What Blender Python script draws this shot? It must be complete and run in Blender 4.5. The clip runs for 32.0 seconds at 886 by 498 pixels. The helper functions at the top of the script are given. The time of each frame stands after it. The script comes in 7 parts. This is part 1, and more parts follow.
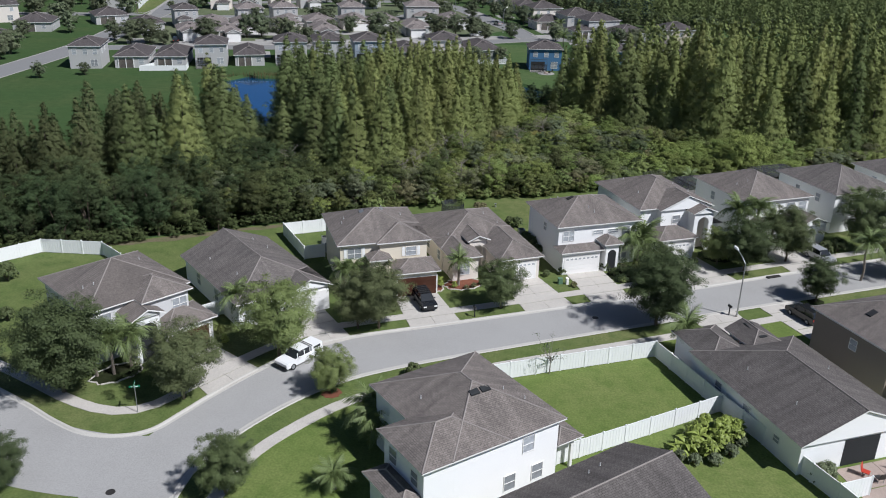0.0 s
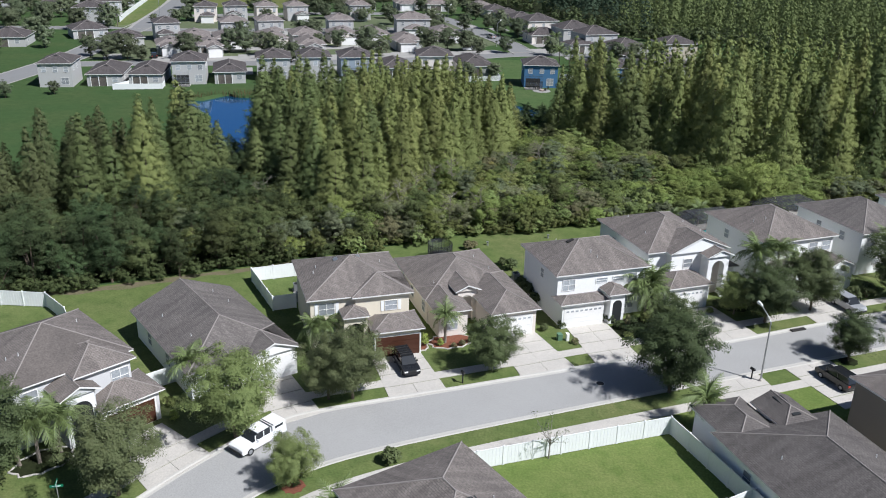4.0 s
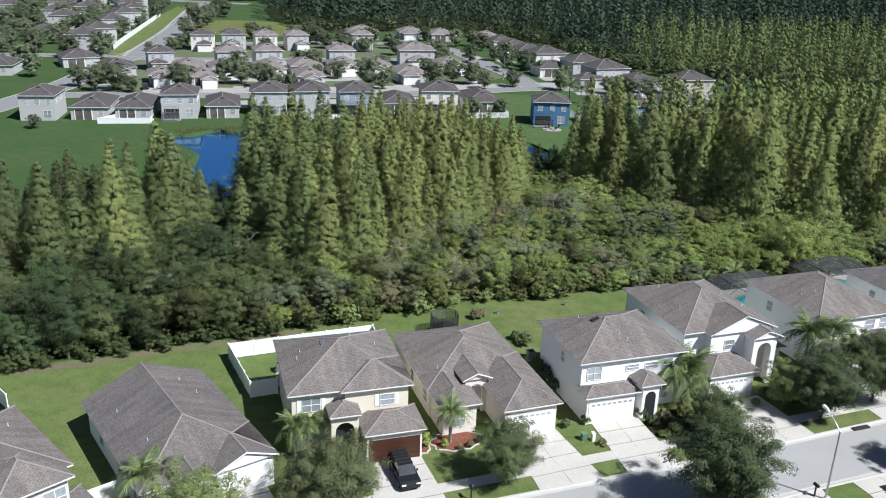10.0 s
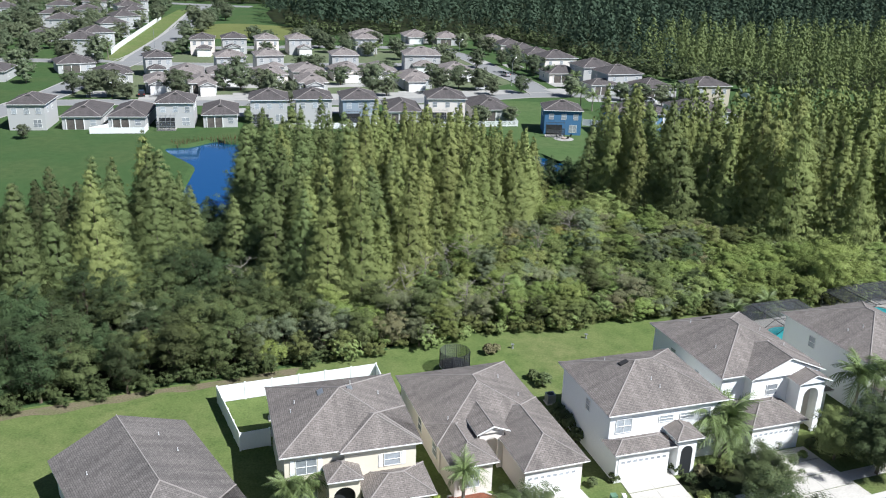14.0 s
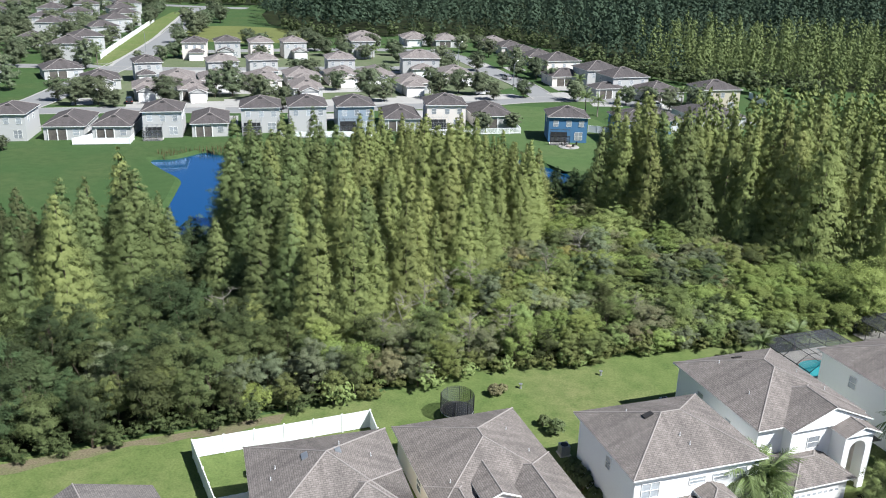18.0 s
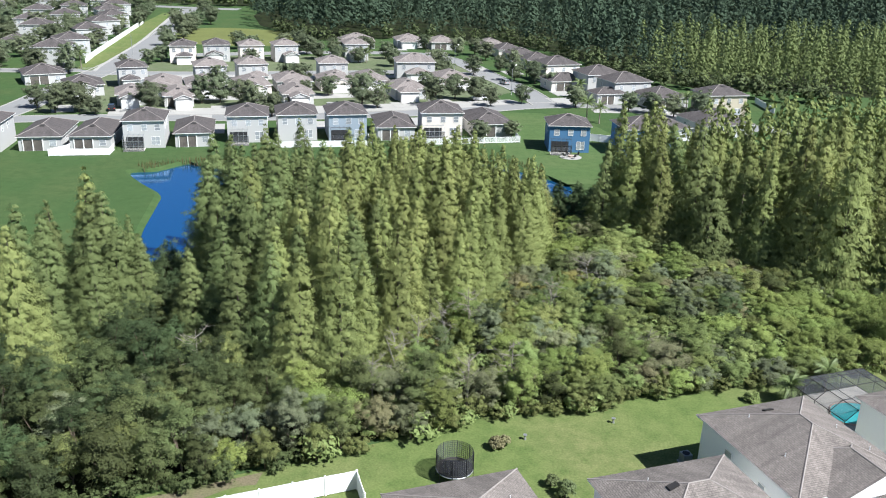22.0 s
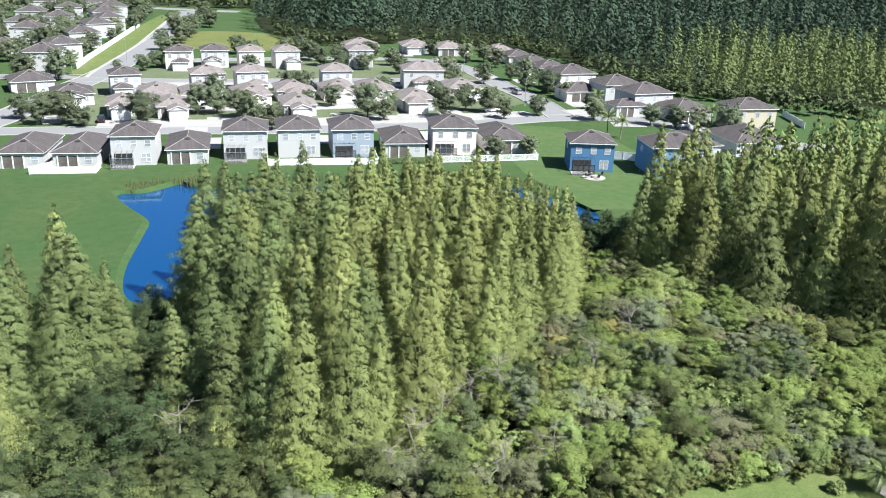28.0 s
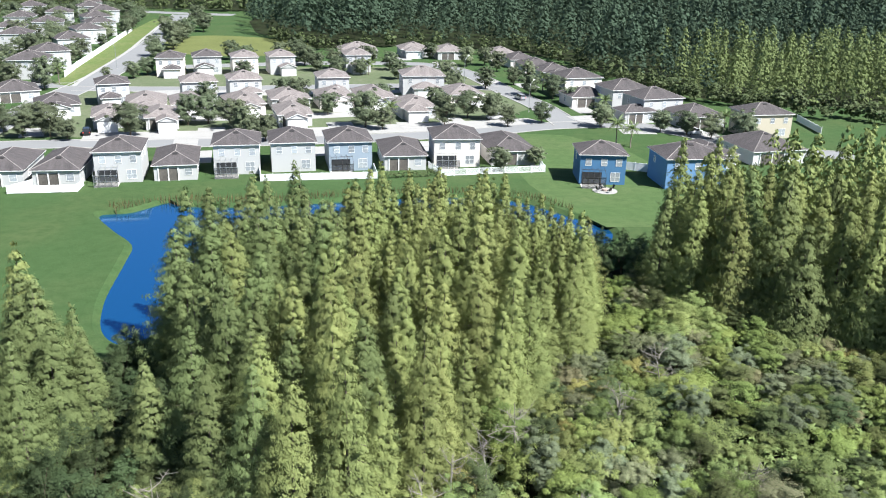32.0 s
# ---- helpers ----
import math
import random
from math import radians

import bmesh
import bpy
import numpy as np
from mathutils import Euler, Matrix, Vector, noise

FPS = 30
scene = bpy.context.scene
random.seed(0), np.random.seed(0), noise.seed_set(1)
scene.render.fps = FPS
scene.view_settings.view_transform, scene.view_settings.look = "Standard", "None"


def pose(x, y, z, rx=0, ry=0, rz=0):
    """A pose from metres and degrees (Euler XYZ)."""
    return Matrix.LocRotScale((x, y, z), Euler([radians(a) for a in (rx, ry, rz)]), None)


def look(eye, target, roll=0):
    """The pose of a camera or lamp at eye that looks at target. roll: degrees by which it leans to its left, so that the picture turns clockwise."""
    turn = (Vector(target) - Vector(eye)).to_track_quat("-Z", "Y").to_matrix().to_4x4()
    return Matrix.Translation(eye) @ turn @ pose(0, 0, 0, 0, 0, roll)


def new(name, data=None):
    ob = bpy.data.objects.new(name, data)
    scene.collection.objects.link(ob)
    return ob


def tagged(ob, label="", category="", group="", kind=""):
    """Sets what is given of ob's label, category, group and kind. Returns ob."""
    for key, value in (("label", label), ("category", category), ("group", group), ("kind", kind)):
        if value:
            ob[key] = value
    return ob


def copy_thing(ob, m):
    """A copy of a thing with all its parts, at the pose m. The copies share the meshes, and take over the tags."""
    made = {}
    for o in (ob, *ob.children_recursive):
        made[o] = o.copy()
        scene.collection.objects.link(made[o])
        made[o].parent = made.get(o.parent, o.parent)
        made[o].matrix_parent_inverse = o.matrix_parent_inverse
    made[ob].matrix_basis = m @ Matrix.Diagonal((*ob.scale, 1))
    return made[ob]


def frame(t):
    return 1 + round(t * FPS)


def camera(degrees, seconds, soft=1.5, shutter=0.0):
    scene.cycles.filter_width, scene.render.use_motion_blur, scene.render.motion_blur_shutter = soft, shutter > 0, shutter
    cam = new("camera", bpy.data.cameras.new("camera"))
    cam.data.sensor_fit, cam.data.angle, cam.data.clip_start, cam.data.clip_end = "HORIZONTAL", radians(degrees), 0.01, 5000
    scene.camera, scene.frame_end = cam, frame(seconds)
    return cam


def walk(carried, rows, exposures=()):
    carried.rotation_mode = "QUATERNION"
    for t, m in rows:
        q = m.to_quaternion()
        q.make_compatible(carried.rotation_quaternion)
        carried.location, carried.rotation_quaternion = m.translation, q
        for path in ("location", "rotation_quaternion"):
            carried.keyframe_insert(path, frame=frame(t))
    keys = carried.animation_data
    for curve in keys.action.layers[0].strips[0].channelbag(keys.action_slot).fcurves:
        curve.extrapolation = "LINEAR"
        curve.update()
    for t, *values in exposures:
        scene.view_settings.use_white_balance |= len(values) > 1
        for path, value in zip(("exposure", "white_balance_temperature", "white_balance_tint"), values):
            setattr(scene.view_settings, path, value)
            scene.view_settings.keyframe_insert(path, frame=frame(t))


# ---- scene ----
SCALE = 1.12                              # metres for one unit of the plan below
cam = camera(55.0, 32.0, soft=1.05)
PATH = [
    (0, (11.369, -34.391, 41.118), (11.144, -32.555, 40.357), 1.4),
    (1, (11.227, -31.21, 41.106), (11.007, -29.376, 40.34), 1.4),
    (2, (11.136, -28.144, 41.231), (10.92, -26.309, 40.465), 1.4),
    (3, (11.087, -25.119, 41.189), (10.871, -23.28, 40.432), 1.3),
    (3.5, (11.049, -23.714, 41.163), (10.833, -21.873, 40.413), 1.3),
    (5.5, (10.468, -18.887, 41.233), (10.254, -17.035, 40.509), 1.6),
    (6, (10.314, -17.831, 41.272), (10.101, -15.976, 40.553), 1.7),
    (7, (9.92, -15.556, 41.23), (9.706, -13.697, 40.523), 1.8),
    (8, (9.595, -13.388, 41.283), (9.378, -11.527, 40.584), 1.8),
    (9, (9.197, -11.245, 41.284), (8.977, -9.382, 40.591), 1.9),
    (10, (8.813, -9.151, 41.35), (8.59, -7.287, 40.66), 1.9),
    (11, (8.33, -7.12, 41.425), (8.104, -5.256, 40.736), 1.9),
    (12, (7.73, -4.957, 41.273), (7.502, -3.092, 40.587), 1.9),
    (13, (7.438, -2.853, 41.274), (7.206, -0.989, 40.587), 1.9),
    (14, (7.085, -0.604, 41.257), (6.852, 1.26, 40.57), 1.8),
    (14.5, (6.901, 0.501, 41.224), (6.668, 2.365, 40.537), 1.8),
    (16.5, (6.135, 4.983, 41.208), (5.903, 6.847, 40.521), 1.7),
    (17, (6.039, 6.036, 41.268), (5.806, 7.9, 40.58), 1.6),
    (18, (5.862, 8.127, 41.256), (5.629, 9.99, 40.568), 1.5),
    (19, (5.626, 10.292, 41.299), (5.396, 12.155, 40.609), 1.5),
    (20, (5.4, 12.526, 41.277), (5.172, 14.39, 40.588), 1.5),
    (21, (5.169, 14.74, 41.456), (4.943, 16.604, 40.765), 1.4),
    (22, (4.722, 16.992, 41.402), (4.498, 18.856, 40.713), 1.5),
    (23, (4.207, 19.065, 41.437), (3.984, 20.929, 40.749), 1.5),
    (24, (3.486, 21.141, 41.535), (3.265, 23.006, 40.847), 1.7),
    (25, (2.732, 23.195, 41.483), (2.511, 25.061, 40.797), 1.8),
    (25.5, (2.455, 24.223, 41.541), (2.233, 26.088, 40.854), 1.8),
    (27.5, (0.89, 28.994, 41.481), (0.667, 30.859, 40.794), 1.8),
    (28, (0.6, 30.114, 41.547), (0.376, 31.979, 40.86), 1.8),
    (29, (0.02, 32.418, 41.573), (-0.203, 34.283, 40.885), 1.7),
    (30, (-0.495, 34.792, 41.518), (-0.719, 36.657, 40.831), 1.5),
    (31, (-0.957, 37.05, 41.588), (-1.18, 38.915, 40.902), 1.5),
    (32, (-1.221, 39.187, 41.824), (-1.444, 41.051, 41.136), 1.3),
]
walk(cam, [(t, look(Vector(eye) * SCALE, Vector(target) * SCALE, roll)) for t, eye, target, roll in PATH],
     exposures=[(0, 0.01, 5800, 11.6), (2, 0.01, 5800, 11.6), (3, 0.15, 5800, 11.2), (6, 0.41, 5750, 9.4), (9, 0.50, 5750, 8.7), (12, 0.56, 5750, 8.4), (13, 0.69, 5750, 8.3),
                (17, 0.79, 5820, 7.9), (19, 1.00, 5880, 8.3), (21, 1.04, 5870, 7.9), (25, 1.15, 5880, 8.3), (28, 1.29, 5880, 8.3), (32, 1.28, 5880, 8.3)])

# ---- light ----
SUN_AZ = math.atan2(-0.42, 0.905)          # direction towards the sun, from +x
SUN_EL = radians(50)
world = bpy.data.worlds.new("sky")
scene.world = world
world.use_nodes = True
wn = world.node_tree.nodes
sky = wn.new("ShaderNodeTexSky")
sky.sky_type, sky.sun_disc = "NISHITA", False
sky.sun_elevation = SUN_EL
sky.sun_rotation = math.pi / 2 - SUN_AZ
sky.air_density, sky.dust_density = 0.7, 0.4
world.node_tree.links.new(sky.outputs[0], wn["Background"].inputs[0])
wn["Background"].inputs[1].default_value = 0.05
sun = new("sun", bpy.data.lights.new("sun", "SUN"))
sun.data.energy, sun.data.angle, sun.data.color = 5.0, radians(0.6), (1.0, 0.952, 0.88)
d = Vector((math.cos(SUN_EL) * math.cos(SUN_AZ), math.cos(SUN_EL) * math.sin(SUN_AZ), math.sin(SUN_EL)))
sun.matrix_world = look(d * 200, (0, 0, 0))


# ---- materials ----
def material(name, base, rough=0.8, vary=0.15, scale=2.0, fine=20.0, bump=0.0, tint=None, metal=0.0, piece=0.0, island=0.0,
             spec=0.3, coords="Object", translucent=0.0):
    """A procedural surface: base colour, broken up at two scales; tint is a second colour that comes in as stains."""
    m = bpy.data.materials.new(name)
    m.use_nodes = True
    t = m.node_tree
    n, link = t.nodes, t.links.new
    bsdf = n["Principled BSDF"]
    bsdf.inputs["Roughness"].default_value = rough
    bsdf.inputs["Metallic"].default_value = metal
    bsdf.inputs["Specular IOR Level"].default_value = spec
    co = n.new("ShaderNodeTexCoord")
    big = n.new("ShaderNodeTexNoise")
    big.inputs["Scale"].default_value, big.inputs["Detail"].default_value = scale, 4
    small = n.new("ShaderNodeTexNoise")
    small.inputs["Scale"].default_value, small.inputs["Detail"].default_value = fine, 3
    link(co.outputs[coords], big.inputs["Vector"])
    link(co.outputs[coords], small.inputs["Vector"])
    mix = n.new("ShaderNodeMix")
    mix.data_type = "RGBA"
    b = base if len(base) == 4 else (*base, 1)
    s = (*tint, 1) if tint else tuple(c * 0.6 for c in b[:3]) + (1,)
    mix.inputs["A"].default_value, mix.inputs["B"].default_value = b, s
    ramp = n.new("ShaderNodeValToRGB")
    ramp.color_ramp.elements[0].position, ramp.color_ramp.elements[1].position = 0.42, 0.72
    link(big.outputs["Fac"], ramp.inputs[0])
    sc = n.new("ShaderNodeMath")
    sc.operation = "MULTIPLY"
    sc.inputs[1].default_value = min(1.0, vary * 3) if tint else min(1.0, vary * 2)
    link(ramp.outputs[0], sc.inputs[0])
    link(sc.outputs[0], mix.inputs["Factor"])
    hsv = n.new("ShaderNodeHueSaturation")
    link(mix.outputs["Result"], hsv.inputs["Color"])
    val = n.new("ShaderNodeMapRange")
    val.inputs["From Min"].default_value, val.inputs["From Max"].default_value = 0.25, 0.75
    val.inputs["To Min"].default_value, val.inputs["To Max"].default_value = 1 - vary, 1 + vary
    link(small.outputs["Fac"], val.inputs["Value"])
    last = val.outputs["Result"]
    if piece:
        oi = n.new("ShaderNodeObjectInfo")
        pr = n.new("ShaderNodeMapRange")
        pr.inputs["To Min"].default_value, pr.inputs["To Max"].default_value = 1 - piece, 1 + piece
        link(oi.outputs["Random"], pr.inputs["Value"])
        mul = n.new("ShaderNodeMath")
        mul.operation = "MULTIPLY"
        link(last, mul.inputs[0]), link(pr.outputs["Result"], mul.inputs[1])
        last = mul.outputs[0]
        hr = n.new("ShaderNodeMapRange")
        hr.inputs["To Min"].default_value, hr.inputs["To Max"].default_value = 0.5 - piece * 0.055, 0.5 + piece * 0.04
        fr = n.new("ShaderNodeMath")
        fr.operation = "FRACT"
        m7 = n.new("ShaderNodeMath")
        m7.operation = "MULTIPLY"
        m7.inputs[1].default_value = 7.3
        link(oi.outputs["Random"], m7.inputs[0]), link(m7.outputs[0], fr.inputs[0])
        link(fr.outputs[0], hr.inputs["Value"])
        link(hr.outputs["Result"], hsv.inputs["Hue"])
    if island:
        ge = n.new("ShaderNodeNewGeometry")
        ir = n.new("ShaderNodeMapRange")
        ir.inputs["To Min"].default_value, ir.inputs["To Max"].default_value = 1 - island, 1 + island
        link(ge.outputs["Random Per Island"], ir.inputs["Value"])
        mul = n.new("ShaderNodeMath")
        mul.operation = "MULTIPLY"
        link(last, mul.inputs[0]), link(ir.outputs["Result"], mul.inputs[1])
        last = mul.outputs[0]
    link(last, hsv.inputs["Value"])
    link(hsv.outputs[0], bsdf.inputs["Base Color"])
    if bump:
        bp = n.new("ShaderNodeBump")
        bp.inputs["Strength"].default_value, bp.inputs["Distance"].default_value = 0.6, bump
        link(small.outputs["Fac"], bp.inputs["Height"])
        link(bp.outputs[0], bsdf.inputs["Normal"])
    if translucent:
        tr = n.new("ShaderNodeBsdfTranslucent")
        link(hsv.outputs[0], tr.inputs["Color"])
        ms = n.new("ShaderNodeMixShader")
        ms.inputs[0].default_value = translucent
        link(bsdf.outputs[0], ms.inputs[1]), link(tr.outputs[0], ms.inputs[2])
        link(ms.outputs[0], n["Material Output"].inputs["Surface"])
    return m


def shingle(name, base, tint):
    """Asphalt shingles: courses and tabs in the roof's own metres, with algae streaks."""
    m = material(name, base, 0.95, 0.24, 0.35, 6.5, tint=tint, spec=0.15)
    t = m.node_tree
    n, link = t.nodes, t.links.new
    uv = n.new("ShaderNodeUVMap")
    br = n.new("ShaderNodeTexBrick")
    br.inputs["Scale"].default_value = 1.0
    br.inputs["Brick Width"].default_value, br.inputs["Row Height"].default_value = 0.33, 0.16
    br.inputs["Mortar Size"].default_value, br.inputs["Bias"].default_value = 0.018, -0.1
    br.inputs["Color1"].default_value, br.inputs["Color2"].default_value = (1, 1, 1, 1), (0.78, 0.78, 0.78, 1)
    br.inputs["Mortar"].default_value = (0.6, 0.6, 0.6, 1)
    link(uv.outputs[0], br.inputs["Vector"])
    st = n.new("ShaderNodeTexNoise")
    mp = n.new("ShaderNodeMapping")
    mp.inputs["Scale"].default_value = (1.6, 0.12, 1)
    link(uv.outputs[0], mp.inputs[0]), link(mp.outputs[0], st.inputs["Vector"])
    st.inputs["Scale"].default_value, st.inputs["Detail"].default_value = 1.0, 3
    sr = n.new("ShaderNodeMapRange")
    sr.inputs["From Min"].default_value, sr.inputs["From Max"].default_value = 0.35, 0.7
    sr.inputs["To Min"].default_value, sr.inputs["To Max"].default_value = 0.84, 1.12
    link(st.outputs["Fac"], sr.inputs[0])
    mul = n.new("ShaderNodeMix")
    mul.data_type, mul.blend_type = "RGBA", "MULTIPLY"
    mul.inputs["Factor"].default_value = 1.0
    hsv = n["Hue/Saturation/Value"]
    link(hsv.outputs[0], mul.inputs["A"]), link(br.outputs["Color"], mul.inputs["B"])
    mul2 = n.new("ShaderNodeMix")
    mul2.data_type, mul2.blend_type = "RGBA", "MULTIPLY"
    mul2.inputs["Factor"].default_value = 1.0
    link(mul.outputs["Result"], mul2.inputs["A"]), link(sr.outputs["Result"], mul2.inputs["B"])
    bsdf = n["Principled BSDF"]
    link(mul2.outputs["Result"], bsdf.inputs["Base Color"])
    bp = n.new("ShaderNodeBump")
    bp.inputs["Strength"].default_value, bp.inputs["Distance"].default_value = 0.8, 0.02
    link(br.outputs["Color"], bp.inputs["Height"])
    link(bp.outputs[0], bsdf.inputs["Normal"])
    return m



def ground_cover(name, base, dry, lush):
    """Mown grass: broad dry and lush patches, mower-wide mottling and fine blades."""
    m = material(name, base, 0.95, 0.22, 0.07, 5.0, 0.04, tint=dry, spec=0.08)
    n, link = m.node_tree.nodes, m.node_tree.links.new
    co = n["Texture Coordinate"]
    no = n.new("ShaderNodeTexNoise")
    no.inputs["Scale"].default_value, no.inputs["Detail"].default_value, no.inputs["Roughness"].default_value = 0.55, 6, 0.7
    link(co.outputs["Object"], no.inputs["Vector"])
    ra = n.new("ShaderNodeMapRange")
    ra.inputs["From Min"].default_value, ra.inputs["From Max"].default_value = 0.42, 0.66
    ra.inputs["To Max"].default_value = 0.75
    link(no.outputs["Fac"], ra.inputs["Value"])
    mx = n.new("ShaderNodeMix")
    mx.data_type = "RGBA"
    mx.inputs["B"].default_value = (*lush, 1)
    hsv = n["Hue/Saturation/Value"]
    link(n["Mix"].outputs["Result"], mx.inputs["A"]), link(ra.outputs["Result"], mx.inputs["Factor"])
    link(mx.outputs["Result"], hsv.inputs["Color"])
    return m


M_GRASS = ground_cover("grass", (0.052, 0.090, 0.032), (0.079, 0.102, 0.040), (0.039, 0.071, 0.024))
M_LAWN = ground_cover("mown_lawn", (0.116, 0.151, 0.049), (0.181, 0.178, 0.081), (0.072, 0.109, 0.032))
M_LUSH = ground_cover("lush_lawn", (0.134, 0.178, 0.050), (0.189, 0.206, 0.077), (0.094, 0.141, 0.035))
M_YARD = ground_cover("far_garden_grass", (0.074, 0.116, 0.042), (0.101, 0.128, 0.054), (0.055, 0.092, 0.032))
M_DRYYARD = ground_cover("dry_garden_grass", (0.118, 0.138, 0.078), (0.16, 0.16, 0.11), (0.085, 0.115, 0.052))
# leaf litter, its colour darkened to deepen the shade under the trees
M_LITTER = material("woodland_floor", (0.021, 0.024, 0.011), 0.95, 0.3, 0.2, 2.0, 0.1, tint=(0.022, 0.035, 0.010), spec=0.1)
M_ASPHALT = material("asphalt", (0.344, 0.338, 0.326), 0.9, 0.13, 0.16, 9.0, 0.004, tint=(0.269, 0.263, 0.252), spec=0.25)
M_CONC = material("concrete", (0.5, 0.469, 0.426), 0.85, 0.13, 0.35, 9.0, 0.003, tint=(0.375, 0.355, 0.322))
M_KERB = material("kerb_concrete", (0.48, 0.46, 0.424), 0.85, 0.1, 0.6, 12.0, tint=(0.37, 0.355, 0.32))
M_PAVER = material("brick_pavers", (0.378, 0.302, 0.260), 0.85, 0.12, 0.6, 9.0, 0.004)
M_SHINGLE = shingle("grey_brown_shingles", (0.228, 0.200, 0.182), (0.160, 0.142, 0.132))
M_SHINGLE_DARK = shingle("dark_grey_shingles", (0.186, 0.167, 0.156), (0.130, 0.119, 0.113))
M_SHINGLE_FAR = shingle("far_brown_shingles", (0.112, 0.099, 0.097), (0.084, 0.077, 0.077))
M_SHINGLE_PALE = shingle("pale_brown_shingles", (0.252, 0.220, 0.206), (0.185, 0.165, 0.156))
M_SHINGLE_OLD = shingle("weathered_dark_shingles", (0.153, 0.138, 0.130), (0.108, 0.098, 0.094))
# paler than the slopes: sun on the ridges is put into the cap colour
M_CAP = material("ridge_shingles", (0.277, 0.249, 0.231), 0.95, 0.12, 0.8, 9.0, spec=0.15)
M_WHITE = material("white_stucco", (0.86, 0.86, 0.845), 0.85, 0.04, 0.4, 18.0, 0.004, tint=(0.77, 0.76, 0.735))
M_CREAM = material("cream_stucco", (0.72, 0.655, 0.53), 0.85, 0.04, 0.4, 18.0, 0.004, tint=(0.64, 0.57, 0.43))
M_GREYW = material("pale_grey_stucco", (0.577, 0.577, 0.577), 0.85, 0.04, 0.4, 18.0, 0.004)
M_TAUPE = material("taupe_stucco", (0.252, 0.214, 0.176), 0.85, 0.05, 0.4, 18.0, 0.004)
M_PINKW = material("pale_beige_stucco", (0.72, 0.66, 0.60), 0.85, 0.04, 0.4, 18.0)
M_BLUE = material("blue_stucco", (0.071, 0.168, 0.302), 0.85, 0.05, 0.4, 18.0)
M_BLUE2 = material("light_blue_stucco", (0.143, 0.260, 0.437), 0.85, 0.05, 0.4, 18.0)
M_SLATE = material("slate_blue_stucco", (0.277, 0.328, 0.378), 0.85, 0.05, 0.4, 18.0)
M_YELLOW = material("yellow_stucco", (0.487, 0.437, 0.336), 0.85, 0.05, 0.4, 18.0)
M_TRIM = material("white_trim_paint", (0.82, 0.81, 0.78), 0.55, 0.03, 1.0, 9.0)
M_VINYL = material("white_vinyl", (0.82, 0.83, 0.82), 0.45, 0.03, 0.7, 6.0, tint=(0.70, 0.71, 0.69))
M_GLASS = material("window_glass", (0.33, 0.35, 0.37), 0.18, 0.25, 0.7, 3.0, spec=0.5, piece=0.3)
M_CARGLASS = material("car_glass", (0.025, 0.028, 0.032), 0.1, 0.1, 1.0, 3.0, spec=0.6)
M_GDOOR = material("white_garage_door", (0.80, 0.79, 0.77), 0.5, 0.03, 1.0, 9.0)
M_BDOOR = material("brown_garage_door", (0.071, 0.029, 0.017), 0.5, 0.12, 1.5, 12.0)
# near-black: paints the shade inside openings, and colours dark roof panels
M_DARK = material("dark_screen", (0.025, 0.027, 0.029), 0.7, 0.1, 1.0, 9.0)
# brown-grey with the shade of porches and patio recesses put into the colour
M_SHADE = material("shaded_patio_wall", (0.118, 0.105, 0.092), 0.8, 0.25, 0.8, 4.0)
M_BRONZE = material("bronze_frame", (0.038, 0.035, 0.034), 0.5, 0.1, 2.0, 9.0)
M_METAL = material("galvanised_metal", (0.42, 0.43, 0.44), 0.45, 0.08, 2.0, 12.0, metal=0.7)
M_BARK = material("bark", (0.134, 0.105, 0.076), 0.95, 0.25, 1.5, 9.0, 0.02)
M_PALEBARK = material("pale_cypress_bark", (0.227, 0.193, 0.160), 0.95, 0.2, 1.5, 9.0, 0.02)
M_CYPBARK = material("cypress_bark", (0.126, 0.102, 0.082), 0.95, 0.2, 1.5, 9.0, 0.02)
M_CYP = material("cypress_foliage", (0.230, 0.261, 0.091), 0.75, 0.12, 0.25, 1.5, piece=0.2, island=0.06, spec=0.1, translucent=0.08)
M_CYPGREEN = material("green_cypress_foliage", (0.157, 0.194, 0.074), 0.75, 0.12, 0.25, 1.5, piece=0.22, island=0.06, spec=0.1, translucent=0.08)
M_CYPDARK = material("dark_cypress_foliage", (0.091, 0.107, 0.046), 0.75, 0.12, 0.25, 1.5, piece=0.3, island=0.06, spec=0.1, translucent=0.08)
M_PINE = material("pine_foliage", (0.047, 0.071, 0.043), 0.8, 0.3, 0.012, 0.17, piece=0.2, island=0.05, spec=0.15, translucent=0.10)
M_OAK = material("oak_foliage", (0.093, 0.118, 0.047), 0.65, 0.12, 0.3, 2.0, piece=0.15, island=0.15, spec=0.2, translucent=0.08)
M_BROAD = material("thicket_foliage", (0.177, 0.217, 0.074), 0.7, 0.15, 0.3, 2.0, piece=0.42, island=0.1, spec=0.12, translucent=0.12)
M_WOODOAK = material("wood_oak_foliage", (0.062, 0.088, 0.037), 0.7, 0.12, 0.3, 2.0, piece=0.4, island=0.2, spec=0.12, translucent=0.08)
M_OLIVE = material("olive_foliage", (0.084, 0.102, 0.039), 0.7, 0.12, 0.3, 2.0, piece=0.3, island=0.2, spec=0.12, translucent=0.08)
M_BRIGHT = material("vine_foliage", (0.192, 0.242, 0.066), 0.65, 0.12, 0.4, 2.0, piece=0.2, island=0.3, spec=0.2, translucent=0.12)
M_SPRING = material("fresh_green_foliage", (0.169, 0.213, 0.062), 0.7, 0.14, 0.3, 2.0, piece=0.3, island=0.25, spec=0.12, translucent=0.12)
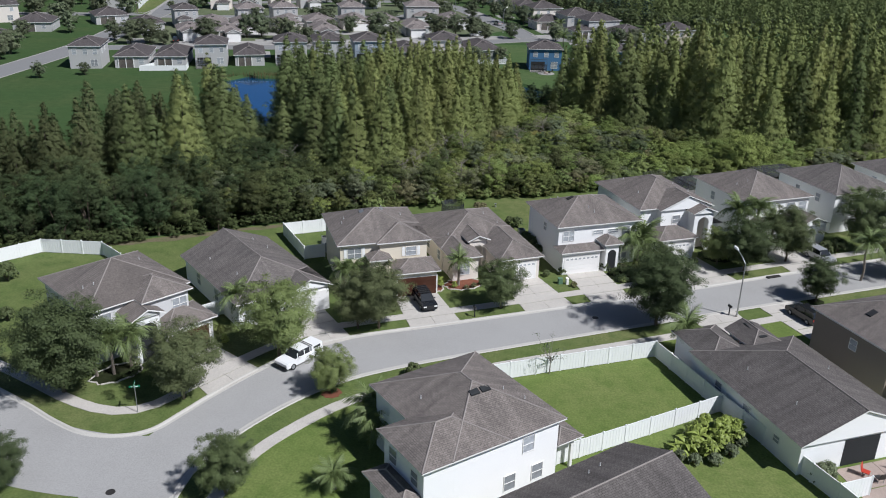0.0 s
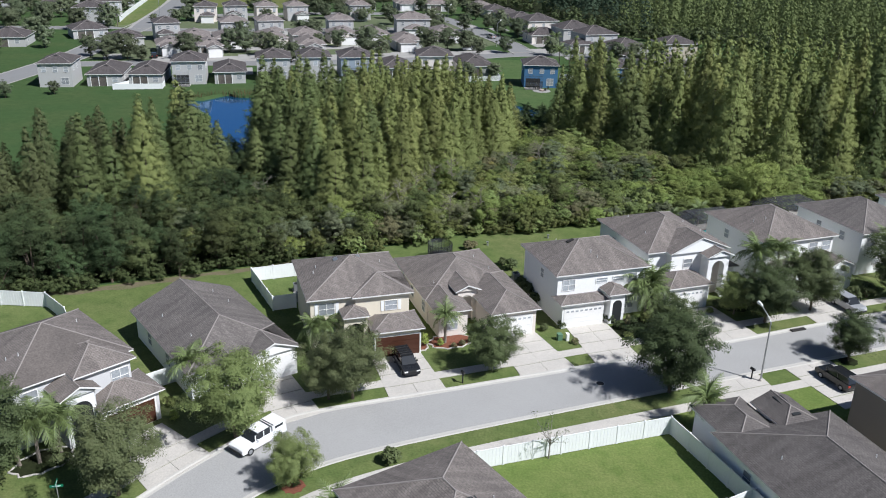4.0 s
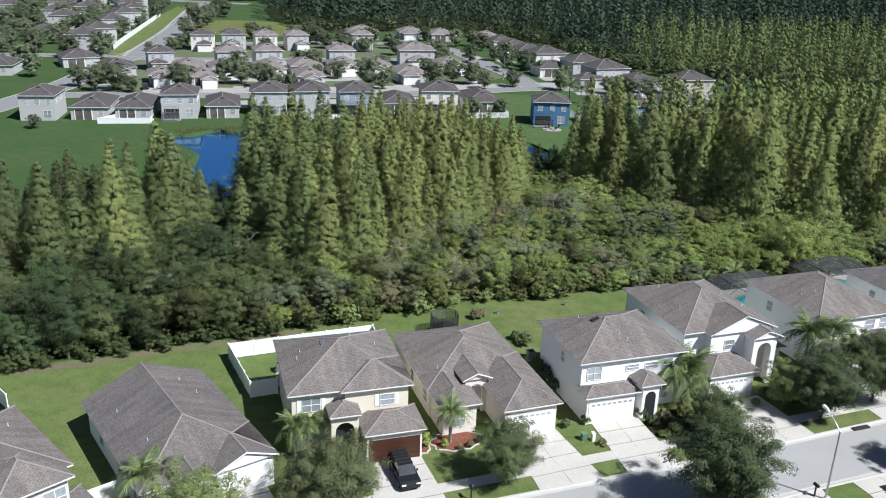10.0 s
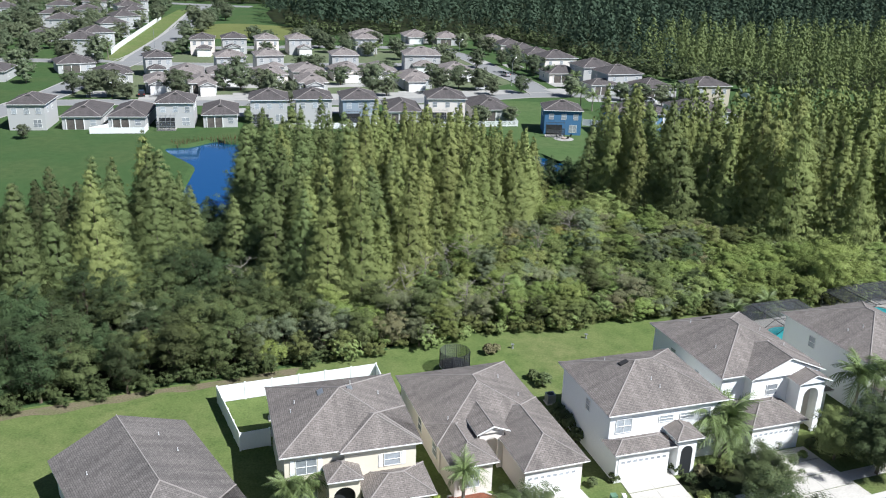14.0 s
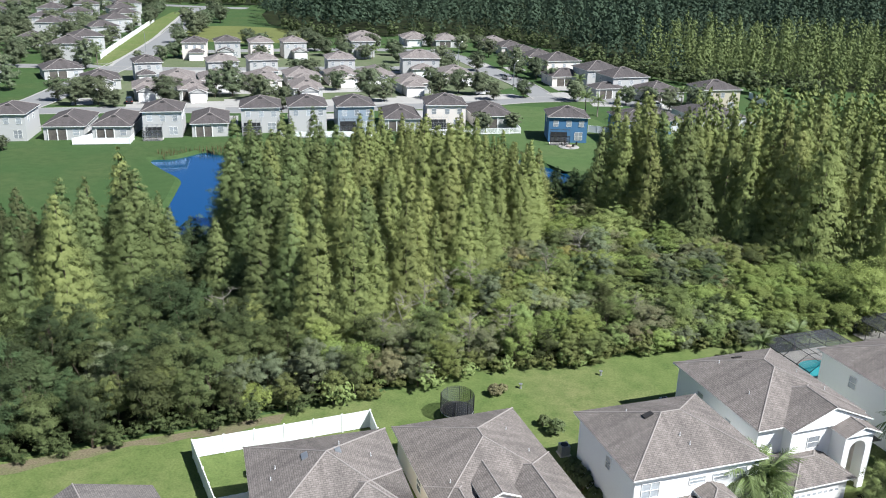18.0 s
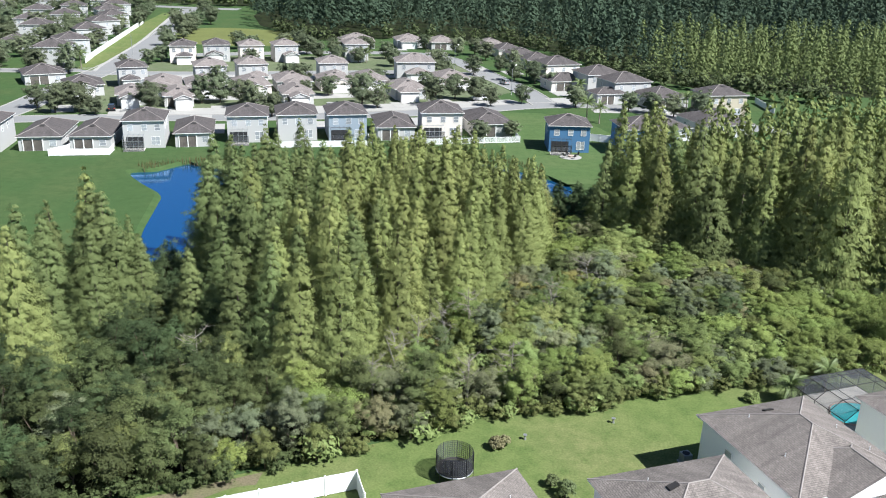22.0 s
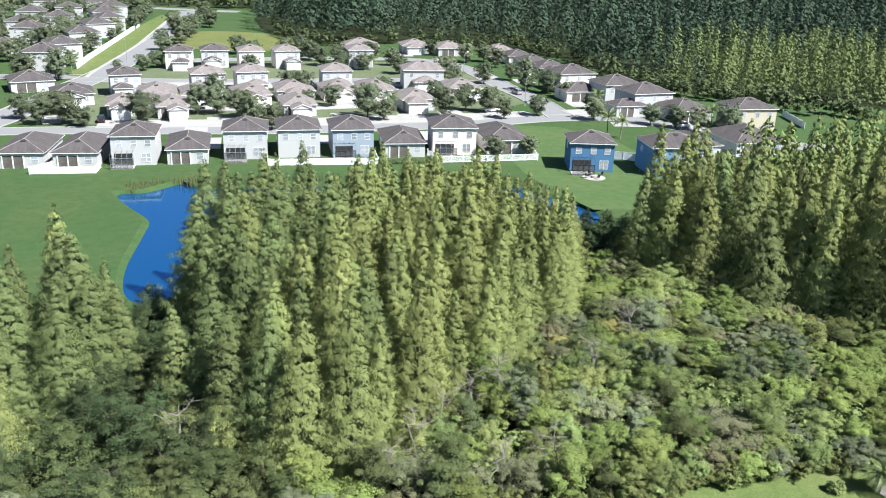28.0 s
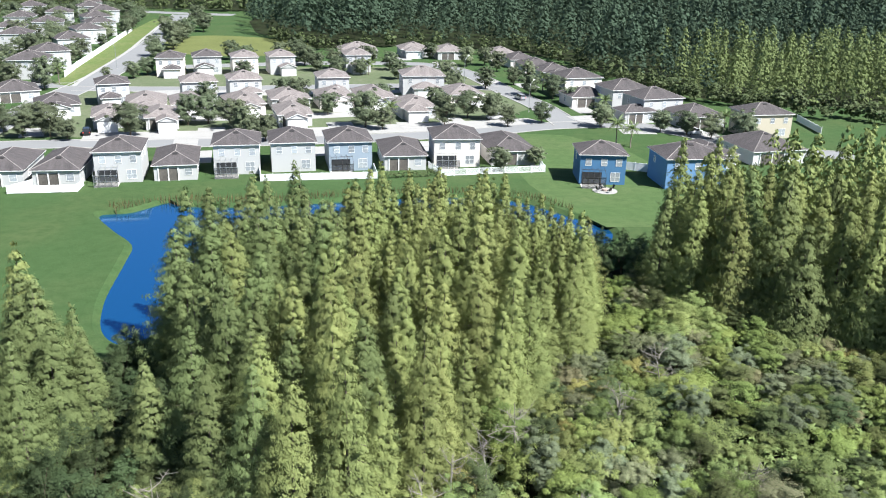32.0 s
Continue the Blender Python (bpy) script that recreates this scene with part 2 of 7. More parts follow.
M_GREYLEAF = material("grey_green_foliage", (0.152, 0.177, 0.100), 0.7, 0.12, 0.3, 2.0, piece=0.25, island=0.2, spec=0.15, translucent=0.12)
M_BROWNLEAF = material("browned_foliage", (0.181, 0.171, 0.087), 0.7, 0.12, 0.3, 2.0, piece=0.2, island=0.25, spec=0.15, translucent=0.08)
M_YELLEAF = material("yellowing_foliage", (0.236, 0.222, 0.071), 0.7, 0.15, 0.3, 2.0, piece=0.2, island=0.25, spec=0.12, translucent=0.08)
M_FARROAD = material("far_asphalt", (0.218, 0.217, 0.214), 0.9, 0.1, 0.12, 8.0, tint=(0.176, 0.176, 0.172), spec=0.2)
M_FARCONC = material("far_concrete", (0.336, 0.323, 0.302), 0.85, 0.1, 0.3, 6.0, tint=(0.260, 0.252, 0.235))
M_OAKLIGHT = material("light_oak_foliage", (0.164, 0.201, 0.069), 0.65, 0.12, 0.3, 2.0, piece=0.1, island=0.15, spec=0.2, translucent=0.08)
M_DARKOAK = material("dark_oak_foliage", (0.070, 0.094, 0.037), 0.65, 0.12, 0.3, 2.0, piece=0.1, island=0.15, spec=0.2, translucent=0.08)
M_OLIVEOAK = material("olive_oak_foliage", (0.118, 0.136, 0.059), 0.65, 0.12, 0.3, 2.0, piece=0.1, island=0.15, spec=0.2, translucent=0.08)
M_FARWHITE = material("far_white_stucco", (0.45, 0.446, 0.435), 0.85, 0.06, 0.4, 12.0, 0.004, tint=(0.428, 0.420, 0.403))
M_DIRT = material("bare_earth", (0.147, 0.126, 0.080), 0.95, 0.25, 0.6, 6.0, 0.03, tint=(0.101, 0.126, 0.044), spec=0.1)
# lighter and greyer than near oaks: some distance haze put into the leaf colour
M_FAROAK = material("far_garden_foliage", (0.125, 0.15, 0.084), 0.7, 0.12, 0.3, 2.0, piece=0.3, island=0.25, spec=0.15, translucent=0.08)
M_PALM = material("palm_fronds", (0.151, 0.197, 0.071), 0.55, 0.15, 0.8, 4.0, island=0.2, spec=0.3, translucent=0.12)
M_BANANA = material("banana_leaves", (0.27, 0.33, 0.075), 0.5, 0.15, 0.8, 4.0, island=0.15, spec=0.3, translucent=0.15)
M_SILVER = material("silver_palm_fronds", (0.252, 0.302, 0.294), 0.55, 0.12, 0.8, 4.0, island=0.2)
M_DUSTY = material("dusty_olive_foliage", (0.167, 0.177, 0.094), 0.75, 0.14, 0.3, 2.0, piece=0.3, island=0.25, spec=0.12, translucent=0.12)
M_DEAD = material("dry_twigs", (0.252, 0.227, 0.193), 0.9, 0.2, 1.0, 5.0)
M_REED = material("reeds", (0.115, 0.088, 0.036), 0.9, 0.3, 0.5, 4.0, island=0.4)
M_MULCH = material("red_mulch", (0.185, 0.071, 0.042), 0.95, 0.3, 1.0, 9.0, 0.02)
M_CARBLACK = material("black_car_paint", (0.015, 0.016, 0.018), 0.2, 0.05, 1.0, 5.0, spec=0.6)
M_CARWHITE = material("white_car_paint", (0.80, 0.80, 0.80), 0.25, 0.02, 1.0, 5.0, spec=0.5)
M_CARSILV = material("silver_car_paint", (0.45, 0.46, 0.48), 0.3, 0.03, 1.0, 5.0, metal=0.4)
M_TYRE = material("tyre_rubber", (0.02, 0.02, 0.02), 0.8, 0.1, 3.0, 12.0)
M_BLACK = material("black_plastic", (0.02, 0.02, 0.022), 0.6, 0.1, 3.0, 12.0)
M_GREENSIGN = material("green_sign_paint", (0.01, 0.17, 0.08), 0.5, 0.05, 2.0, 9.0)
M_POOL = material("pool_water", (0.08, 0.42, 0.45), 0.08, 0.05, 0.5, 3.0, spec=0.5)
M_GREENBOX = material("green_utility_paint", (0.101, 0.185, 0.118), 0.6, 0.08, 2.0, 9.0)
M_RED = material("red_paint", (0.45, 0.05, 0.03), 0.5, 0.08, 2.0, 9.0)


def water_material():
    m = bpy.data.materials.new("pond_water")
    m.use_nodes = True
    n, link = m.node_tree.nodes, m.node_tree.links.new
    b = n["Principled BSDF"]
    # the sky's blue reflection is put into this base colour; metallic strengthens the mirror
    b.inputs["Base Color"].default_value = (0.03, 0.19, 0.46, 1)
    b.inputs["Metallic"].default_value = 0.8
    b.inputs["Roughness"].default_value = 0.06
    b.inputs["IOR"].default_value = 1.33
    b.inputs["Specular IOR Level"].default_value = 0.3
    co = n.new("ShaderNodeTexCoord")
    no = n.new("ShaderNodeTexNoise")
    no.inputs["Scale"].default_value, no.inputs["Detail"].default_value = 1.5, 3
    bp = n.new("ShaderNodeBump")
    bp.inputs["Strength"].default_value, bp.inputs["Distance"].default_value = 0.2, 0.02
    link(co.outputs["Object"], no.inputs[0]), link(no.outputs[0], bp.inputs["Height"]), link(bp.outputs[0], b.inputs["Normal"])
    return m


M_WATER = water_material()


def screen_material():
    m = bpy.data.materials.new("insect_screen")
    m.use_nodes = True
    n, link = m.node_tree.nodes, m.node_tree.links.new
    tr = n.new("ShaderNodeBsdfTransparent")
    mx = n.new("ShaderNodeMixShader")
    mx.inputs[0].default_value = 0.42
    n["Principled BSDF"].inputs["Base Color"].default_value = (0.085, 0.09, 0.098, 1)
    n["Principled BSDF"].inputs["Roughness"].default_value = 0.7
    link(tr.outputs[0], mx.inputs[1]), link(n["Principled BSDF"].outputs[0], mx.inputs[2])
    link(mx.outputs[0], n["Material Output"].inputs["Surface"])
    return m


M_SCREEN = screen_material()


# ---- mesh helpers ----
def mesh_of(name, verts, faces, mat, uvs=None, smooth=False):
    me = bpy.data.meshes.new(name)
    me.from_pydata(verts, [], faces)
    for one in (mat if isinstance(mat, (list, tuple)) else [mat]):
        me.materials.append(one)
    if uvs is not None:
        layer = me.uv_layers.new(name="UVMap")
        layer.data.foreach_set("uv", np.asarray(uvs, dtype=np.float32).ravel())
    if smooth:
        me.polygons.foreach_set("use_smooth", [True] * len(me.polygons))
    me.update()
    return me


def quads_mesh(name, quads, mat):
    """quads: an array (n, 4, 3) of separate four-cornered pieces."""
    n = len(quads)
    me = bpy.data.meshes.new(name)
    me.vertices.add(4 * n), me.loops.add(4 * n), me.polygons.add(n)
    me.vertices.foreach_set("co", quads.astype(np.float32).ravel())
    me.loops.foreach_set("vertex_index", np.arange(4 * n, dtype=np.int32))
    me.polygons.foreach_set("loop_start", np.arange(0, 4 * n, 4, dtype=np.int32))
    me.materials.append(mat)
    me.update(calc_edges=True)
    me.validate()
    return me


def child(name, me, parent, label=""):
    ob = new(name, me)
    ob.parent = parent
    if label:
        ob["label"] = label
    return ob


class Shape:
    """Gathers boxes, prisms and tubes into one mesh."""

    def __init__(self):
        self.v, self.f = [], []

    def add(self, verts, faces):
        k = len(self.v)
        self.v += [tuple(p) for p in verts]
        self.f += [tuple(k + i for i in f) for f in faces]
        return self

    def box(self, x0, y0, z0, x1, y1, z1):
        p = [(x0, y0, z0), (x1, y0, z0), (x1, y1, z0), (x0, y1, z0), (x0, y0, z1), (x1, y0, z1), (x1, y1, z1), (x0, y1, z1)]
        return self.add(p, [(0, 3, 2, 1), (4, 5, 6, 7), (0, 1, 5, 4), (1, 2, 6, 5), (2, 3, 7, 6), (3, 0, 4, 7)])

    def prism(self, outline, z0, z1):
        n = len(outline)
        p = [(x, y, z0) for x, y in outline] + [(x, y, z1) for x, y in outline]
        f = [tuple(range(n - 1, -1, -1)), tuple(range(n, 2 * n))]
        return self.add(p, f + [(i, (i + 1) % n, n + (i + 1) % n, n + i) for i in range(n)])

    def side_prism(self, outline, y0, y1):
        """outline in x and z, drawn out from y0 to y1."""
        n = len(outline)
        p = [(x, y0, z) for x, z in outline] + [(x, y1, z) for x, z in outline]
        f = [tuple(range(n)), tuple(range(2 * n - 1, n - 1, -1))]
        return self.add(p, f + [((i + 1) % n, i, n + i, n + (i + 1) % n) for i in range(n)])

    def tube(self, points, radii, sides=7):
        rings = []
        pts = [Vector(p) for p in points]
        for i, p in enumerate(pts):
            d = (pts[min(i + 1, len(pts) - 1)] - pts[max(i - 1, 0)]).normalized()
            a = d.orthogonal().normalized()
            b = d.cross(a)
            rings.append([p + (a * math.cos(k * 6.2832 / sides) + b * math.sin(k * 6.2832 / sides)) * radii[i] for k in range(sides)])
        faces = []
        for i in range(len(pts) - 1):
            for k in range(sides):
                l = (k + 1) % sides
                faces.append((i * sides + k, i * sides + l, (i + 1) * sides + l, (i + 1) * sides + k))
        faces += [tuple(range(sides - 1, -1, -1)), tuple(range((len(pts) - 1) * sides, len(pts) * sides))]
        return self.add([p for r in rings for p in r], faces)

    def weld(self):
        """Joins points that lie on one another."""
        seen, to = {}, []
        pts = []
        for p in self.v:
            k = tuple(round(c, 4) for c in p)
            if k not in seen:
                seen[k] = len(pts)
                pts.append(p)
            to.append(seen[k])
        self.v, self.f = pts, [tuple(to[i] for i in f) for f in self.f]
        return self

    def mesh(self, name, mat, smooth=False):
        return mesh_of(name, self.v, self.f, mat, smooth=smooth)


def catmull(points, steps=8, closed=False):
    p = [np.array(q, float) for q in points]
    n = len(p)
    out = []
    for i in range(n if closed else n - 1):
        get = (lambda j: p[j % n]) if closed else (lambda j: p[min(max(j, 0), n - 1)])
        a, b, c, e = get(i - 1), get(i), get(i + 1), get(i + 2)
        for s in range(steps):
            t = s / steps
            out.append(0.5 * (2 * b + (c - a) * t + (2 * a - 5 * b + 4 * c - e) * t * t + (3 * b - a - 3 * c + e) * t ** 3))
    if not closed:
        out.append(p[-1])
    return np.array(out)


def offset(line, far):
    """A line moved to its left by far metres."""
    line = np.asarray(line, float)
    t = np.gradient(line, axis=0)
    t /= np.linalg.norm(t, axis=1)[:, None]
    return line + far * np.stack([-t[:, 1], t[:, 0]], 1)


def strip(name, a, b, z, mat, thick=0.0):
    """A sheet between two lines of equally many points; thick: its depth below z."""
    n = len(a)
    v = [(*p, z) for p in a] + [(*p, z) for p in b]
    f = [(i, i + 1, n + i + 1, n + i) for i in range(n - 1)]
    if thick:
        v += [(*p, z - thick) for p in a] + [(*p, z - thick) for p in b]
        f += [(2 * n + i, 2 * n + i + 1, i + 1, i) for i in range(n - 1)] + [(n + i, n + i + 1, 3 * n + i + 1, 3 * n + i) for i in range(n - 1)]
        f += [(0, n, 3 * n, 2 * n), (n - 1, 3 * n - 1, 4 * n - 1, 2 * n - 1)]
    me = mesh_of(name, v, f, mat)
    bm = bmesh.new()
    bm.from_mesh(me)
    bmesh.ops.recalc_face_normals(bm, faces=bm.faces)
    bm.to_mesh(me)
    bm.free()
    if me.polygons[0].normal.z < 0:
        me.flip_normals()
    return new(name, me)


def profile(name, line, section, mat):
    """A section, rows of (sideways, up), drawn along a line in plan."""
    v, f, k = [], [], len(section)
    cols = [offset(line, s) for s, _ in section]
    for i in range(len(line)):
        v += [(*cols[j][i], section[j][1]) for j in range(k)]
    for i in range(len(line) - 1):
        f += [(i * k + j, i * k + j + 1, (i + 1) * k + j + 1, (i + 1) * k + j) for j in range(k - 1)]
    return new(name, mesh_of(name, v, f, mat))


# ---- ground, water, roads ----
POND = catmull([(-71, 159), (-66, 153), (-60, 147), (-57.5, 140), (-53.5, 127), (-49, 118.5), (-44, 117), (-40, 127), (-35, 141), (-30, 153),
                (-18, 160), (-2, 156), (7, 157.5), (10.4, 162), (10.2, 168), (4, 173.5), (-4, 180), (-12, 181), (-23, 179), (-36, 174),
                (-51, 168), (-60, 166.5), (-63.5, 168), (-67, 161.5)], 5, True)


def make_ground():
    bm = bmesh.new()
    outer = [bm.verts.new((x, y, 0)) for x, y in ((-3000, -600), (3000, -600), (3000, 4500), (-3000, 4500))]
    rim = [bm.verts.new((*p, 0)) for p in POND]
    loops = [outer, rim]
    edges = [bm.edges.new((l[i], l[(i + 1) % len(l)])) for l in loops for i in range(len(l))]
    bmesh.ops.triangle_fill(bm, use_beauty=True, use_dissolve=False, edges=edges)
    mid = POND.mean(0)
    low = [bm.verts.new((*(p + (mid - p) / np.linalg.norm(mid - p) * 2.2), -1.2)) for p in POND]
    for i in range(len(rim)):
        j = (i + 1) % len(rim)
        bm.faces.new((rim[i], rim[j], low[j], low[i]))
    bmesh.ops.recalc_face_normals(bm, faces=bm.faces)
    me = bpy.data.meshes.new("ground")
    bm.to_mesh(me)
    bm.free()
    me.materials.append(M_GRASS)
    if sum(p.normal.z * p.area for p in me.polygons) < 0:
        me.flip_normals()
    return tagged(new("ground", me), "green mown grass fields and lawns", "ground", kind="structure")


make_ground()
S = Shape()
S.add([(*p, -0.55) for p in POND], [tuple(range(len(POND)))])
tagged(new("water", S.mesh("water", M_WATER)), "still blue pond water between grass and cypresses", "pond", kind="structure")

KERB_UP = catmull([(110, 101), (80, 84.8), (45.5, 66.8), (30.5, 58.7), (17.5, 52), (3.8, 45.1), (-7.2, 39.6), (-11, 36.2), (-13.9, 32), (-16.4, 27.3),
                   (-17.8, 24.2), (-19.2, 21.4), (-21.3, 20.1), (-24.4, 19.9), (-27.9, 21.2), (-35, 24.8), (-60, 36)], 6)
KERB_LOW = catmull([(113, 94.5), (83, 78.5), (45.1, 59.4), (25, 48.9), (9.5, 40.8), (2.7, 37.1), (-0.5, 35.2), (-4.5, 32.5), (-7.6, 29.5),
                    (-10.3, 25.7), (-12.6, 21.2), (-13.7, 17.4), (-14, 13), (-13.5, -10), (-13.5, -60)], 6)
ROAD_UP = catmull([(110, 101), (80, 84.8), (45.5, 66.8), (30.5, 58.7), (17.5, 52), (3.8, 45.1), (-7.2, 39.6), (-11, 36.2), (-13.9, 32), (-16.4, 27.3),
                   (-18.3, 23.2), (-19.8, 18.4), (-20.8, 13), (-20.8, -10), (-20.8, -60)], 6)


def resample(line, n):
    s = np.r_[0, np.cumsum(np.linalg.norm(np.diff(line, axis=0), axis=1))]
    return np.stack([np.interp(np.linspace(0, s[-1], n), s, line[:, k]) for k in (0, 1)], 1)


road = strip("road", resample(ROAD_UP, 90), resample(KERB_LOW, 90), 0.02, M_ASPHALT)
tagged(road, "sunlit pale grey asphalt residential street", "road", kind="structure")
branch = catmull([(-15, 17.5), (-21, 16.4), (-28, 17.2), (-35.5, 20.5), (-60.5, 32)], 6)
tagged(strip("road", offset(branch, 3.9), offset(branch, -3.9), 0.026, M_ASPHALT), "pale grey asphalt side street at the bend", "road", kind="structure")
SECTION = [(-0.30, 0.022), (-0.02, 0.03), (0.12, 0.12), (0.28, 0.13), (0.34, 0.05)]
tagged(profile("kerb_1", KERB_UP[::-1], SECTION, M_KERB), "low rolled concrete kerb", "kerb", kind="structure")
tagged(profile("kerb_2", KERB_LOW, SECTION, M_KERB), "low rolled concrete kerb", "kerb", kind="structure")
PAVE = catmull([(112, 104), (82, 88), (44.6, 68.8), (16.5, 54.2), (3, 47.2), (-8.6, 41.4), (-12.6, 37.6), (-15.8, 33), (-18.4, 28), (-20, 25),
                (-21.8, 23.4), (-24.6, 22.9), (-28.6, 24), (-36, 27.5), (-61, 38.5)], 6)
PAVE_LOW = catmull([(114, 91.8), (84, 76), (46, 57), (26, 46.6), (10.5, 38.6), (3.9, 34.9), (0.8, 33), (-3, 30.3), (-5.8, 27.6), (-8.3, 24.1),
                    (-10.4, 20.3), (-11.3, 16.8), (-11.6, 13), (-11.2, -10)], 6)
P = resample(PAVE, 100)
tagged(strip("pavement", P, offset(P, -1.2), 0.055, M_CONC, 0.06), "pale concrete footpath along the street", "pavement", kind="structure")
P = resample(PAVE_LOW, 100)
tagged(strip("pavement", P, offset(P, 1.2), 0.055, M_CONC, 0.06), "pale concrete footpath along the street", "pavement", kind="structure")


def slab(name, pts, z, mat, label, category="driveway", joints=0):
    """A concrete slab with its corners in turn, near edge first; joints: saw cuts along it."""
    a, b, c, d = [np.array(p, float) for p in pts]
    root = tagged(new(name), label, category)
    n = max(1, joints)
    for i in range(n):
        g = 0.012
        q = [a + (d - a) * (i / n + g * (i > 0)), b + (c - b) * (i / n + g * (i > 0)), b + (c - b) * ((i + 1) / n), a + (d - a) * ((i + 1) / n)]
        for h in range(2):
            m0, m1 = h / 2 + 0.006 * h, (h + 1) / 2
            r = [q[0] + (q[1] - q[0]) * m0, q[0] + (q[1] - q[0]) * m1, q[3] + (q[2] - q[3]) * m1, q[3] + (q[2] - q[3]) * m0]
            child("slab", Shape().prism([tuple(p) for p in r], z - 0.07, z).mesh("slab", mat), root)
    return root


for pts in (((-16.6, 27.0), (-13.6, 32.2), (-19.6, 35.9), (-22.4, 32.2)), ((-9.6, 37.2), (-6.6, 39.6), (-12, 46.6), (-15.4, 44.6)),
            ((-1.1, 42.5), (3.8, 45), (-0.2, 52.6), (-4.6, 50.5)), ((10.5, 48.4), (15.6, 51.2), (11.4, 58.2), (7.2, 56)),
            ((17.6, 52.2), (22.0, 54.4), (18.8, 62), (14.6, 60)), ((29.4, 58.2), (35, 61.2), (31.1, 67.8), (26.3, 65.4)),
            ((42, 65.3), (47, 67.9), (43.6, 74), (39.2, 72)), ((28.0, 50.4), (33.0, 53.0), (36.0, 45.2), (31.2, 42.6)),
            ((35.8, 54.6), (40.6, 57.2), (44.2, 50.2), (39.6, 47.6)), ((60, 74.6), (65, 77.2), (61, 84.5), (56.5, 82))):
    slab("driveway", pts, 0.062, M_CONC, "pale concrete driveway with sawn joints", joints=4)

EDGE_X = [-120, -85, -60, -47, -39.5, -29.4, -22.9, -9, 0.6, 10.7, 20, 30, 45, 60, 90, 300]
EDGE_Y = [40, 47, 52, 55, 58.5, 64.4, 67.8, 76.4, 82.8, 86.6, 91.6, 94.6, 101, 108, 122, 210]


def edge_y(x):
    return np.interp(x, EDGE_X, EDGE_Y)


LAWN = [(-62, 34), (-62, 50)] + [(x, edge_y(x) + 2.4) for x in (-60, -47, -39.5, -29.4, -22.9, -9, 0.6, 10.7, 20, 30, 45, 60, 90)] + [(140, 110), (140, 20), (60, -60), (-60, -60), (-45, 0)]
S = Shape()
S.add([(x, y, 0.008) for x, y in LAWN], [tuple(range(len(LAWN)))])
tagged(new("lawn", S.mesh("lawn", M_LAWN)), "sunlit mown lawns round the near houses", "lawn", kind="structure")
S = Shape()
SOUTH = [tuple(p) for p in PAVE_LOW] + [(-11.2, -58), (58, -58), (138, 22), (138, 88)]
S.add([(x, y, 0.014) for x, y in SOUTH], [tuple(range(len(SOUTH)))])
tagged(new("lawn", S.mesh("lawn", M_LUSH)), "lush bright green lawns in the fenced yards", "lawn", kind="structure")

# ---- houses ----
def roof_faces(u0, v0, u1, v1, ze, kind, pitch):
    """Corner points of the slopes: (face corners, eave direction) and the ridge lines; kind: axis, low end, high end."""
    axis, e0, e1 = kind
    if axis == "u":
        f, lines, gab = roof_faces(v0, u0, v1, u1, ze, ("v", e0, e1), pitch)
        sw = lambda p: (p[1], p[0], p[2])  # noqa: E731
        return [[sw(p) for p in q][::-1] for q in f], [(sw(a), sw(b)) for a, b in lines], [[sw(p) for p in q][::-1] for q in gab]
    half, um = (u1 - u0) / 2, (u0 + u1) / 2
    i0 = 0 if e0 == "gable" else min(half, (v1 - v0) / 2)
    i1 = 0 if e1 == "gable" else min(half, (v1 - v0) / 2)
    zr = ze + half * pitch
    r0, r1 = (um, v0 + i0, zr), (um, v1 - i1, zr)
    a, b, c, d = (u0, v0, ze), (u1, v0, ze), (u1, v1, ze), (u0, v1, ze)
    faces, lines, gab = [[d, a, r0, r1], [b, c, r1, r0]], [(r0, r1)], []
    if i0:
        faces.append([a, b, r0])
        lines += [(a, r0), (b, r0)]
    else:
        gab.append([a, b, r0])
    if i1:
        faces.append([c, d, r1])
        lines += [(c, r1), (d, r1)]
    else:
        gab.append([c, d, r1])
    return faces, lines, gab


OVER = 0.42


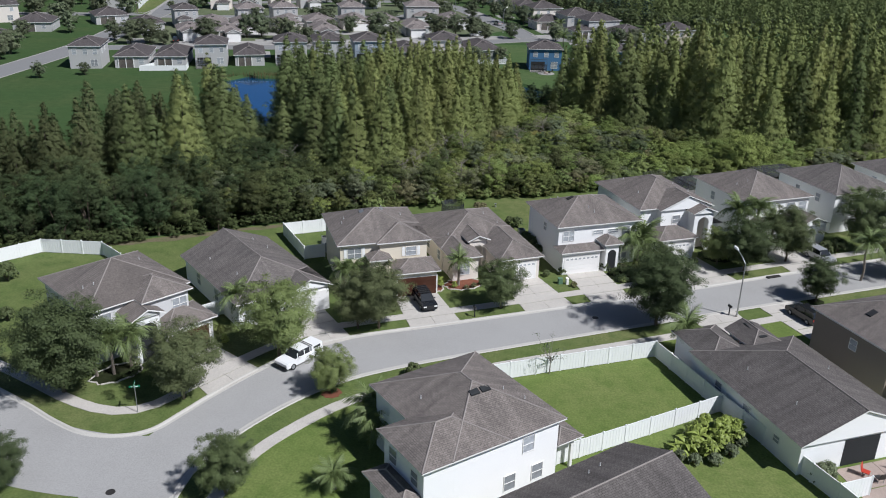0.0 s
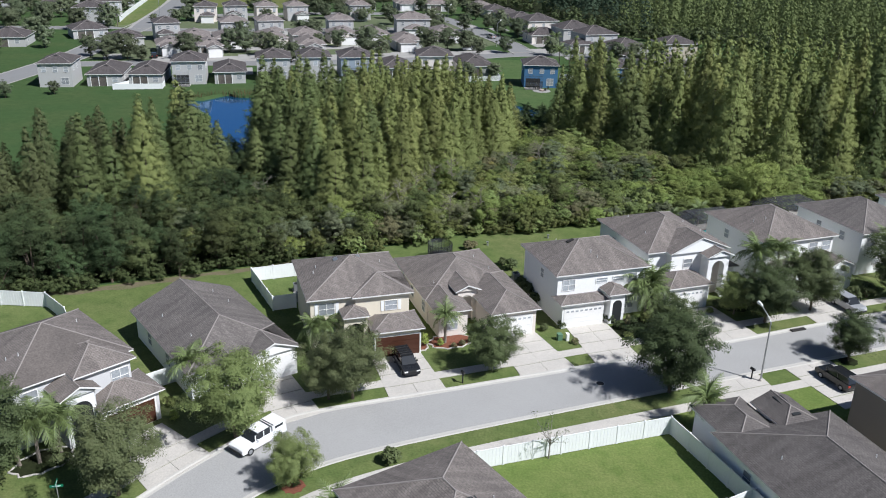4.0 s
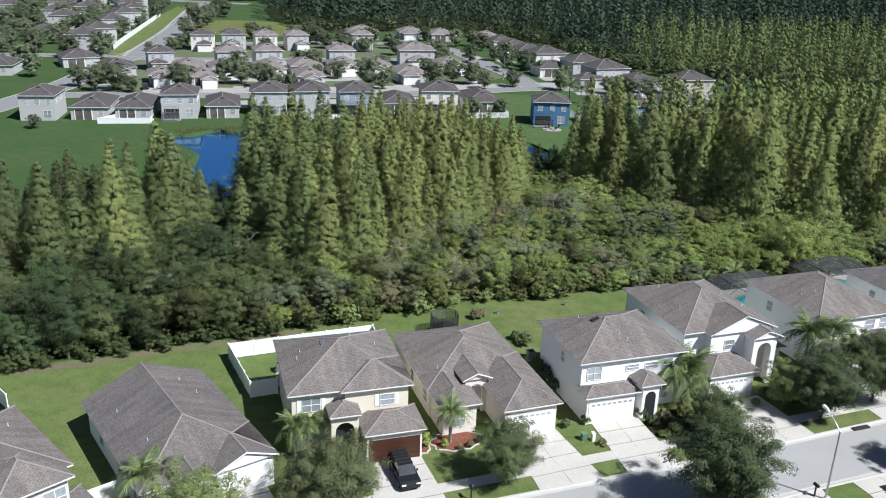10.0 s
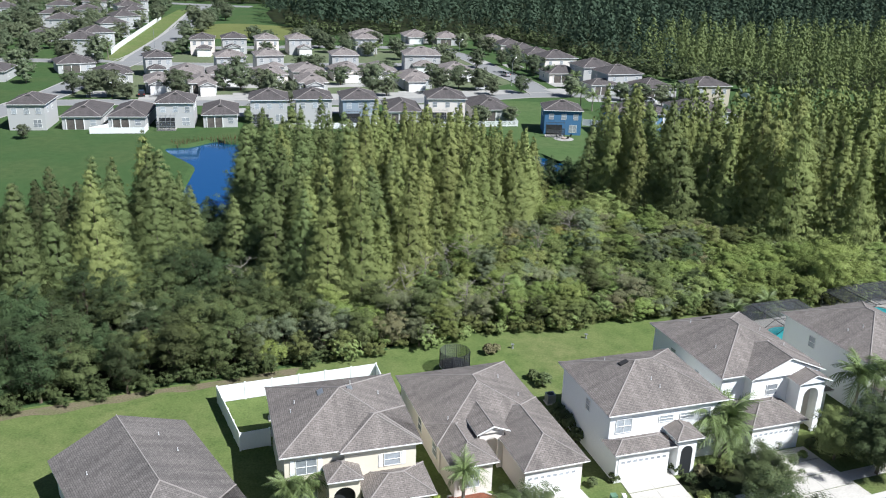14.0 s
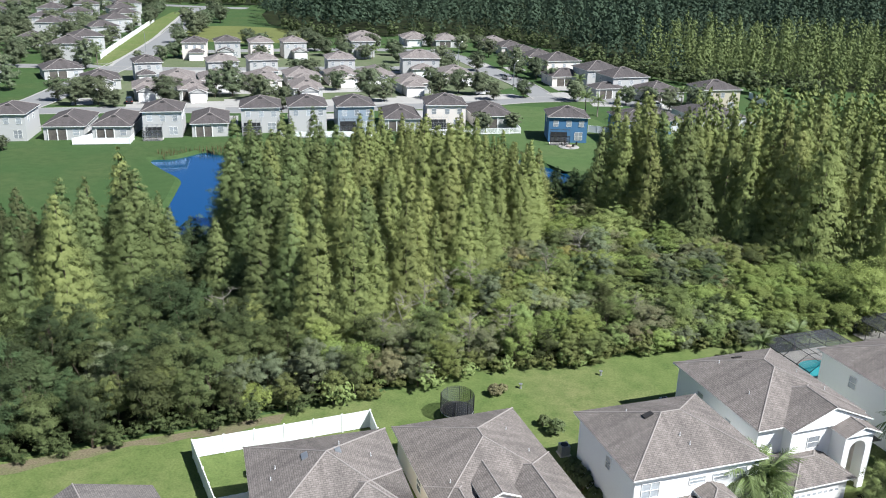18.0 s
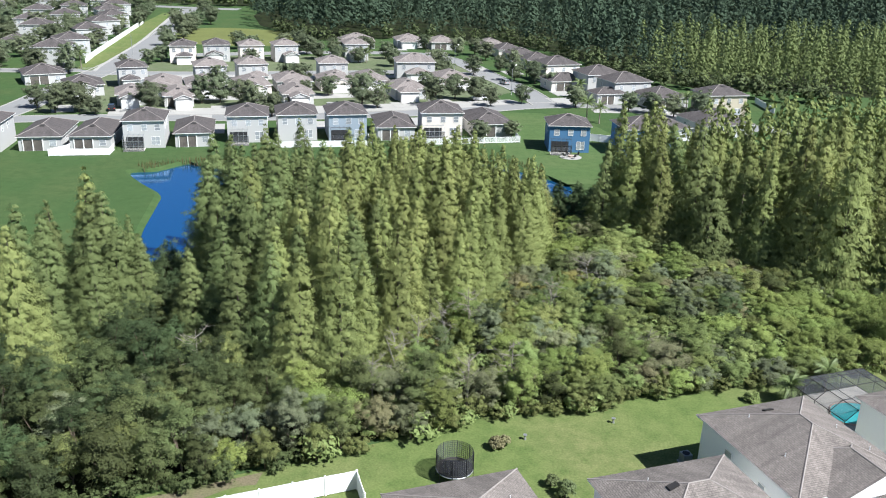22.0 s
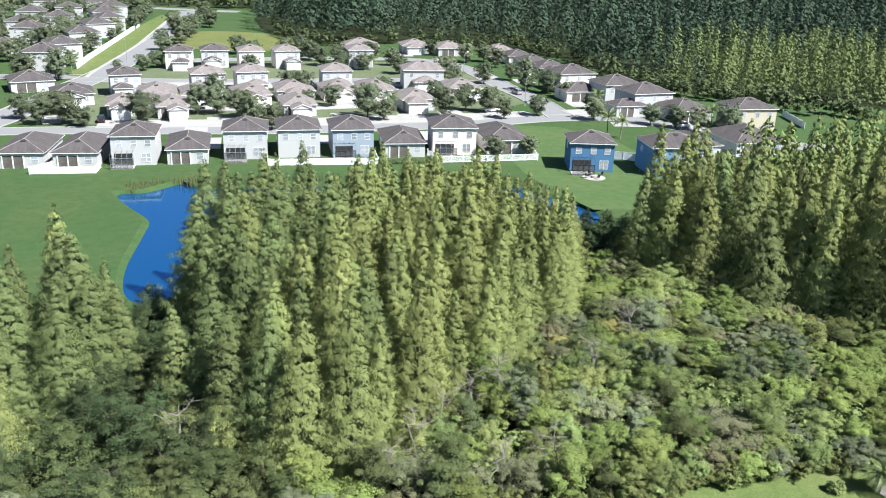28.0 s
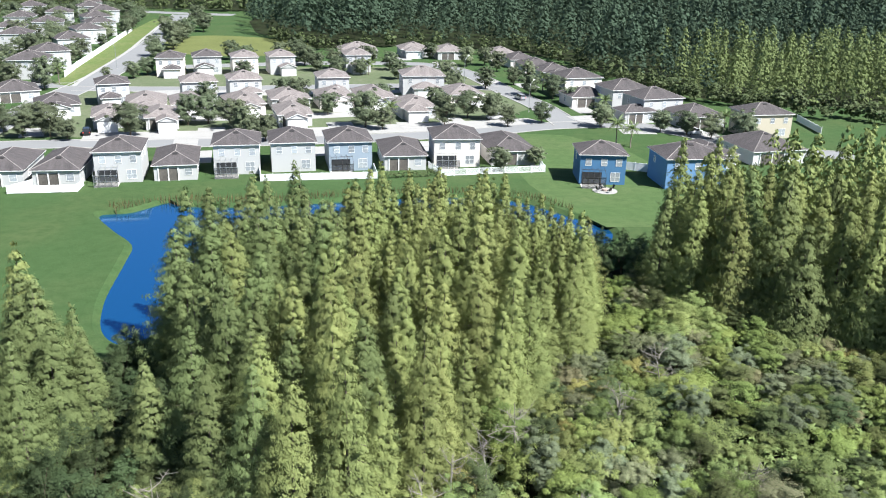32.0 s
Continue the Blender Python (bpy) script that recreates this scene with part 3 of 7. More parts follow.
def add_block(root, blk, wall_mat, roof_mat, caps=True, fascia_mat=None):
    u0, v0, u1, v1, z0, ze, kind, pitch = blk
    faces, lines, gab = roof_faces(u0, v0, u1, v1, ze, kind, pitch)
    verts, fs, uvs = [], [], []
    for q in faces:
        k = len(verts)
        verts += q
        fs.append(tuple(range(k, k + len(q))))
        p = [Vector(x) for x in q]
        n = (p[1] - p[0]).cross(p[2] - p[0]).normalized()
        along = Vector((0, 0, 1)).cross(n).normalized()
        up = n.cross(along)
        uvs += [(x.dot(along), x.dot(up)) for x in p]
    roof = child("roof", mesh_of("roof", verts, fs, roof_mat, uvs), root)
    S = Shape()
    axis, e0, e1 = kind
    g = {"v": (e0 == "gable", e1 == "gable", False, False), "u": (False, False, e0 == "gable", e1 == "gable")}[axis]
    k = (v0 + OVER if g[0] else v0, v1 - OVER if g[1] else v1, u0 + OVER if g[2] else u0, u1 - OVER if g[3] else u1)
    for skip, e in zip(g, ((u0, v0, u1, v0 + 0.05), (u0, v1 - 0.05, u1, v1), (u0, v0 + 0.05, u0 + 0.05, v1 - 0.05), (u1 - 0.05, v0 + 0.05, u1, v1 - 0.05))):
        if not skip:
            S.box(e[0], e[1], ze - 0.12, e[2], e[3], ze - 0.004)
    S.box(k[2] + 0.05, k[0] + 0.05, ze - 0.115, k[3] - 0.05, k[1] - 0.05, ze - 0.085)
    for q in gab:
        for e in q[:2]:
            rake = [Vector(e), Vector(q[2])]
            o = Vector((0, 0.05 if rake[0].y == v0 else -0.05, 0)) if axis == "v" else Vector((0.05 if rake[0].x == u0 else -0.05, 0, 0))
            lo, hi = Vector((0, 0, -0.12)), Vector((0, 0, -0.006))
            S.add([rake[0] + lo, rake[1] + lo, rake[1] + hi, rake[0] + hi, rake[0] + lo + o, rake[1] + lo + o, rake[1] + hi + o, rake[0] + hi + o],
                  [(0, 1, 2, 3), (7, 6, 5, 4), (0, 4, 5, 1), (2, 6, 7, 3)])
    child("fascia", S.mesh("fascia", fascia_mat or M_TRIM), root)
    if caps:
        S = Shape()
        for a, b in lines:
            S.tube([Vector(a) + Vector((0, 0, -0.01)), Vector(b) + Vector((0, 0, -0.01))], (0.065, 0.065), 6)
        child("ridge_cap", S.mesh("ridge_cap", M_CAP), root)
    S = Shape()
    S.box(u0 + OVER, v0 + OVER, z0, u1 - OVER, v1 - OVER, ze - 0.11)
    for q in gab:
        axis = kind[0]
        mid = Vector(q[2])
        if axis == "v":
            s = OVER if q[0][1] == v0 else -OVER
            lo, hi = q[0][1] + s, q[0][1] + s * 0.4
            tri = [(min(q[0][0], q[1][0]) + OVER, ze - 0.11), (max(q[0][0], q[1][0]) - OVER, ze - 0.11), (mid.x, mid.z - 0.2)]
            S.side_prism(tri, min(lo, hi), max(lo, hi))
        else:
            s = OVER if q[0][0] == u0 else -OVER
            lo, hi = sorted((q[0][0] + s, q[0][0] + s * 0.4))
            v_lo, v_hi = min(q[0][1], q[1][1]) + OVER, max(q[0][1], q[1][1]) - OVER
            p = [(lo, v_lo, ze - 0.11), (lo, v_hi, ze - 0.11), (lo, mid.y, mid.z - 0.2), (hi, v_lo, ze - 0.11), (hi, v_hi, ze - 0.11), (hi, mid.y, mid.z - 0.2)]
            S.add(p, [(0, 1, 2), (5, 4, 3), (0, 3, 4, 1), (1, 4, 5, 2), (2, 5, 3, 0)])
    child("wall", S.mesh("wall", wall_mat), root)
    return roof


def on_face(blk, face, a):
    """A frame on a block's wall: the place at a along it, the way along it and the way out."""
    u0, v0, u1, v1 = blk[0] + OVER, blk[1] + OVER, blk[2] - OVER, blk[3] - OVER
    return {"f": ((u0 + a, v0), (1, 0), (0, -1)), "b": ((u1 - a, v1), (-1, 0), (0, 1)),
            "l": ((u0, v1 - a), (0, -1), (-1, 0)), "r": ((u1, v0 + a), (0, 1), (1, 0))}[face]


def face_matrix(blk, face, a, z):
    p, t, o = on_face(blk, face, a)
    return Matrix(((t[0], -o[0], 0, p[0]), (t[1], -o[1], 0, p[1]), (0, 0, 1, z), (0, 0, 0, 1)))


SHARED = {}


def add_window(root, blk, face, a, z, w, h, frame_mat=None, shutters=None):
    key = ("window", w, h)
    if key not in SHARED:
        F = Shape()
        t = 0.045
        for b in ((-w / 2 - t, 0, w / 2 + t, t), (-w / 2 - t, h - t, w / 2 + t, h), (-w / 2 - t, t, -w / 2, h - t), (w / 2, t, w / 2 + t, h - t),
                  (-w / 2, h / 2 - 0.02, w / 2, h / 2 + 0.02)):
            F.box(b[0], -0.06, b[1], b[2], 0.02, b[3])
        if w > 1.3:
            F.box(-0.028, -0.058, t, 0.028, 0.02, h - t)
        SHARED[key] = (Shape().box(-w / 2, -0.025, t, w / 2, 0.015, h - t).mesh("pane", M_GLASS), F.mesh("frame", M_TRIM))
    pane, frame_me = SHARED[key]
    win = child("window", pane, root)
    win.matrix_basis = face_matrix(blk, face, a, z)
    child("frame", frame_me, win)
    if shutters:
        for s in (-1, 1):
            S = Shape().box(s * (w / 2 + 0.28) - 0.16, -0.05, 0, s * (w / 2 + 0.28) + 0.16, 0.01, h)
            child("shutter", S.mesh("shutter", shutters), win)
    return win


def add_garage(root, blk, face, a, w=4.9, h=2.15, mat=None, lights=True):
    S = Shape()
    for i in range(4):
        S.box(-w / 2, -0.035, i * h / 4, w / 2, 0.02, (i + 1) * h / 4 - 0.025)
    S.box(-w / 2, -0.01, 0, w / 2, 0.02, h)
    door = child("garage_door", S.mesh("garage_door", mat or M_GDOOR), root)
    door.matrix_basis = face_matrix(blk, face, a, 0.06)
    F = Shape().box(-w / 2 - 0.15, -0.05, 0, -w / 2 - 0.01, 0.02, h + 0.14).box(w / 2 + 0.01, -0.05, 0, w / 2 + 0.15, 0.02, h + 0.14)
    F.box(-w / 2 - 0.01, -0.05, h + 0.01, w / 2 + 0.01, 0.02, h + 0.14)
    child("frame", F.mesh("frame", M_TRIM), door)
    if (mat or M_GDOOR) is M_GDOOR and lights:
        if ("light", h) not in SHARED:
            SHARED["light", h] = Shape().box(-0.16, -0.045, h * 0.82, 0.16, -0.034, h * 0.91).mesh("pane", M_GLASS)
        for i in range(8):
            child("pane", SHARED["light", h], door).matrix_basis = Matrix.Translation((-w / 2 + (i + 0.5) * w / 8, 0, 0))
    return door


def add_door(root, blk, face, a, w=1.0, h=2.1, mat=None):
    S = Shape().box(-w / 2, -0.03, 0, w / 2, 0.02, h)
    door = child("door", S.mesh("door", mat or M_BDOOR), root)
    door.matrix_basis = face_matrix(blk, face, a, 0.12)
    F = Shape().box(-w / 2 - 0.12, -0.05, 0, -w / 2, 0.02, h + 0.12).box(w / 2, -0.05, 0, w / 2 + 0.12, 0.02, h + 0.12).box(-w / 2, -0.05, h, w / 2, 0.02, h + 0.12)
    child("frame", F.mesh("frame", M_TRIM), door)
    return door


ROOFS = {}


def roof_z(root, u, v):
    """The height of the roof over a place in the house's own plan."""
    best = 0.0
    for u0, v0, u1, v1, z0, ze, (axis, e0, e1), pitch in ROOFS[root.name]:
        if not (u0 <= u <= u1 and v0 <= v <= v1):
            continue
        side = min(u - u0, u1 - u) if axis == "v" else min(v - v0, v1 - v)
        lo, hi = (v - v0, v1 - v) if axis == "v" else (u - u0, u1 - u)
        half, length = ((u1 - u0) / 2, v1 - v0) if axis == "v" else ((v1 - v0) / 2, u1 - u0)
        steep = half / min(half, length / 2)
        best = max(best, ze + pitch * min([side] + [lo * steep] * (e0 != "gable") + [hi * steep] * (e1 != "gable")))
    return best


def add_vents(root, spots):
    """Plumbing stacks on the roof: rows of (u, v, height), standing on the slope."""
    for u, v, _ in spots:
        z = roof_z(root, u, v)
        S = Shape().tube([(u, v, z - 0.1), (u, v, z + 0.26)], (0.035, 0.035), 8).tube([(u, v, z - 0.08), (u, v, z + 0.05)], (0.09, 0.04), 8)
        child("roof_vent", S.mesh("roof_vent", M_GREYW), root)


def add_panel(root, u0, v0, u1, v1, mat, lift=0.07):
    """A flat rooflight, ridge vent or painted shadow strip lying on the slope."""
    c = [(u0, v0), (u1, v0), (u1, v1), (u0, v1)]
    p = [(a, b, roof_z(root, a, b) - 0.06) for a, b in c] + [(a, b, roof_z(root, a, b) + lift) for a, b in c]
    S = Shape().add(p, [(0, 3, 2, 1), (4, 5, 6, 7), (0, 1, 5, 4), (1, 2, 6, 5), (2, 3, 7, 6), (3, 0, 4, 7)])
    child("skylight", S.mesh("skylight", mat), root)


def arch_wall(w, h, aw, ah, t=0.3):
    """A wall w by h with an arched opening aw wide and ah to its crown, in x and z, t thick."""
    S = Shape()
    r = aw / 2
    spring = ah - r
    n = 10
    arc = [(r * math.cos(math.pi * i / n), spring + r * math.sin(math.pi * i / n)) for i in range(n + 1)]
    S.box(-w / 2, 0, 0, -r, t, h).box(r, 0, 0, w / 2, t, h)
    for i in range(n):
        (xa, za), (xb, zb) = arc[i], arc[i + 1]
        p = [(xa, 0, za), (xb, 0, zb), (xb, 0, h), (xa, 0, h), (xa, t, za), (xb, t, zb), (xb, t, h), (xa, t, h)]
        S.add(p, [(3, 2, 1, 0), (4, 5, 6, 7), (0, 1, 5, 4), (2, 3, 7, 6)])
    return S.weld()


def house(x, y, rot, label, blocks, wall_mat, roof_mat, caps=True, category="house", fascia_mat=None, name="house"):
    root = tagged(new(name), label, category)
    root.matrix_basis = pose(x, y, 0, 0, 0, rot)
    ROOFS[root.name] = list(blocks)
    for b in blocks:
        add_block(root, b, wall_mat, roof_mat, caps, fascia_mat)
    return root


HIP_U, HIP_V = ("u", "hip", "hip"), ("v", "hip", "hip")


def near_houses():
    # pale grey two-storey house at the bend
    B = [(0, 0, 10.5, 10.8, 0, 5.6, HIP_U, 0.44), (4.6, -1.4, 10.0, 4.5, 2.6, 5.6, ("v", "hip", "hip"), 0.44), (5.6, -3.5, 11.2, 1.2, 0, 2.95, HIP_U, 0.42),
         (2.9, -2.6, 6.3, 2.0, 0, 4.7, ("v", "gable", "gable"), 0.44)]
    h = house(-28.9, 29.9, 53, "pale grey two-storey house with brown garage door", B, M_GREYW, M_SHINGLE)
    add_garage(h, B[2], "f", 2.15, 4.3, mat=M_BDOOR)
    add_window(h, B[1], "f", 3.6, 3.4, 1.5, 1.5)
    add_window(h, B[0], "f", 1.3, 3.5, 1.3, 1.4), add_window(h, B[0], "f", 1.3, 0.7, 1.3, 1.6)
    add_window(h, B[0], "l", 4.5, 3.6, 0.8, 1.2), add_window(h, B[0], "r", 3, 3.4, 1.2, 1.4)
    S = arch_wall(2.3, 4.3, 1.8, 3.9, 0.14)
    arch = child("porch_arch", S.mesh("porch_arch", M_WHITE), h, "white arched porch front")
    arch.matrix_basis = pose(4.6, -2.31, 0.06)
    # dark sheet behind the arch paints the porch's shade
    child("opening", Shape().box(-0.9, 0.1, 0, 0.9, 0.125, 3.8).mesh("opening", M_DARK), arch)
    add_vents(h, [(1.6, 4.0, 7.1), (2.4, 3.4, 7.1), (8.6, 6.6, 7.0)])

    # long single-storey house with a gabled rear
    B = [(0, 0, 10.7, 15.6, 0, 2.95, ("v", "hip", "gable"), 0.42), (5.4, -0.7, 10.7, 5, 0, 2.95, ("v", "gable", "hip"), 0.42),
         (2.4, -0.9, 5.6, 3.2, 0, 3.1, ("v", "gable", "hip"), 0.42)]
    h = house(-18.4, 39.0, 43.5, "long white single-storey house with grey shingle roof", B, M_WHITE, M_SHINGLE_DARK)
    add_garage(h, B[1], "f", 2.25, 4.3, lights=False)
    add_window(h, B[0], "f", 1.2, 0.8, 1.2, 1.5), add_window(h, B[0], "l", 4, 0.9, 1.0, 1.4), add_window(h, B[0], "l", 9, 0.9, 1.0, 1.4)
    # near-black door leaf paints the shade of the entrance
    add_door(h, B[2], "f", 1.2, 1.1, 2.2, M_DARK)
    add_vents(h, [(1.8, 11, 3.9), (2.4, 5, 4.0), (8.2, 10, 3.9), (7.6, 12.5, 4.3)])

    # cream two-storey house
    B = [(0, 0, 10.7, 10.7, 0, 5.6, ("v", "hip", "hip"), 0.42), (4.4, -0.35, 10.7, 5.2, 2.9, 5.6, ("v", "hip", "hip"), 0.42),
         (5.8, -3.2, 11.1, 1.0, 0, 2.95, HIP_U, 0.42), (3.2, -1.8, 5.9, 1.2, 3.4, 4.2, ("v", "hip", "hip"), 0.42)]
    h = house(-10.7, 49.9, 24, "cream two-storey house with brown garage door", B, M_CREAM, M_SHINGLE)
    add_garage(h, B[2], "f", 2.2, 4.4, mat=M_BDOOR)
    add_window(h, B[1], "f", 3.6, 3.7, 1.2, 1.1, shutters=M_WHITE), add_window(h, B[0], "f", 1.6, 3.7, 1.5, 1.3, shutters=M_WHITE), add_window(h, B[0], "f", 1.6, 0.8, 1.5, 1.5)
    for k in (2, 5, 8):
        add_window(h, B[0], "r", k, 3.7, 0.8, 1.2)
    arch = child("porch_arch", arch_wall(2.3, 4.05, 1.6, 3.3).mesh("porch_arch", M_CREAM), h)
    arch.matrix_basis = pose(4.55, -1.4, 0.06)
    child("side_wall", Shape().box(-1.15, 0.3, 0, -0.95, 1.7, 4.0).box(0.95, 0.3, 0, 1.15, 1.7, 4.0).mesh("side_wall", M_CREAM), arch)
    # porch shade painted as a dark sheet behind the arch
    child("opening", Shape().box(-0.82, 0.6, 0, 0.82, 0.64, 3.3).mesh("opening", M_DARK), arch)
    add_vents(h, [(1.5, 5.2, 6.3), (1.9, 6.2, 6.4), (6.5, 7.0, 7.2), (8.6, 6.0, 6.5)])
    for u, v in ((3.7, 5.6), (6.0, 5.5)):
        add_panel(h, u, v, u + 0.45, v + 0.75, M_METAL)

    # beige single-storey house with a hipped garage wing
    B = [(0, 5.5, 10.9, 17.6, 0, 2.95, ("v", "hip", "hip"), 0.40), (5.3, 0.2, 11.0, 10.5, 0, 2.954, ("v", "hip", "hip"), 0.44),
         (0.1, 2.1, 4.1, 9.0, 0, 2.956, ("v", "hip", "hip"), 0.42), (3.2, 4.9, 6.1, 10.4, 2.9, 3.75, ("v", "gable", "hip"), 0.42)]
    h = house(2.25, 52.7, 26.5, "beige single-storey house with white garage door and grey roof", B, M_PINKW, M_SHINGLE)
    add_garage(h, B[1], "f", 2.2, 4.3)
    add_window(h, B[2], "f", 1.4, 0.7, 1.3, 1.6), add_window(h, B[0], "l", 6, 0.9, 1, 1.3), add_window(h, B[0], "l", 10, 0.9, 1, 1.3)
    arch = child("porch_arch", arch_wall(2.15, 3.6, 1.25, 3.0).mesh("porch_arch", M_PINKW), h)
    arch.matrix_basis = pose(4.65, 5.26, 0.06)
    # porch shade put into the colour of this back sheet
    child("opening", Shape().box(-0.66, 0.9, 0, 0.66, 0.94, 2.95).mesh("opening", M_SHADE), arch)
    add_vents(h, [(8.3, 13, 4.2), (9.0, 10, 3.8), (1.8, 8, 3.8)])

    # white two-storey house with a roof skirt over the garage
    B = [(0, 0, 11.3, 9.7, 0, 5.6, HIP_U, 0.42), (0, -1.6, 5.7, 0.9, 0, 2.95, ("u", "hip", "hip"), 0.42), (5.4, -1.9, 8.0, 1.5, 0, 3.6, ("v", "hip", "hip"), 0.42)]
    h = house(13.3, 60.2, 25, "white two-storey house with white garage door", B, M_WHITE, M_SHINGLE)
    add_garage(h, B[1], "f", 2.5, 4.3)
    add_window(h, B[0], "f", 1.3, 3.6, 1.4, 1.3), add_window(h, B[0], "f", 5.2, 4.1, 1.3, 0.6), add_window(h, B[0], "f", 7.2, 4.1, 1.3, 0.6)
    add_window(h, B[0], "f", 8.6, 0.7, 1.4, 1.5), add_window(h, B[0], "l", 5, 3.7, 0.7, 1.1), add_window(h, B[0], "f", 8.9, 3.6, 1.0, 1.3)
    arch = child("porch_arch", arch_wall(1.7, 3.2, 1.1, 2.7).mesh("porch_arch", M_WHITE), h)
    arch.matrix_basis = pose(6.7, -1.52, 0.06)
    # dark sheet just behind the arch, painted for the shade inside
    child("opening", Shape().box(-0.6, 0.02, 0, 0.6, 0.06, 2.65).mesh("opening", M_DARK), arch)
    add_vents(h, [(5.3, 2.8, 6.9), (5.7, 2.0, 6.5), (3.0, 6.8, 6.8)])
    add_panel(h, 3.6, 5.0, 4.3, 5.5, M_BRONZE, 0.12)

    # tall white two-storey house with an arched entrance tower
    B = [(0, 0, 10.6, 12.0, 0, 5.6, ("v", "hip", "hip"), 0.42), (2.4, -1.0, 10.4, 6.0, 0, 5.604, ("v", "gable", "hip"), 0.42), (6.3, -2.5, 9.9, 1.2, 5.05, 5.35, ("v", "gable", "hip"), 0.42),
         (0.5, -4.2, 6.3, 0.4, 0, 2.95, ("u", "hip", "hip"), 0.42), (9.6, -0.6, 12.2, 4.0, 0, 3.0, HIP_V, 0.42)]
    h = house(23.5, 68.5, 26, "tall white two-storey house with arched entrance tower", B, M_WHITE, M_SHINGLE)
    add_garage(h, B[3], "f", 2.2, 4.2)
    add_window(h, B[1], "f", 2.2, 3.6, 1.1, 1.1), add_window(h, B[0], "l", 3.5, 3.4, 0.8, 1.2), add_window(h, B[0], "l", 7.5, 3.4, 0.7, 0.9), add_window(h, B[0], "l", 10.6, 0.9, 0.9, 1.3)
    arch = child("porch_arch", arch_wall(2.75, 5.05, 1.6, 4.6).mesh("porch_arch", M_WHITE), h)
    arch.matrix_basis = pose(8.1, -2.1, 0.06)
    child("side_wall", Shape().box(-1.37, 0.3, 0, -1.15, 1.5, 5.0).box(1.15, 0.3, 0, 1.37, 1.5, 5.0).mesh("side_wall", M_WHITE), arch)
    child("opening", Shape().box(-1.13, 1.3, 0, 1.13, 1.34, 4.6).mesh("opening", M_PINKW), arch)
    add_vents(h, [(2.0, 4.0, 6.6), (2.6, 9.0, 6.9), (8.4, 6.0, 6.8), (8.8, 3.0, 6.6)])
    add_panel(h, 4.3, 9.2, 5.1, 9.6, M_BRONZE, 0.12)

    # two more two-storey houses further along
    B = [(0, 0, 10.8, 12.0, 0, 5.6, HIP_V, 0.42), (6.0, -3.6, 11.0, 2.0, 0, 3.0, ("v", "gable", "hip"), 0.42), (1.0, -3.0, 6.2, 1.0, 0, 2.95, HIP_U, 0.42)]
    h = house(37.6, 74.0, 27, "white two-storey house with grey shingle roof", B, M_WHITE, M_SHINGLE)
    add_garage(h, B[2], "f", 2.2, 4.2)
    for a in (1.5, 4, 7, 9):
        add_window(h, B[0], "f", a, 3.7, 1.2, 1.2)
    add_window(h, B[0], "r", 4, 3.6, 1, 1.2), add_window(h, B[0], "l", 4, 3.6, 0.8, 1.2)
    add_vents(h, [(2.0, 5.0, 6.7), (3.2, 4.4, 7.1)])
    B = [(0, 0, 10.8, 12.0, 0, 5.6, HIP_V, 0.42), (5.6, -3.4, 11.0, 1.4, 0, 2.95, HIP_U, 0.42)]
    for x, y in ((50.2, 79.6), (62.6, 86.0)):
        h = house(x, y, 27, "white two-storey house with dark shingle roof", B, M_WHITE, M_SHINGLE_DARK)
        add_garage(h, B[1], "f", 2.2, 4.2)
        for a in (1.5, 4.2, 8):
            add_window(h, B[0], "f", a, 3.7, 1.2, 1.2)
        add_window(h, B[0], "l", 4, 3.6, 0.8, 1.2), add_window(h, B[0], "l", 8, 3.6, 0.8, 1.2)

    # the near side of the street: houses seen from behind
    B = [(1.2, 0.4, 11.5, 12.2, 0, 5.6, ("v", "hip", "hip"), 0.42), (-2.9, 0.7, -0.4, 5.9, 0, 2.95, ("v", "hip", "hip"), 0.42), (11.2, 0.8, 13.8, 4.6, 2.5, 3.0, HIP_V, 0.42),
         (-1.3, 0.404, 6.2, 6.6, 0, 5.604, ("u", "hip", "hip"), 0.42)]
    h = house(5.9, 12.4, 41, "white two-storey house with brown shingle roof", B, M_WHITE, M_SHINGLE)
    for a, z in ((5.0, 0.8), (7.6, 0.8), (6.6, 3.6)):
        add_window(h, B[0], "f", a, z, 1.0, 1.4)
    add_window(h, B[0], "l", 8.6, 3.5, 1.0, 1.3), add_window(h, B[3], "l", 1.3, 3.5, 1.0, 1.3), add_window(h, B[3], "l", 4.2, 3.5, 0.9, 1.2), add_window(h, B[1], "l", 2.4, 0.8, 1.2, 1.3)
    for v in (1.4, 4.1):
        child("column", Shape().box(13.0, v - 0.12, 0, 13.25, v + 0.12, 2.9).mesh("column", M_TRIM), h)
    add_vents(h, [(8.6, 4.6, 6.8), (9.6, 3.2, 6.3), (3.0, 7.4, 7.0)])
    add_panel(h, 5.5, 4.4, 6.3, 4.85, M_DARK, 0.12), add_panel(h, 6.5, 4.4, 7.3, 4.85, M_DARK, 0.12)

    B = [(0, 0, 16.0, 8.8, 0, 2.95, ("u", "hip", "gable"), 0.42)]
    h = house(12.8, 4.6, 41.5, "single-storey house with dark weathered shingle roof", B, M_PINKW, M_SHINGLE_OLD)
    add_vents(h, [(10.0, 6.6, 4.0), (11.4, 6.9, 3.9)])

    B = [(0, 0, 11.6, 15.6, 0, 2.95, ("v", "gable", "hip"), 0.40), (0.6, 13.0, 5.6, 19.6, 0, 2.95, ("v", "hip", "hip"), 0.44), (5.4, 13.6, 9.2, 18.0, 0, 3.4, ("v", "hip", "gable"), 0.44)]
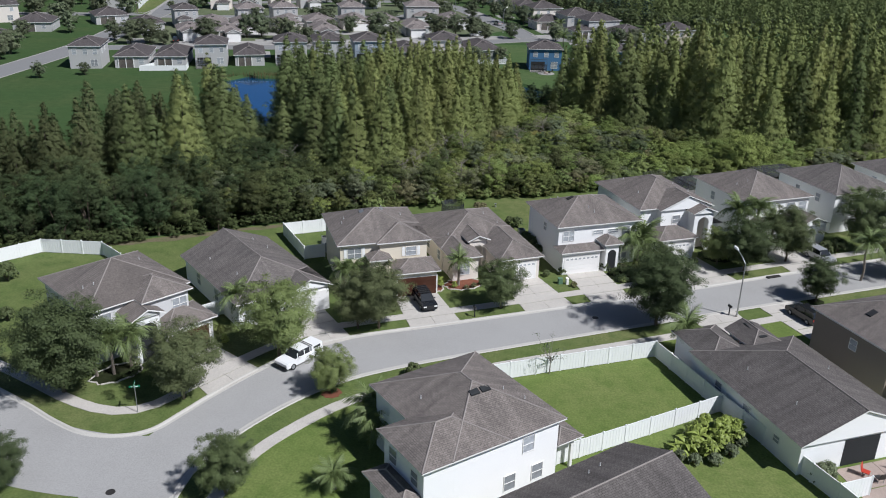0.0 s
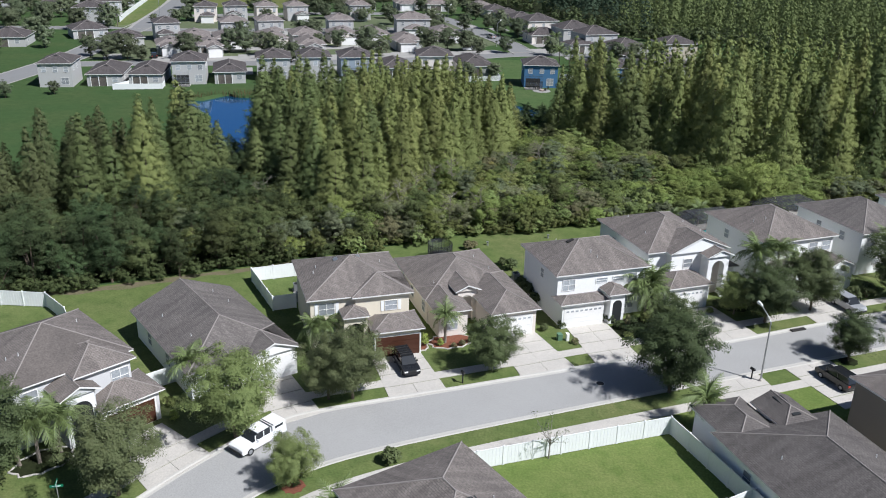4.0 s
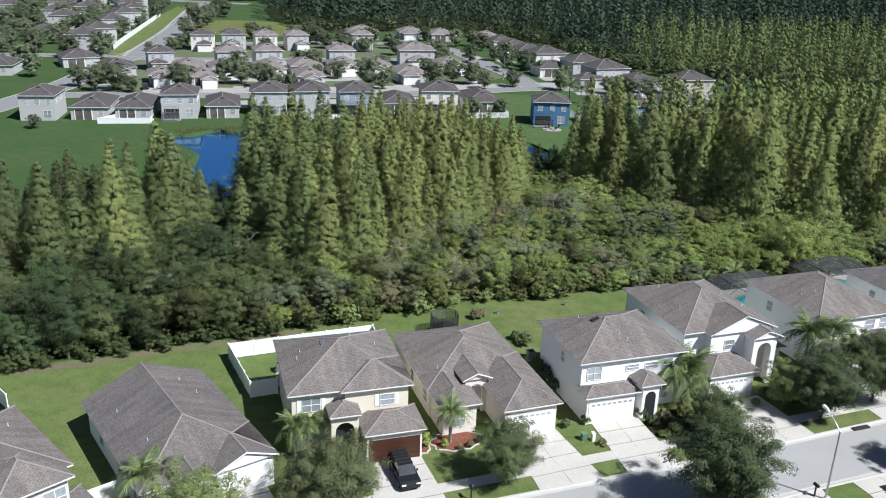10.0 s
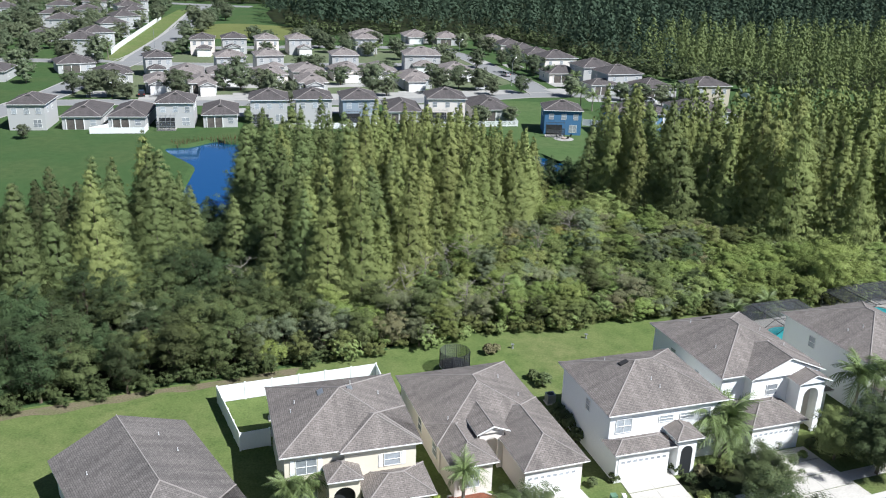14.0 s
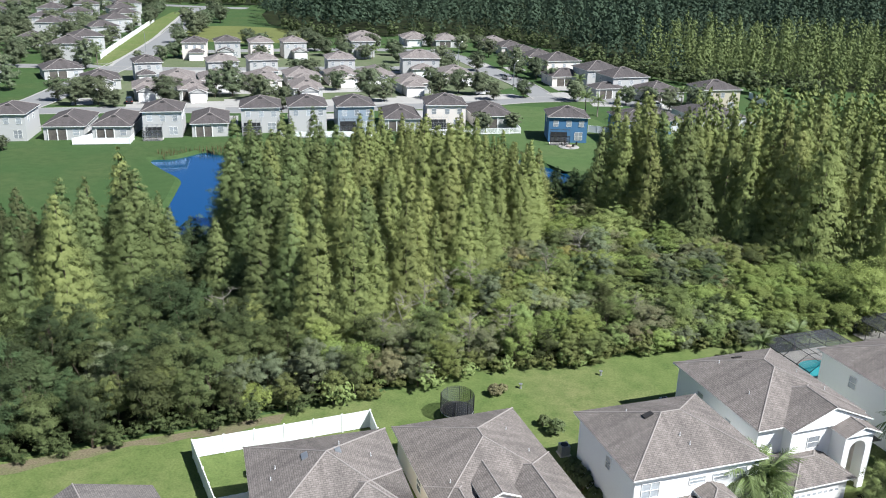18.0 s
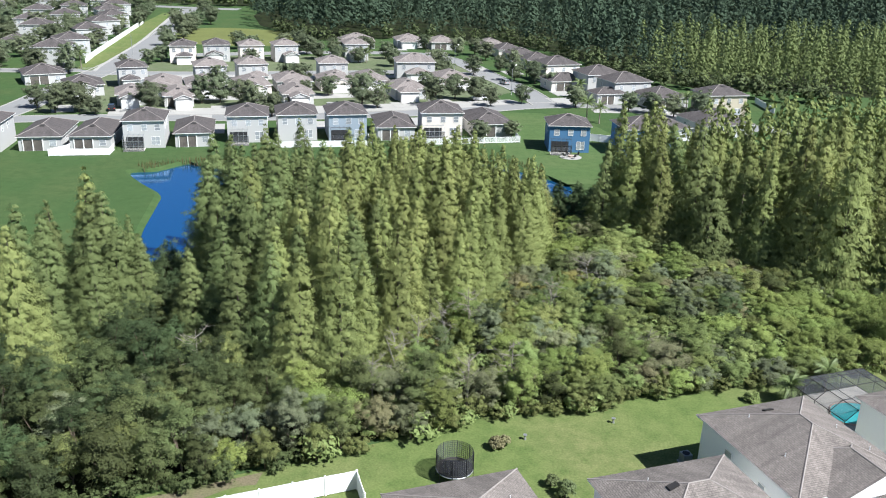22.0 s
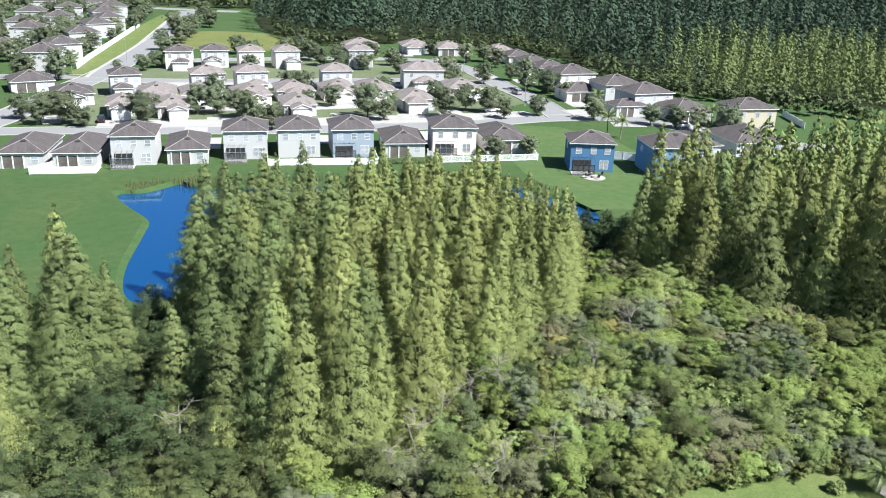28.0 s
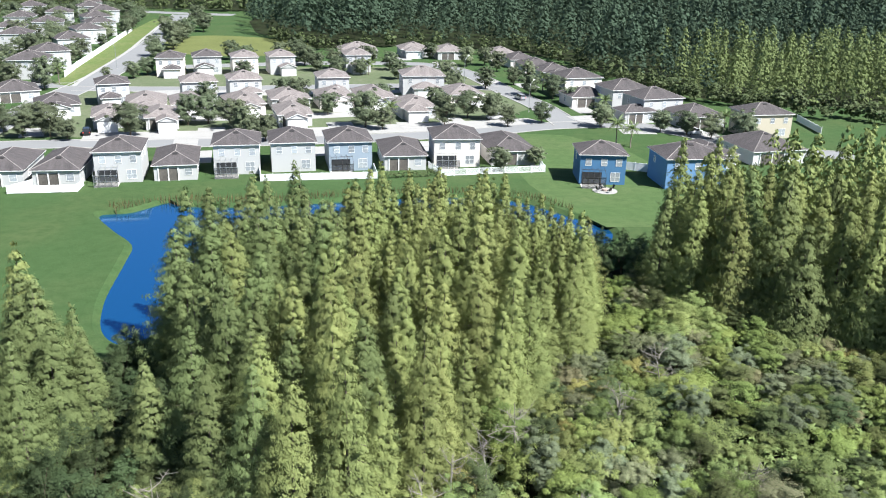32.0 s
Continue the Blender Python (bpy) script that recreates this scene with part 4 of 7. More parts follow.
    h = house(32.3, 23.2, 25, "white single-storey house with dark shingle roof", B, M_WHITE, M_SHINGLE_OLD)
    add_window(h, B[0], "l", 4, 1.0, 0.9, 1.2), add_window(h, B[0], "l", 8, 1.0, 0.9, 1.2), add_window(h, B[0], "l", 12, 1.2, 0.7, 0.7)
    # flat dark panel on the wall, painting the shade of a patio recess
    child("patio_recess", Shape().box(4.6, 0.38, 0.05, 8.0, 0.43, 2.5).mesh("patio_recess", M_DARK), h, "dark panel painted as a shaded patio recess")
    add_vents(h, [(2.5, 4.0, 4.0), (2.2, 10, 3.9), (9.0, 8, 3.9)])
    # dark strip painted for the shadow between the two front roofs
    add_panel(h, 6.9, 14.6, 7.7, 17.2, M_DARK, 0.1)

    B = [(0, 0, 11.0, 10.0, 0, 5.6, HIP_V, 0.42), (1.0, -3.0, 7.0, 1.0, 0, 2.95, HIP_U, 0.3)]
    h = house(42.2, 34.6, 27, "taupe two-storey house with grey shingle roof", B, M_TAUPE, M_SHINGLE)
    add_window(h, B[0], "f", 3, 3.6, 1.2, 1.3), add_window(h, B[0], "l", 5, 3.6, 0.8, 1.1)
    add_panel(h, 2.2, 5.0, 3.0, 5.6, M_DARK, 0.1)


near_houses()


# ---- far neighbourhood ----
def far_house(xa, ya, xb, yb, storeys, wall, depth, label, cage=False, garage=False, roof=None):
    """A far house by the eave corners of its near side."""
    w = math.hypot(xb - xa, yb - ya)
    rot = math.degrees(math.atan2(yb - ya, xb - xa))
    ze = 5.6 if storeys == 2 else 2.9
    B = [(0, 0, w, depth, 0, ze, HIP_V if depth > w else HIP_U, 0.40)]
    h = house(xa, ya, rot, label, B, wall, roof or M_SHINGLE_FAR, caps=True)
    iw = w - 2 * OVER
    add_panel(h, w / 2 - 0.45, min(depth, w) / 2 - 1.1, w / 2 + 0.45, min(depth, w) / 2 - 0.6, M_BRONZE, 0.12)
    if storeys == 2:
        for a in (0.18, 0.52, 0.84):
            add_window(h, B[0], "f", iw * a, 3.5, 1.0, 1.3)
        add_window(h, B[0], "f", iw * 0.78, 0.6, 1.6, 1.7)
        add_window(h, B[0], "r", 2.5, 3.5, 0.8, 1.2), add_window(h, B[0], "r", 6, 3.5, 0.8, 1.2), add_window(h, B[0], "l", 3, 3.5, 0.8, 1.2)
    else:
        # flat panel with posts; the recess's shade is painted in its colour
        lanai = child("lanai", Shape().box(iw * 0.16, OVER - 0.03, 0.06, iw * 0.62, OVER - 0.006, 2.25).mesh("lanai", M_SHADE), h, "dark panel painted as a shaded patio recess")
        for k in (0.16, 0.39, 0.62):
            child("post", Shape().box(iw * k - 0.09, OVER - 0.16, 0, iw * k + 0.09, OVER - 0.031, 2.4).mesh("post", M_TRIM), lanai)
        add_window(h, B[0], "f", iw * 0.8, 0.9, 1.2, 1.3)
        add_window(h, B[0], "r", 4, 0.9, 0.9, 1.2), add_window(h, B[0], "l", 4, 0.9, 0.9, 1.2)
    if garage:
        k = 0.05 + 0.28 * ((xa * 7.3) % 1)
        G = (w * k, -4.2, w * (k + 0.62), 2.0, 0, 2.8, ("v", "gable" if (xa * 3.7) % 1 < 0.6 else "hip", "hip"), 0.4)
        add_block(h, G, wall, roof or M_SHINGLE_FAR)
        add_garage(h, G, "f", (G[2] - G[0]) / 2 - OVER, min(4.6, G[2] - G[0] - 1.4), lights=False)
    if cage:
        u0, u1, v0 = 0.6, w * 0.52, -2.6
        c = child("screen_enclosure", Shape().box(u0, v0 + 0.1, 0, u1, 0.4, 0.06).mesh("screen_enclosure", M_CONC), h, "screened patio cage with pale frame")
        n = 4
        bars = M_METAL if wall in (M_FARWHITE, M_PINKW) else M_BRONZE
        for i in range(n + 1):
            u = u0 + (u1 - u0) * i / n
            child("rib", Shape().tube([(u, v0, 0.03), (u, v0, 2.1), (u, v0 + 0.5, 2.75), (u, -0.9, 3.1), (u, 0.35, 3.15)], (0.035,) * 5, 4).mesh("rib", bars), c)
        for z, v in ((1.0, v0), (2.1, v0), (3.08, -0.9)):
            child("rail", Shape().box(u0, v - 0.035, z - 0.035, u1, v + 0.035, z + 0.035).mesh("rail", bars), c)
        child("screen", Shape().side_prism([(u0 + 0.02, 0.07), (u1 - 0.02, 0.07), (u1 - 0.02, 2.1), (u0 + 0.02, 2.1)], v0 + 0.06, v0 + 0.08).mesh("screen", M_SCREEN), c)
        # dark sheet on the wall paints the shade inside the cage
        child("opening", Shape().box(u0 + 0.3, 0.36, 0.08, u1 - 0.3, 0.41, 2.3).mesh("opening", M_DARK), c)
    return h


W1, C1, S1 = "white two-storey house with brown hipped roof", "white single-storey house with brown hipped roof", "beige house with brown hipped roof"
for row in ((-107.5, 163.8, -99.6, 166.2, 2, M_FARWHITE, 11, W1), (-97.6, 167.4, -89.2, 170.0, 1, M_FARWHITE, 15, C1), (-88.4, 170.0, -80.2, 172.3, 1, M_FARWHITE, 15, C1), (-79.2, 174.0, -71.0, 176.8, 2, M_FARWHITE, 10.5, W1, True),
            (-69.9, 177.2, -62.2, 180.1, 1, M_FARWHITE, 14, C1), (-61.2, 183.3, -52.6, 186.2, 2, M_FARWHITE, 10.5, W1, True), (-51.6, 187.2, -43.2, 190.2, 2, M_FARWHITE, 11, W1),
            (-41.4, 190.0, -33.0, 193.0, 2, M_SLATE, 11, "slate blue two-storey house with brown hipped roof", True), (-31.4, 192.6, -23.0, 195.2, 1, M_FARWHITE, 14, C1),
            (-22.6, 197.2, -13.2, 199.6, 2, M_PINKW, 10.5, "beige two-storey house with brown hipped roof", True), (-11.7, 200.6, -2.4, 203.8, 1, M_FARWHITE, 15, C1),
            (4.9, 190.8, 14.0, 191.9, 2, M_BLUE, 9.0, "deep blue two-storey house with brown hipped roof", True),
            (20.3, 190.4, 31.9, 193.4, 2, M_BLUE2, 10, "light blue two-storey house with brown hipped roof"), (40.0, 211.5, 52.0, 216.5, 1, M_GREYW, 14, "grey single-storey house with brown roof"),
            (29.0, 205.0, 37.0, 209.0, 1, M_GREYW, 12, "grey single-storey house with brown roof")):
    far_house(*row)
for row in ((-119.4, 222.4, -110.8, 228.0, 1, M_FARWHITE, 12, C1, 0), (-113, 238.9, -105.8, 243.2, 2, M_FARWHITE, 10, W1, 0), (-101.2, 214.2, -94.0, 217.9, 1, M_FARWHITE, 12, C1, 1),
            (-100.6, 228.4, -91.6, 232.4, 1, M_PINKW, 14, S1, 0), (-89.6, 215.7, -82.6, 219.2, 1, M_FARWHITE, 12, C1, 1), (-94.4, 247, -86, 251.4, 2, M_FARWHITE, 10, W1, 0),
            (-90.3, 231.4, -81.5, 235.8, 1, M_FARWHITE, 13, C1, 0), (-84.4, 254, -76.3, 258.2, 2, M_FARWHITE, 10, W1, 0), (-77.2, 234.4, -69.0, 239, 1, M_PINKW, 14, S1, 0),
            (-69.8, 243.9, -60.4, 248.2, 1, M_FARWHITE, 13, C1, 0), (-62.4, 225.6, -54.6, 229, 1, M_FARWHITE, 13, C1, 1), (-63.2, 263.6, -54.7, 267, 2, M_FARWHITE, 10, W1, 0),
            (-58.8, 248.6, -50, 252.6, 1, M_PINKW, 12, S1, 0), (-49.7, 251.6, -40.0, 255.2, 1, M_FARWHITE, 14, C1, 0), (-41.7, 272.6, -29.8, 276, 2, M_FARWHITE, 11, W1, 0),
            (-36.3, 240.8, -27.7, 244.6, 1, M_FARWHITE, 13, C1, 1), (-120.3, 287.5, -112, 290.4, 2, M_PINKW, 10, S1, 0), (-110.8, 293.4, -102.4, 297.2, 2, M_FARWHITE, 10, W1, 0),
            (-99, 295.4, -91.2, 299.1, 2, M_PINKW, 10, S1, 0), (-88.5, 300, -80.7, 304, 2, M_FARWHITE, 10, W1, 0), (-66.8, 310.7, -58.6, 314, 2, M_FARWHITE, 11, W1, 0),
            (-76.8, 342, -63, 346, 1, M_FARWHITE, 13, C1, 0), (-56, 352, -45.5, 355.5, 1, M_FARWHITE, 12, C1, 1), (-42, 349, -31.4, 353, 1, M_FARWHITE, 13, C1, 0),
            (-22.6, 348.6, -12.6, 352.2, 1, M_PINKW, 12, S1, 0), (-15, 335, -5.4, 338.6, 1, M_PINKW, 12, S1, 0), (-9.5, 321.4, 0.6, 325, 1, M_PINKW, 12, S1, 0),
            (-3.8, 309, 6.8, 313, 1, M_PINKW, 12, S1, 0), (3, 280, 14, 285, 2, M_PINKW, 11, "beige two-storey house with brown hipped roof", 0), (4.9, 266, 16, 270.4, 1, M_PINKW, 10, S1, 0),
            (15.1, 263, 26, 268, 2, M_FARWHITE, 11, W1, 0), (21.9, 251.2, 32.7, 256.6, 2, M_FARWHITE, 11, W1, 0), (17.3, 247.5, 25.9, 251.4, 1, M_FARWHITE, 7, "white garage wing with brown roof", 0),
            (31.5, 244.6, 42, 249.6, 1, M_FARWHITE, 12, C1, 0), (44.4, 236.9, 55.0, 240.6, 2, M_YELLOW, 10, "pale yellow two-storey house with brown hipped roof", 0),
            (-27, 261.6, -17.8, 265.6, 1, M_PINKW, 12, S1, 0), (-158.5, 271, -147.4, 275, 2, M_FARWHITE, 12, W1, 0), (-160.8, 290, -152, 297, 2, M_FARWHITE, 12, W1, 0),
            (-171.8, 322.1, -163, 330, 2, M_FARWHITE, 12, W1, 0), (-181.6, 352, -173, 360, 2, M_FARWHITE, 12, W1, 0), (-139, 236, -130, 243, 1, M_FARWHITE, 12, C1, 0),
            (-235.8, 389.6, -224.4, 394.2, 2, M_FARWHITE, 12, W1, 0), (-205, 400, -195, 408, 2, M_FARWHITE, 12, W1, 0), (-190, 378, -182, 386, 2, M_FARWHITE, 12, W1, 0),
            (-218, 430, -207, 438, 2, M_FARWHITE, 12, W1, 0), (-200, 330, -189, 334, 2, M_FARWHITE, 12, W1, 0), (-215, 350, -204, 355, 2, M_FARWHITE, 12, W1, 0),
            (-190, 300, -179, 304, 1, M_FARWHITE, 12, C1, 0), (-236, 450, -225, 457, 2, M_FARWHITE, 12, W1, 0), (-250, 475, -239, 482, 2, M_FARWHITE, 12, W1, 0),
            (-155.2, 214.9, -143.8, 218.7, 1, M_FARWHITE, 13, C1, 0), (-150, 183, -139.5, 190.5, 1, M_PINKW, 13, S1, 0), (-176, 228, -165, 236, 2, M_PINKW, 12, S1, 0),
            (-212, 372, -201, 378, 2, M_FARWHITE, 12, W1, 0), (-232, 415, -221, 421, 2, M_FARWHITE, 12, W1, 0), (-262, 440, -250, 446, 2, M_FARWHITE, 12, W1, 0),
            (-232, 330, -221, 335, 1, M_FARWHITE, 12, C1, 0), (-248, 365, -237, 371, 2, M_FARWHITE, 12, W1, 0), (-300, 460, -288, 466, 2, M_FARWHITE, 12, W1, 0),
            (-268, 405, -257, 411, 2, M_FARWHITE, 12, W1, 0), (-215, 300, -204, 305, 1, M_FARWHITE, 12, C1, 0)):
    far_house(*row[:8], garage=bool(row[8]) or -130 < row[0] < 0 and row[1] < 320, roof=M_SHINGLE_PALE if -108 < row[0] < -20 else None)


# ---- vegetation ----
rng = np.random.default_rng(7)


def leaf_quads(at, out, size, r, droop=0.0, ratio=0.62, rough=0.26, axis=None, up=0.3):
    """Leaf sprays at the given places, facing roughly out; size: metres."""
    n = len(at)
    nor = out + r.normal(0, rough, (n, 3))
    nor[:, 2] += up
    nor /= np.linalg.norm(nor, axis=1)[:, None] + 1e-9
    ref = r.normal(0, 1, (n, 3))
    ref[:, 2] -= droop
    if axis is not None:
        ref = axis + ref * 0.3
    a = ref - (ref * nor).sum(1)[:, None] * nor
    a /= np.linalg.norm(a, axis=1)[:, None] + 1e-9
    b = np.cross(nor, a)
    s = (size * r.uniform(0.6, 1.35, n))[:, None]
    a, b = a * s * 0.5, b * s * 0.5 * ratio
    return np.stack([at - a - b * 0.9, at + a * 0.35 - b * 1.1, at + a * 0.6 + b * 1.3], 1)


def leaf_mesh(name, tris, mat):
    """Separate three-cornered leaf sprays as one mesh."""
    n = len(tris)
    me = bpy.data.meshes.new(name)
    me.vertices.add(3 * n), me.loops.add(3 * n), me.polygons.add(n)
    me.vertices.foreach_set("co", tris.astype(np.float32).ravel())
    me.loops.foreach_set("vertex_index", np.arange(3 * n, dtype=np.int32))
    me.polygons.foreach_set("loop_start", np.arange(0, 3 * n, 3, dtype=np.int32))
    me.materials.append(mat)
    me.update(calc_edges=True)
    return me


def clump_leaves(centres, radii, per, size, r, squash=0.75, droop=0.0, middle=None):
    """Leaves over the skins of many clumps."""
    n = len(centres)
    d = r.normal(0, 1, (n, per, 3))
    d /= np.linalg.norm(d, axis=2)[..., None]
    d[..., 2] = np.where(d[..., 2] < -0.35, -d[..., 2], d[..., 2])
    rad = np.asarray(radii)[:, None, None] * r.uniform(0.5, 1.1, (n, per, 1))
    p = np.asarray(centres)[:, None, :] + d * rad * np.array([1, 1, squash])
    face = d if middle is None else d * 0.65
    if middle is not None:
        o = np.asarray(centres) - np.asarray(middle)
        face = face + 0.6 * (o / (np.linalg.norm(o, axis=1)[:, None] + 1e-6))[:, None, :]
    return leaf_quads(p.reshape(-1, 3), face.reshape(-1, 3), size, r, droop)


def broad_parts(seed, height, spread, clumps, per, size, low=0.22, trunk_r=0.16):
    """Trunk shape and leaf quads of a broad-leaved tree."""
    r = np.random.default_rng(seed)
    cz = height * (low + 1) / 2
    hz = height * (1 - low) / 2
    c = []
    while len(c) < clumps:
        p = r.uniform(-1, 1, 3)
        k = np.linalg.norm(p)
        if 0.35 < k < 1:
            wob = 0.82 + 0.3 * math.sin(3 * math.atan2(p[1], p[0]) + seed) * r.uniform(0.3, 1)
            c.append((p[0] * spread * 0.86 * wob, p[1] * spread * 0.86 * wob, cz + p[2] * hz * 0.86))
    c = np.array(c)
    rad = r.uniform(0.09, 0.25, clumps) * spread + 0.1
    shoots = clumps // 7
    d = r.normal(0, 1, (shoots, 3))
    d[:, 2] = np.abs(d[:, 2]) + 0.1
    d /= np.linalg.norm(d, axis=1)[:, None]
    c = np.concatenate([c, np.array([0, 0, cz]) + d * np.array([spread, spread, hz]) * r.uniform(0.84, 1.08, (shoots, 1))])
    rad = np.concatenate([rad, r.uniform(0.09, 0.15, shoots) * spread + 0.08])
    q = clump_leaves(c, rad, per, size, r, middle=(0, 0, cz * 0.8))
    S = Shape()
    fork = height * (low + 0.12)
    S.tube([(0, 0, -0.05), (0.05, 0, fork * 0.5), (0, 0.05, fork)], (trunk_r, trunk_r * 0.8, trunk_r * 0.7), 7)
    for i in range(6):
        tip = c[i * len(c) // 6]
        S.tube([(0, 0.05, fork - 0.1), (tip[0] * 0.45, tip[1] * 0.45, (fork + tip[2]) / 2 + 0.2), tuple(tip)], (trunk_r * 0.5, trunk_r * 0.35, 0.03), 5)
    return S, q


def conifer_quads(seed, height, spread, tiers, arms, tufts, per, size, low=0.08, power=0.7, top=0.06, ratio=0.42, gaps=0.12):
    """Leaf sprays of a cypress: boughs in uneven tiers, each ending in drooping feathery tufts; gaps: the share of boughs that are missing."""
    r = np.random.default_rng(seed)
    lean, lobes = r.normal(0, 0.22, 2), r.uniform(0, 6.28, 3)
    at, way, rad = [], [], []
    for i in range(tiers):
        f = (i + r.uniform(0.1, 0.9)) / tiers
        z = height * (low + (1 - low) * f)
        rz = spread * (max(0.0, 1 - f) ** power * 0.97 + top) * (0.75 + 0.25 * min(1, f / 0.12)) * r.uniform(0.8, 1.12)
        k = max(3, int(round(arms * (0.3 + 0.7 * rz / spread))))
        a0 = r.uniform(0, 6.28)
        for j in range(k):
            if r.random() < gaps:
                continue
            a = a0 + 6.2832 * (j + r.uniform(-0.32, 0.32)) / k
            far = rz * r.uniform(0.66, 1.16) * (1 + 0.16 * math.sin(2 * a + lobes[0] + 4 * f) + 0.1 * math.sin(3 * a + lobes[1] - 7 * f))
            n = max(1, int(round(tufts * (0.4 + 0.6 * rz / spread))))
            t = np.clip(1 - 0.62 * np.arange(n) / max(1, tufts) + r.normal(0, 0.06, n), 0.12, 1.1)
            side = r.normal(0, 0.17, n) * far
            ca, sa = math.cos(a), math.sin(a)
            dz = far * (0.2 * t - 0.34 * t * t) + r.normal(0, 0.12, n) + r.normal(0, 0.3)
            at.append(np.stack([far * t * ca - side * sa + lean[0] * f, far * t * sa + side * ca + lean[1] * f, z + dz], 1))
            way.append(np.tile((ca, sa, 0.0), (n, 1)))
            rad.append(r.uniform(0.24, 0.46, n) * (0.45 + 0.55 * rz / spread) * spread / 2.4)
    at, way, rad = np.concatenate(at), np.concatenate(way), np.concatenate(rad)
    m = len(at)
    d = r.normal(0, 1, (m, per, 3))
    d /= np.linalg.norm(d, axis=2)[..., None]
    d[..., 2] = np.where(d[..., 2] < -0.2, -d[..., 2], d[..., 2])
    d += way[:, None, :] * 0.45
    p = at[:, None, :] + d * (rad[:, None] * r.uniform(0.35, 1.05, (m, per)))[..., None] * np.array([1.0, 1.0, 1.15])
    hang = way[:, None, :] * 0.75 + d * 0.5 + np.array([0, 0, -0.85])
    face = d * 0.4 + way[:, None, :]
    return leaf_quads(p.reshape(-1, 3), face.reshape(-1, 3), size, r, 0.3, ratio, 0.17, hang.reshape(-1, 3), 0.42)


def trunk_shape(height, radius, seed=0):
    r = np.random.default_rng(seed)
    S = Shape()
    S.tube([(0, 0, -0.1), (r.normal(0, .05), r.normal(0, .05), height * 0.4), (r.normal(0, .1), r.normal(0, .1), height * 0.95)], (radius, radius * 0.7, 0.03), 6)
    for i in range(7):
        z = height * r.uniform(0.1, 0.6)
        a = r.uniform(0, 6.28)
        l = r.uniform(0.6, 1.5)
        S.tube([(0, 0, z), (l * math.cos(a), l * math.sin(a), z + 0.1)], (0.05, 0.02), 4)
    return S


def tree_proto(name, trunk_me, crown_me, label, category, group):
    root = tagged(new(name), label, category, group)
    child("trunk", trunk_me, root)
    child("crown", crown_me, root)
    return root


def plant(protos, spots, r, lo=0.85, hi=1.15, squat=None):
    """Copies of the prototypes over the spots (x, y, scale); the first of each prototype stands at its own first spot; squat(x, y) lowers them."""
    used = set()
    for i, (x, y, s) in enumerate(spots):
        p = protos[i % len(protos)]
        m = pose(x, y, 0, 0, 0, r.uniform(0, 360))
        k = s * r.uniform(lo, hi)
        high = k * r.uniform(0.93, 1.07) * (squat(x, y) if squat else 1.0)
        if p.name not in used:
            used.add(p.name)
            p.matrix_basis = m @ Matrix.Diagonal((k, k, high, 1))
            continue
        ob = copy_thing(p, m)
        ob.matrix_basis = m @ Matrix.Diagonal((k, k, high, 1))


def stuff(name, templates, spots, r, mat, label, category):
    """Many plants joined into one mesh: templates are quad arrays."""
    out = []
    for x, y, s in spots:
        q = templates[r.integers(len(templates))]
        a = r.uniform(0, 6.28)
        ca, sa = math.cos(a), math.sin(a)
        rot = np.array([[ca, -sa, 0], [sa, ca, 0], [0, 0, 1]])
        out.append((q * s * np.array([1, 1, r.uniform(0.9, 1.1)])) @ rot.T + np.array([x, y, 0]))
    return tagged(new(name, leaf_mesh(name, np.concatenate(out), mat)), label, category, kind="stuff")


def inside(poly, x, y):
    c = False
    for (xa, ya), (xb, yb) in zip(poly, poly[1:] + poly[:1]):
        if (ya > y) != (yb > y) and x < (xb - xa) * (y - ya) / (yb - ya) + xa:
            c = not c
    return c


def scatter(poly, gap, r, tries=30000, most=5000, taken=None):
    """Spots in a polygon, at least gap apart."""
    poly = [tuple(p) for p in poly]
    xs, ys = [p[0] for p in poly], [p[1] for p in poly]
    cell, out = {}, []
    for x, y, *_ in (taken or ()):
        cell.setdefault((int(x // gap), int(y // gap)), []).append((x, y))
    for _ in range(tries):
        x, y = r.uniform(min(xs), max(xs)), r.uniform(min(ys), max(ys))
        k = (int(x // gap), int(y // gap))
        if any((x - a) ** 2 + (y - b) ** 2 < gap * gap for i in (-1, 0, 1) for j in (-1, 0, 1) for a, b in cell.get((k[0] + i, k[1] + j), ())):
            continue
        if inside(poly, x, y):
            cell.setdefault(k, []).append((x, y))
            out.append((x, y))
            if len(out) >= most:
                break
    return out


# woodland zones in plan
CYP_MID = [(-37, 126), (-36.5, 111), (-31, 101), (-22, 95), (-19, 85), (-13, 86), (-8, 94), (-4, 102), (0.5, 114), (4, 121), (4.6, 136), (3, 142), (-22, 144), (-31, 138)]
CYP_LEFT = [(-58, 66), (-46, 76), (-38, 86), (-37, 92), (-40, 101), (-46, 103), (-54, 96), (-66, 86), (-84, 80), (-115, 70), (-112, 58), (-80, 58)]
CYP_RIGHT = [(12.5, 141), (19, 133), (25, 129), (36, 125), (46, 119), (60, 117), (110, 140), (170, 165), (190, 240), (110, 215), (63, 188), (48, 177), (33, 168), (24, 160), (16, 150)]
THICKET = [(-70, 55)] + [(x, edge_y(x) + 1.8) for x in (-58, -47, -39, -29, -22, -9, 1, 11, 20, 30, 45, 60, 80, 110, 150)] + \
          [(150, 155), (110, 138), (60, 116), (46, 118), (36, 124), (25, 128), (19, 132), (12, 141), (9, 139), (7, 122), (2, 113), (-3, 101), (-7, 93), (-12, 85), (-20, 84), (-23, 94), (-32, 99), (-36, 90), (-46, 74), (-58, 65)]
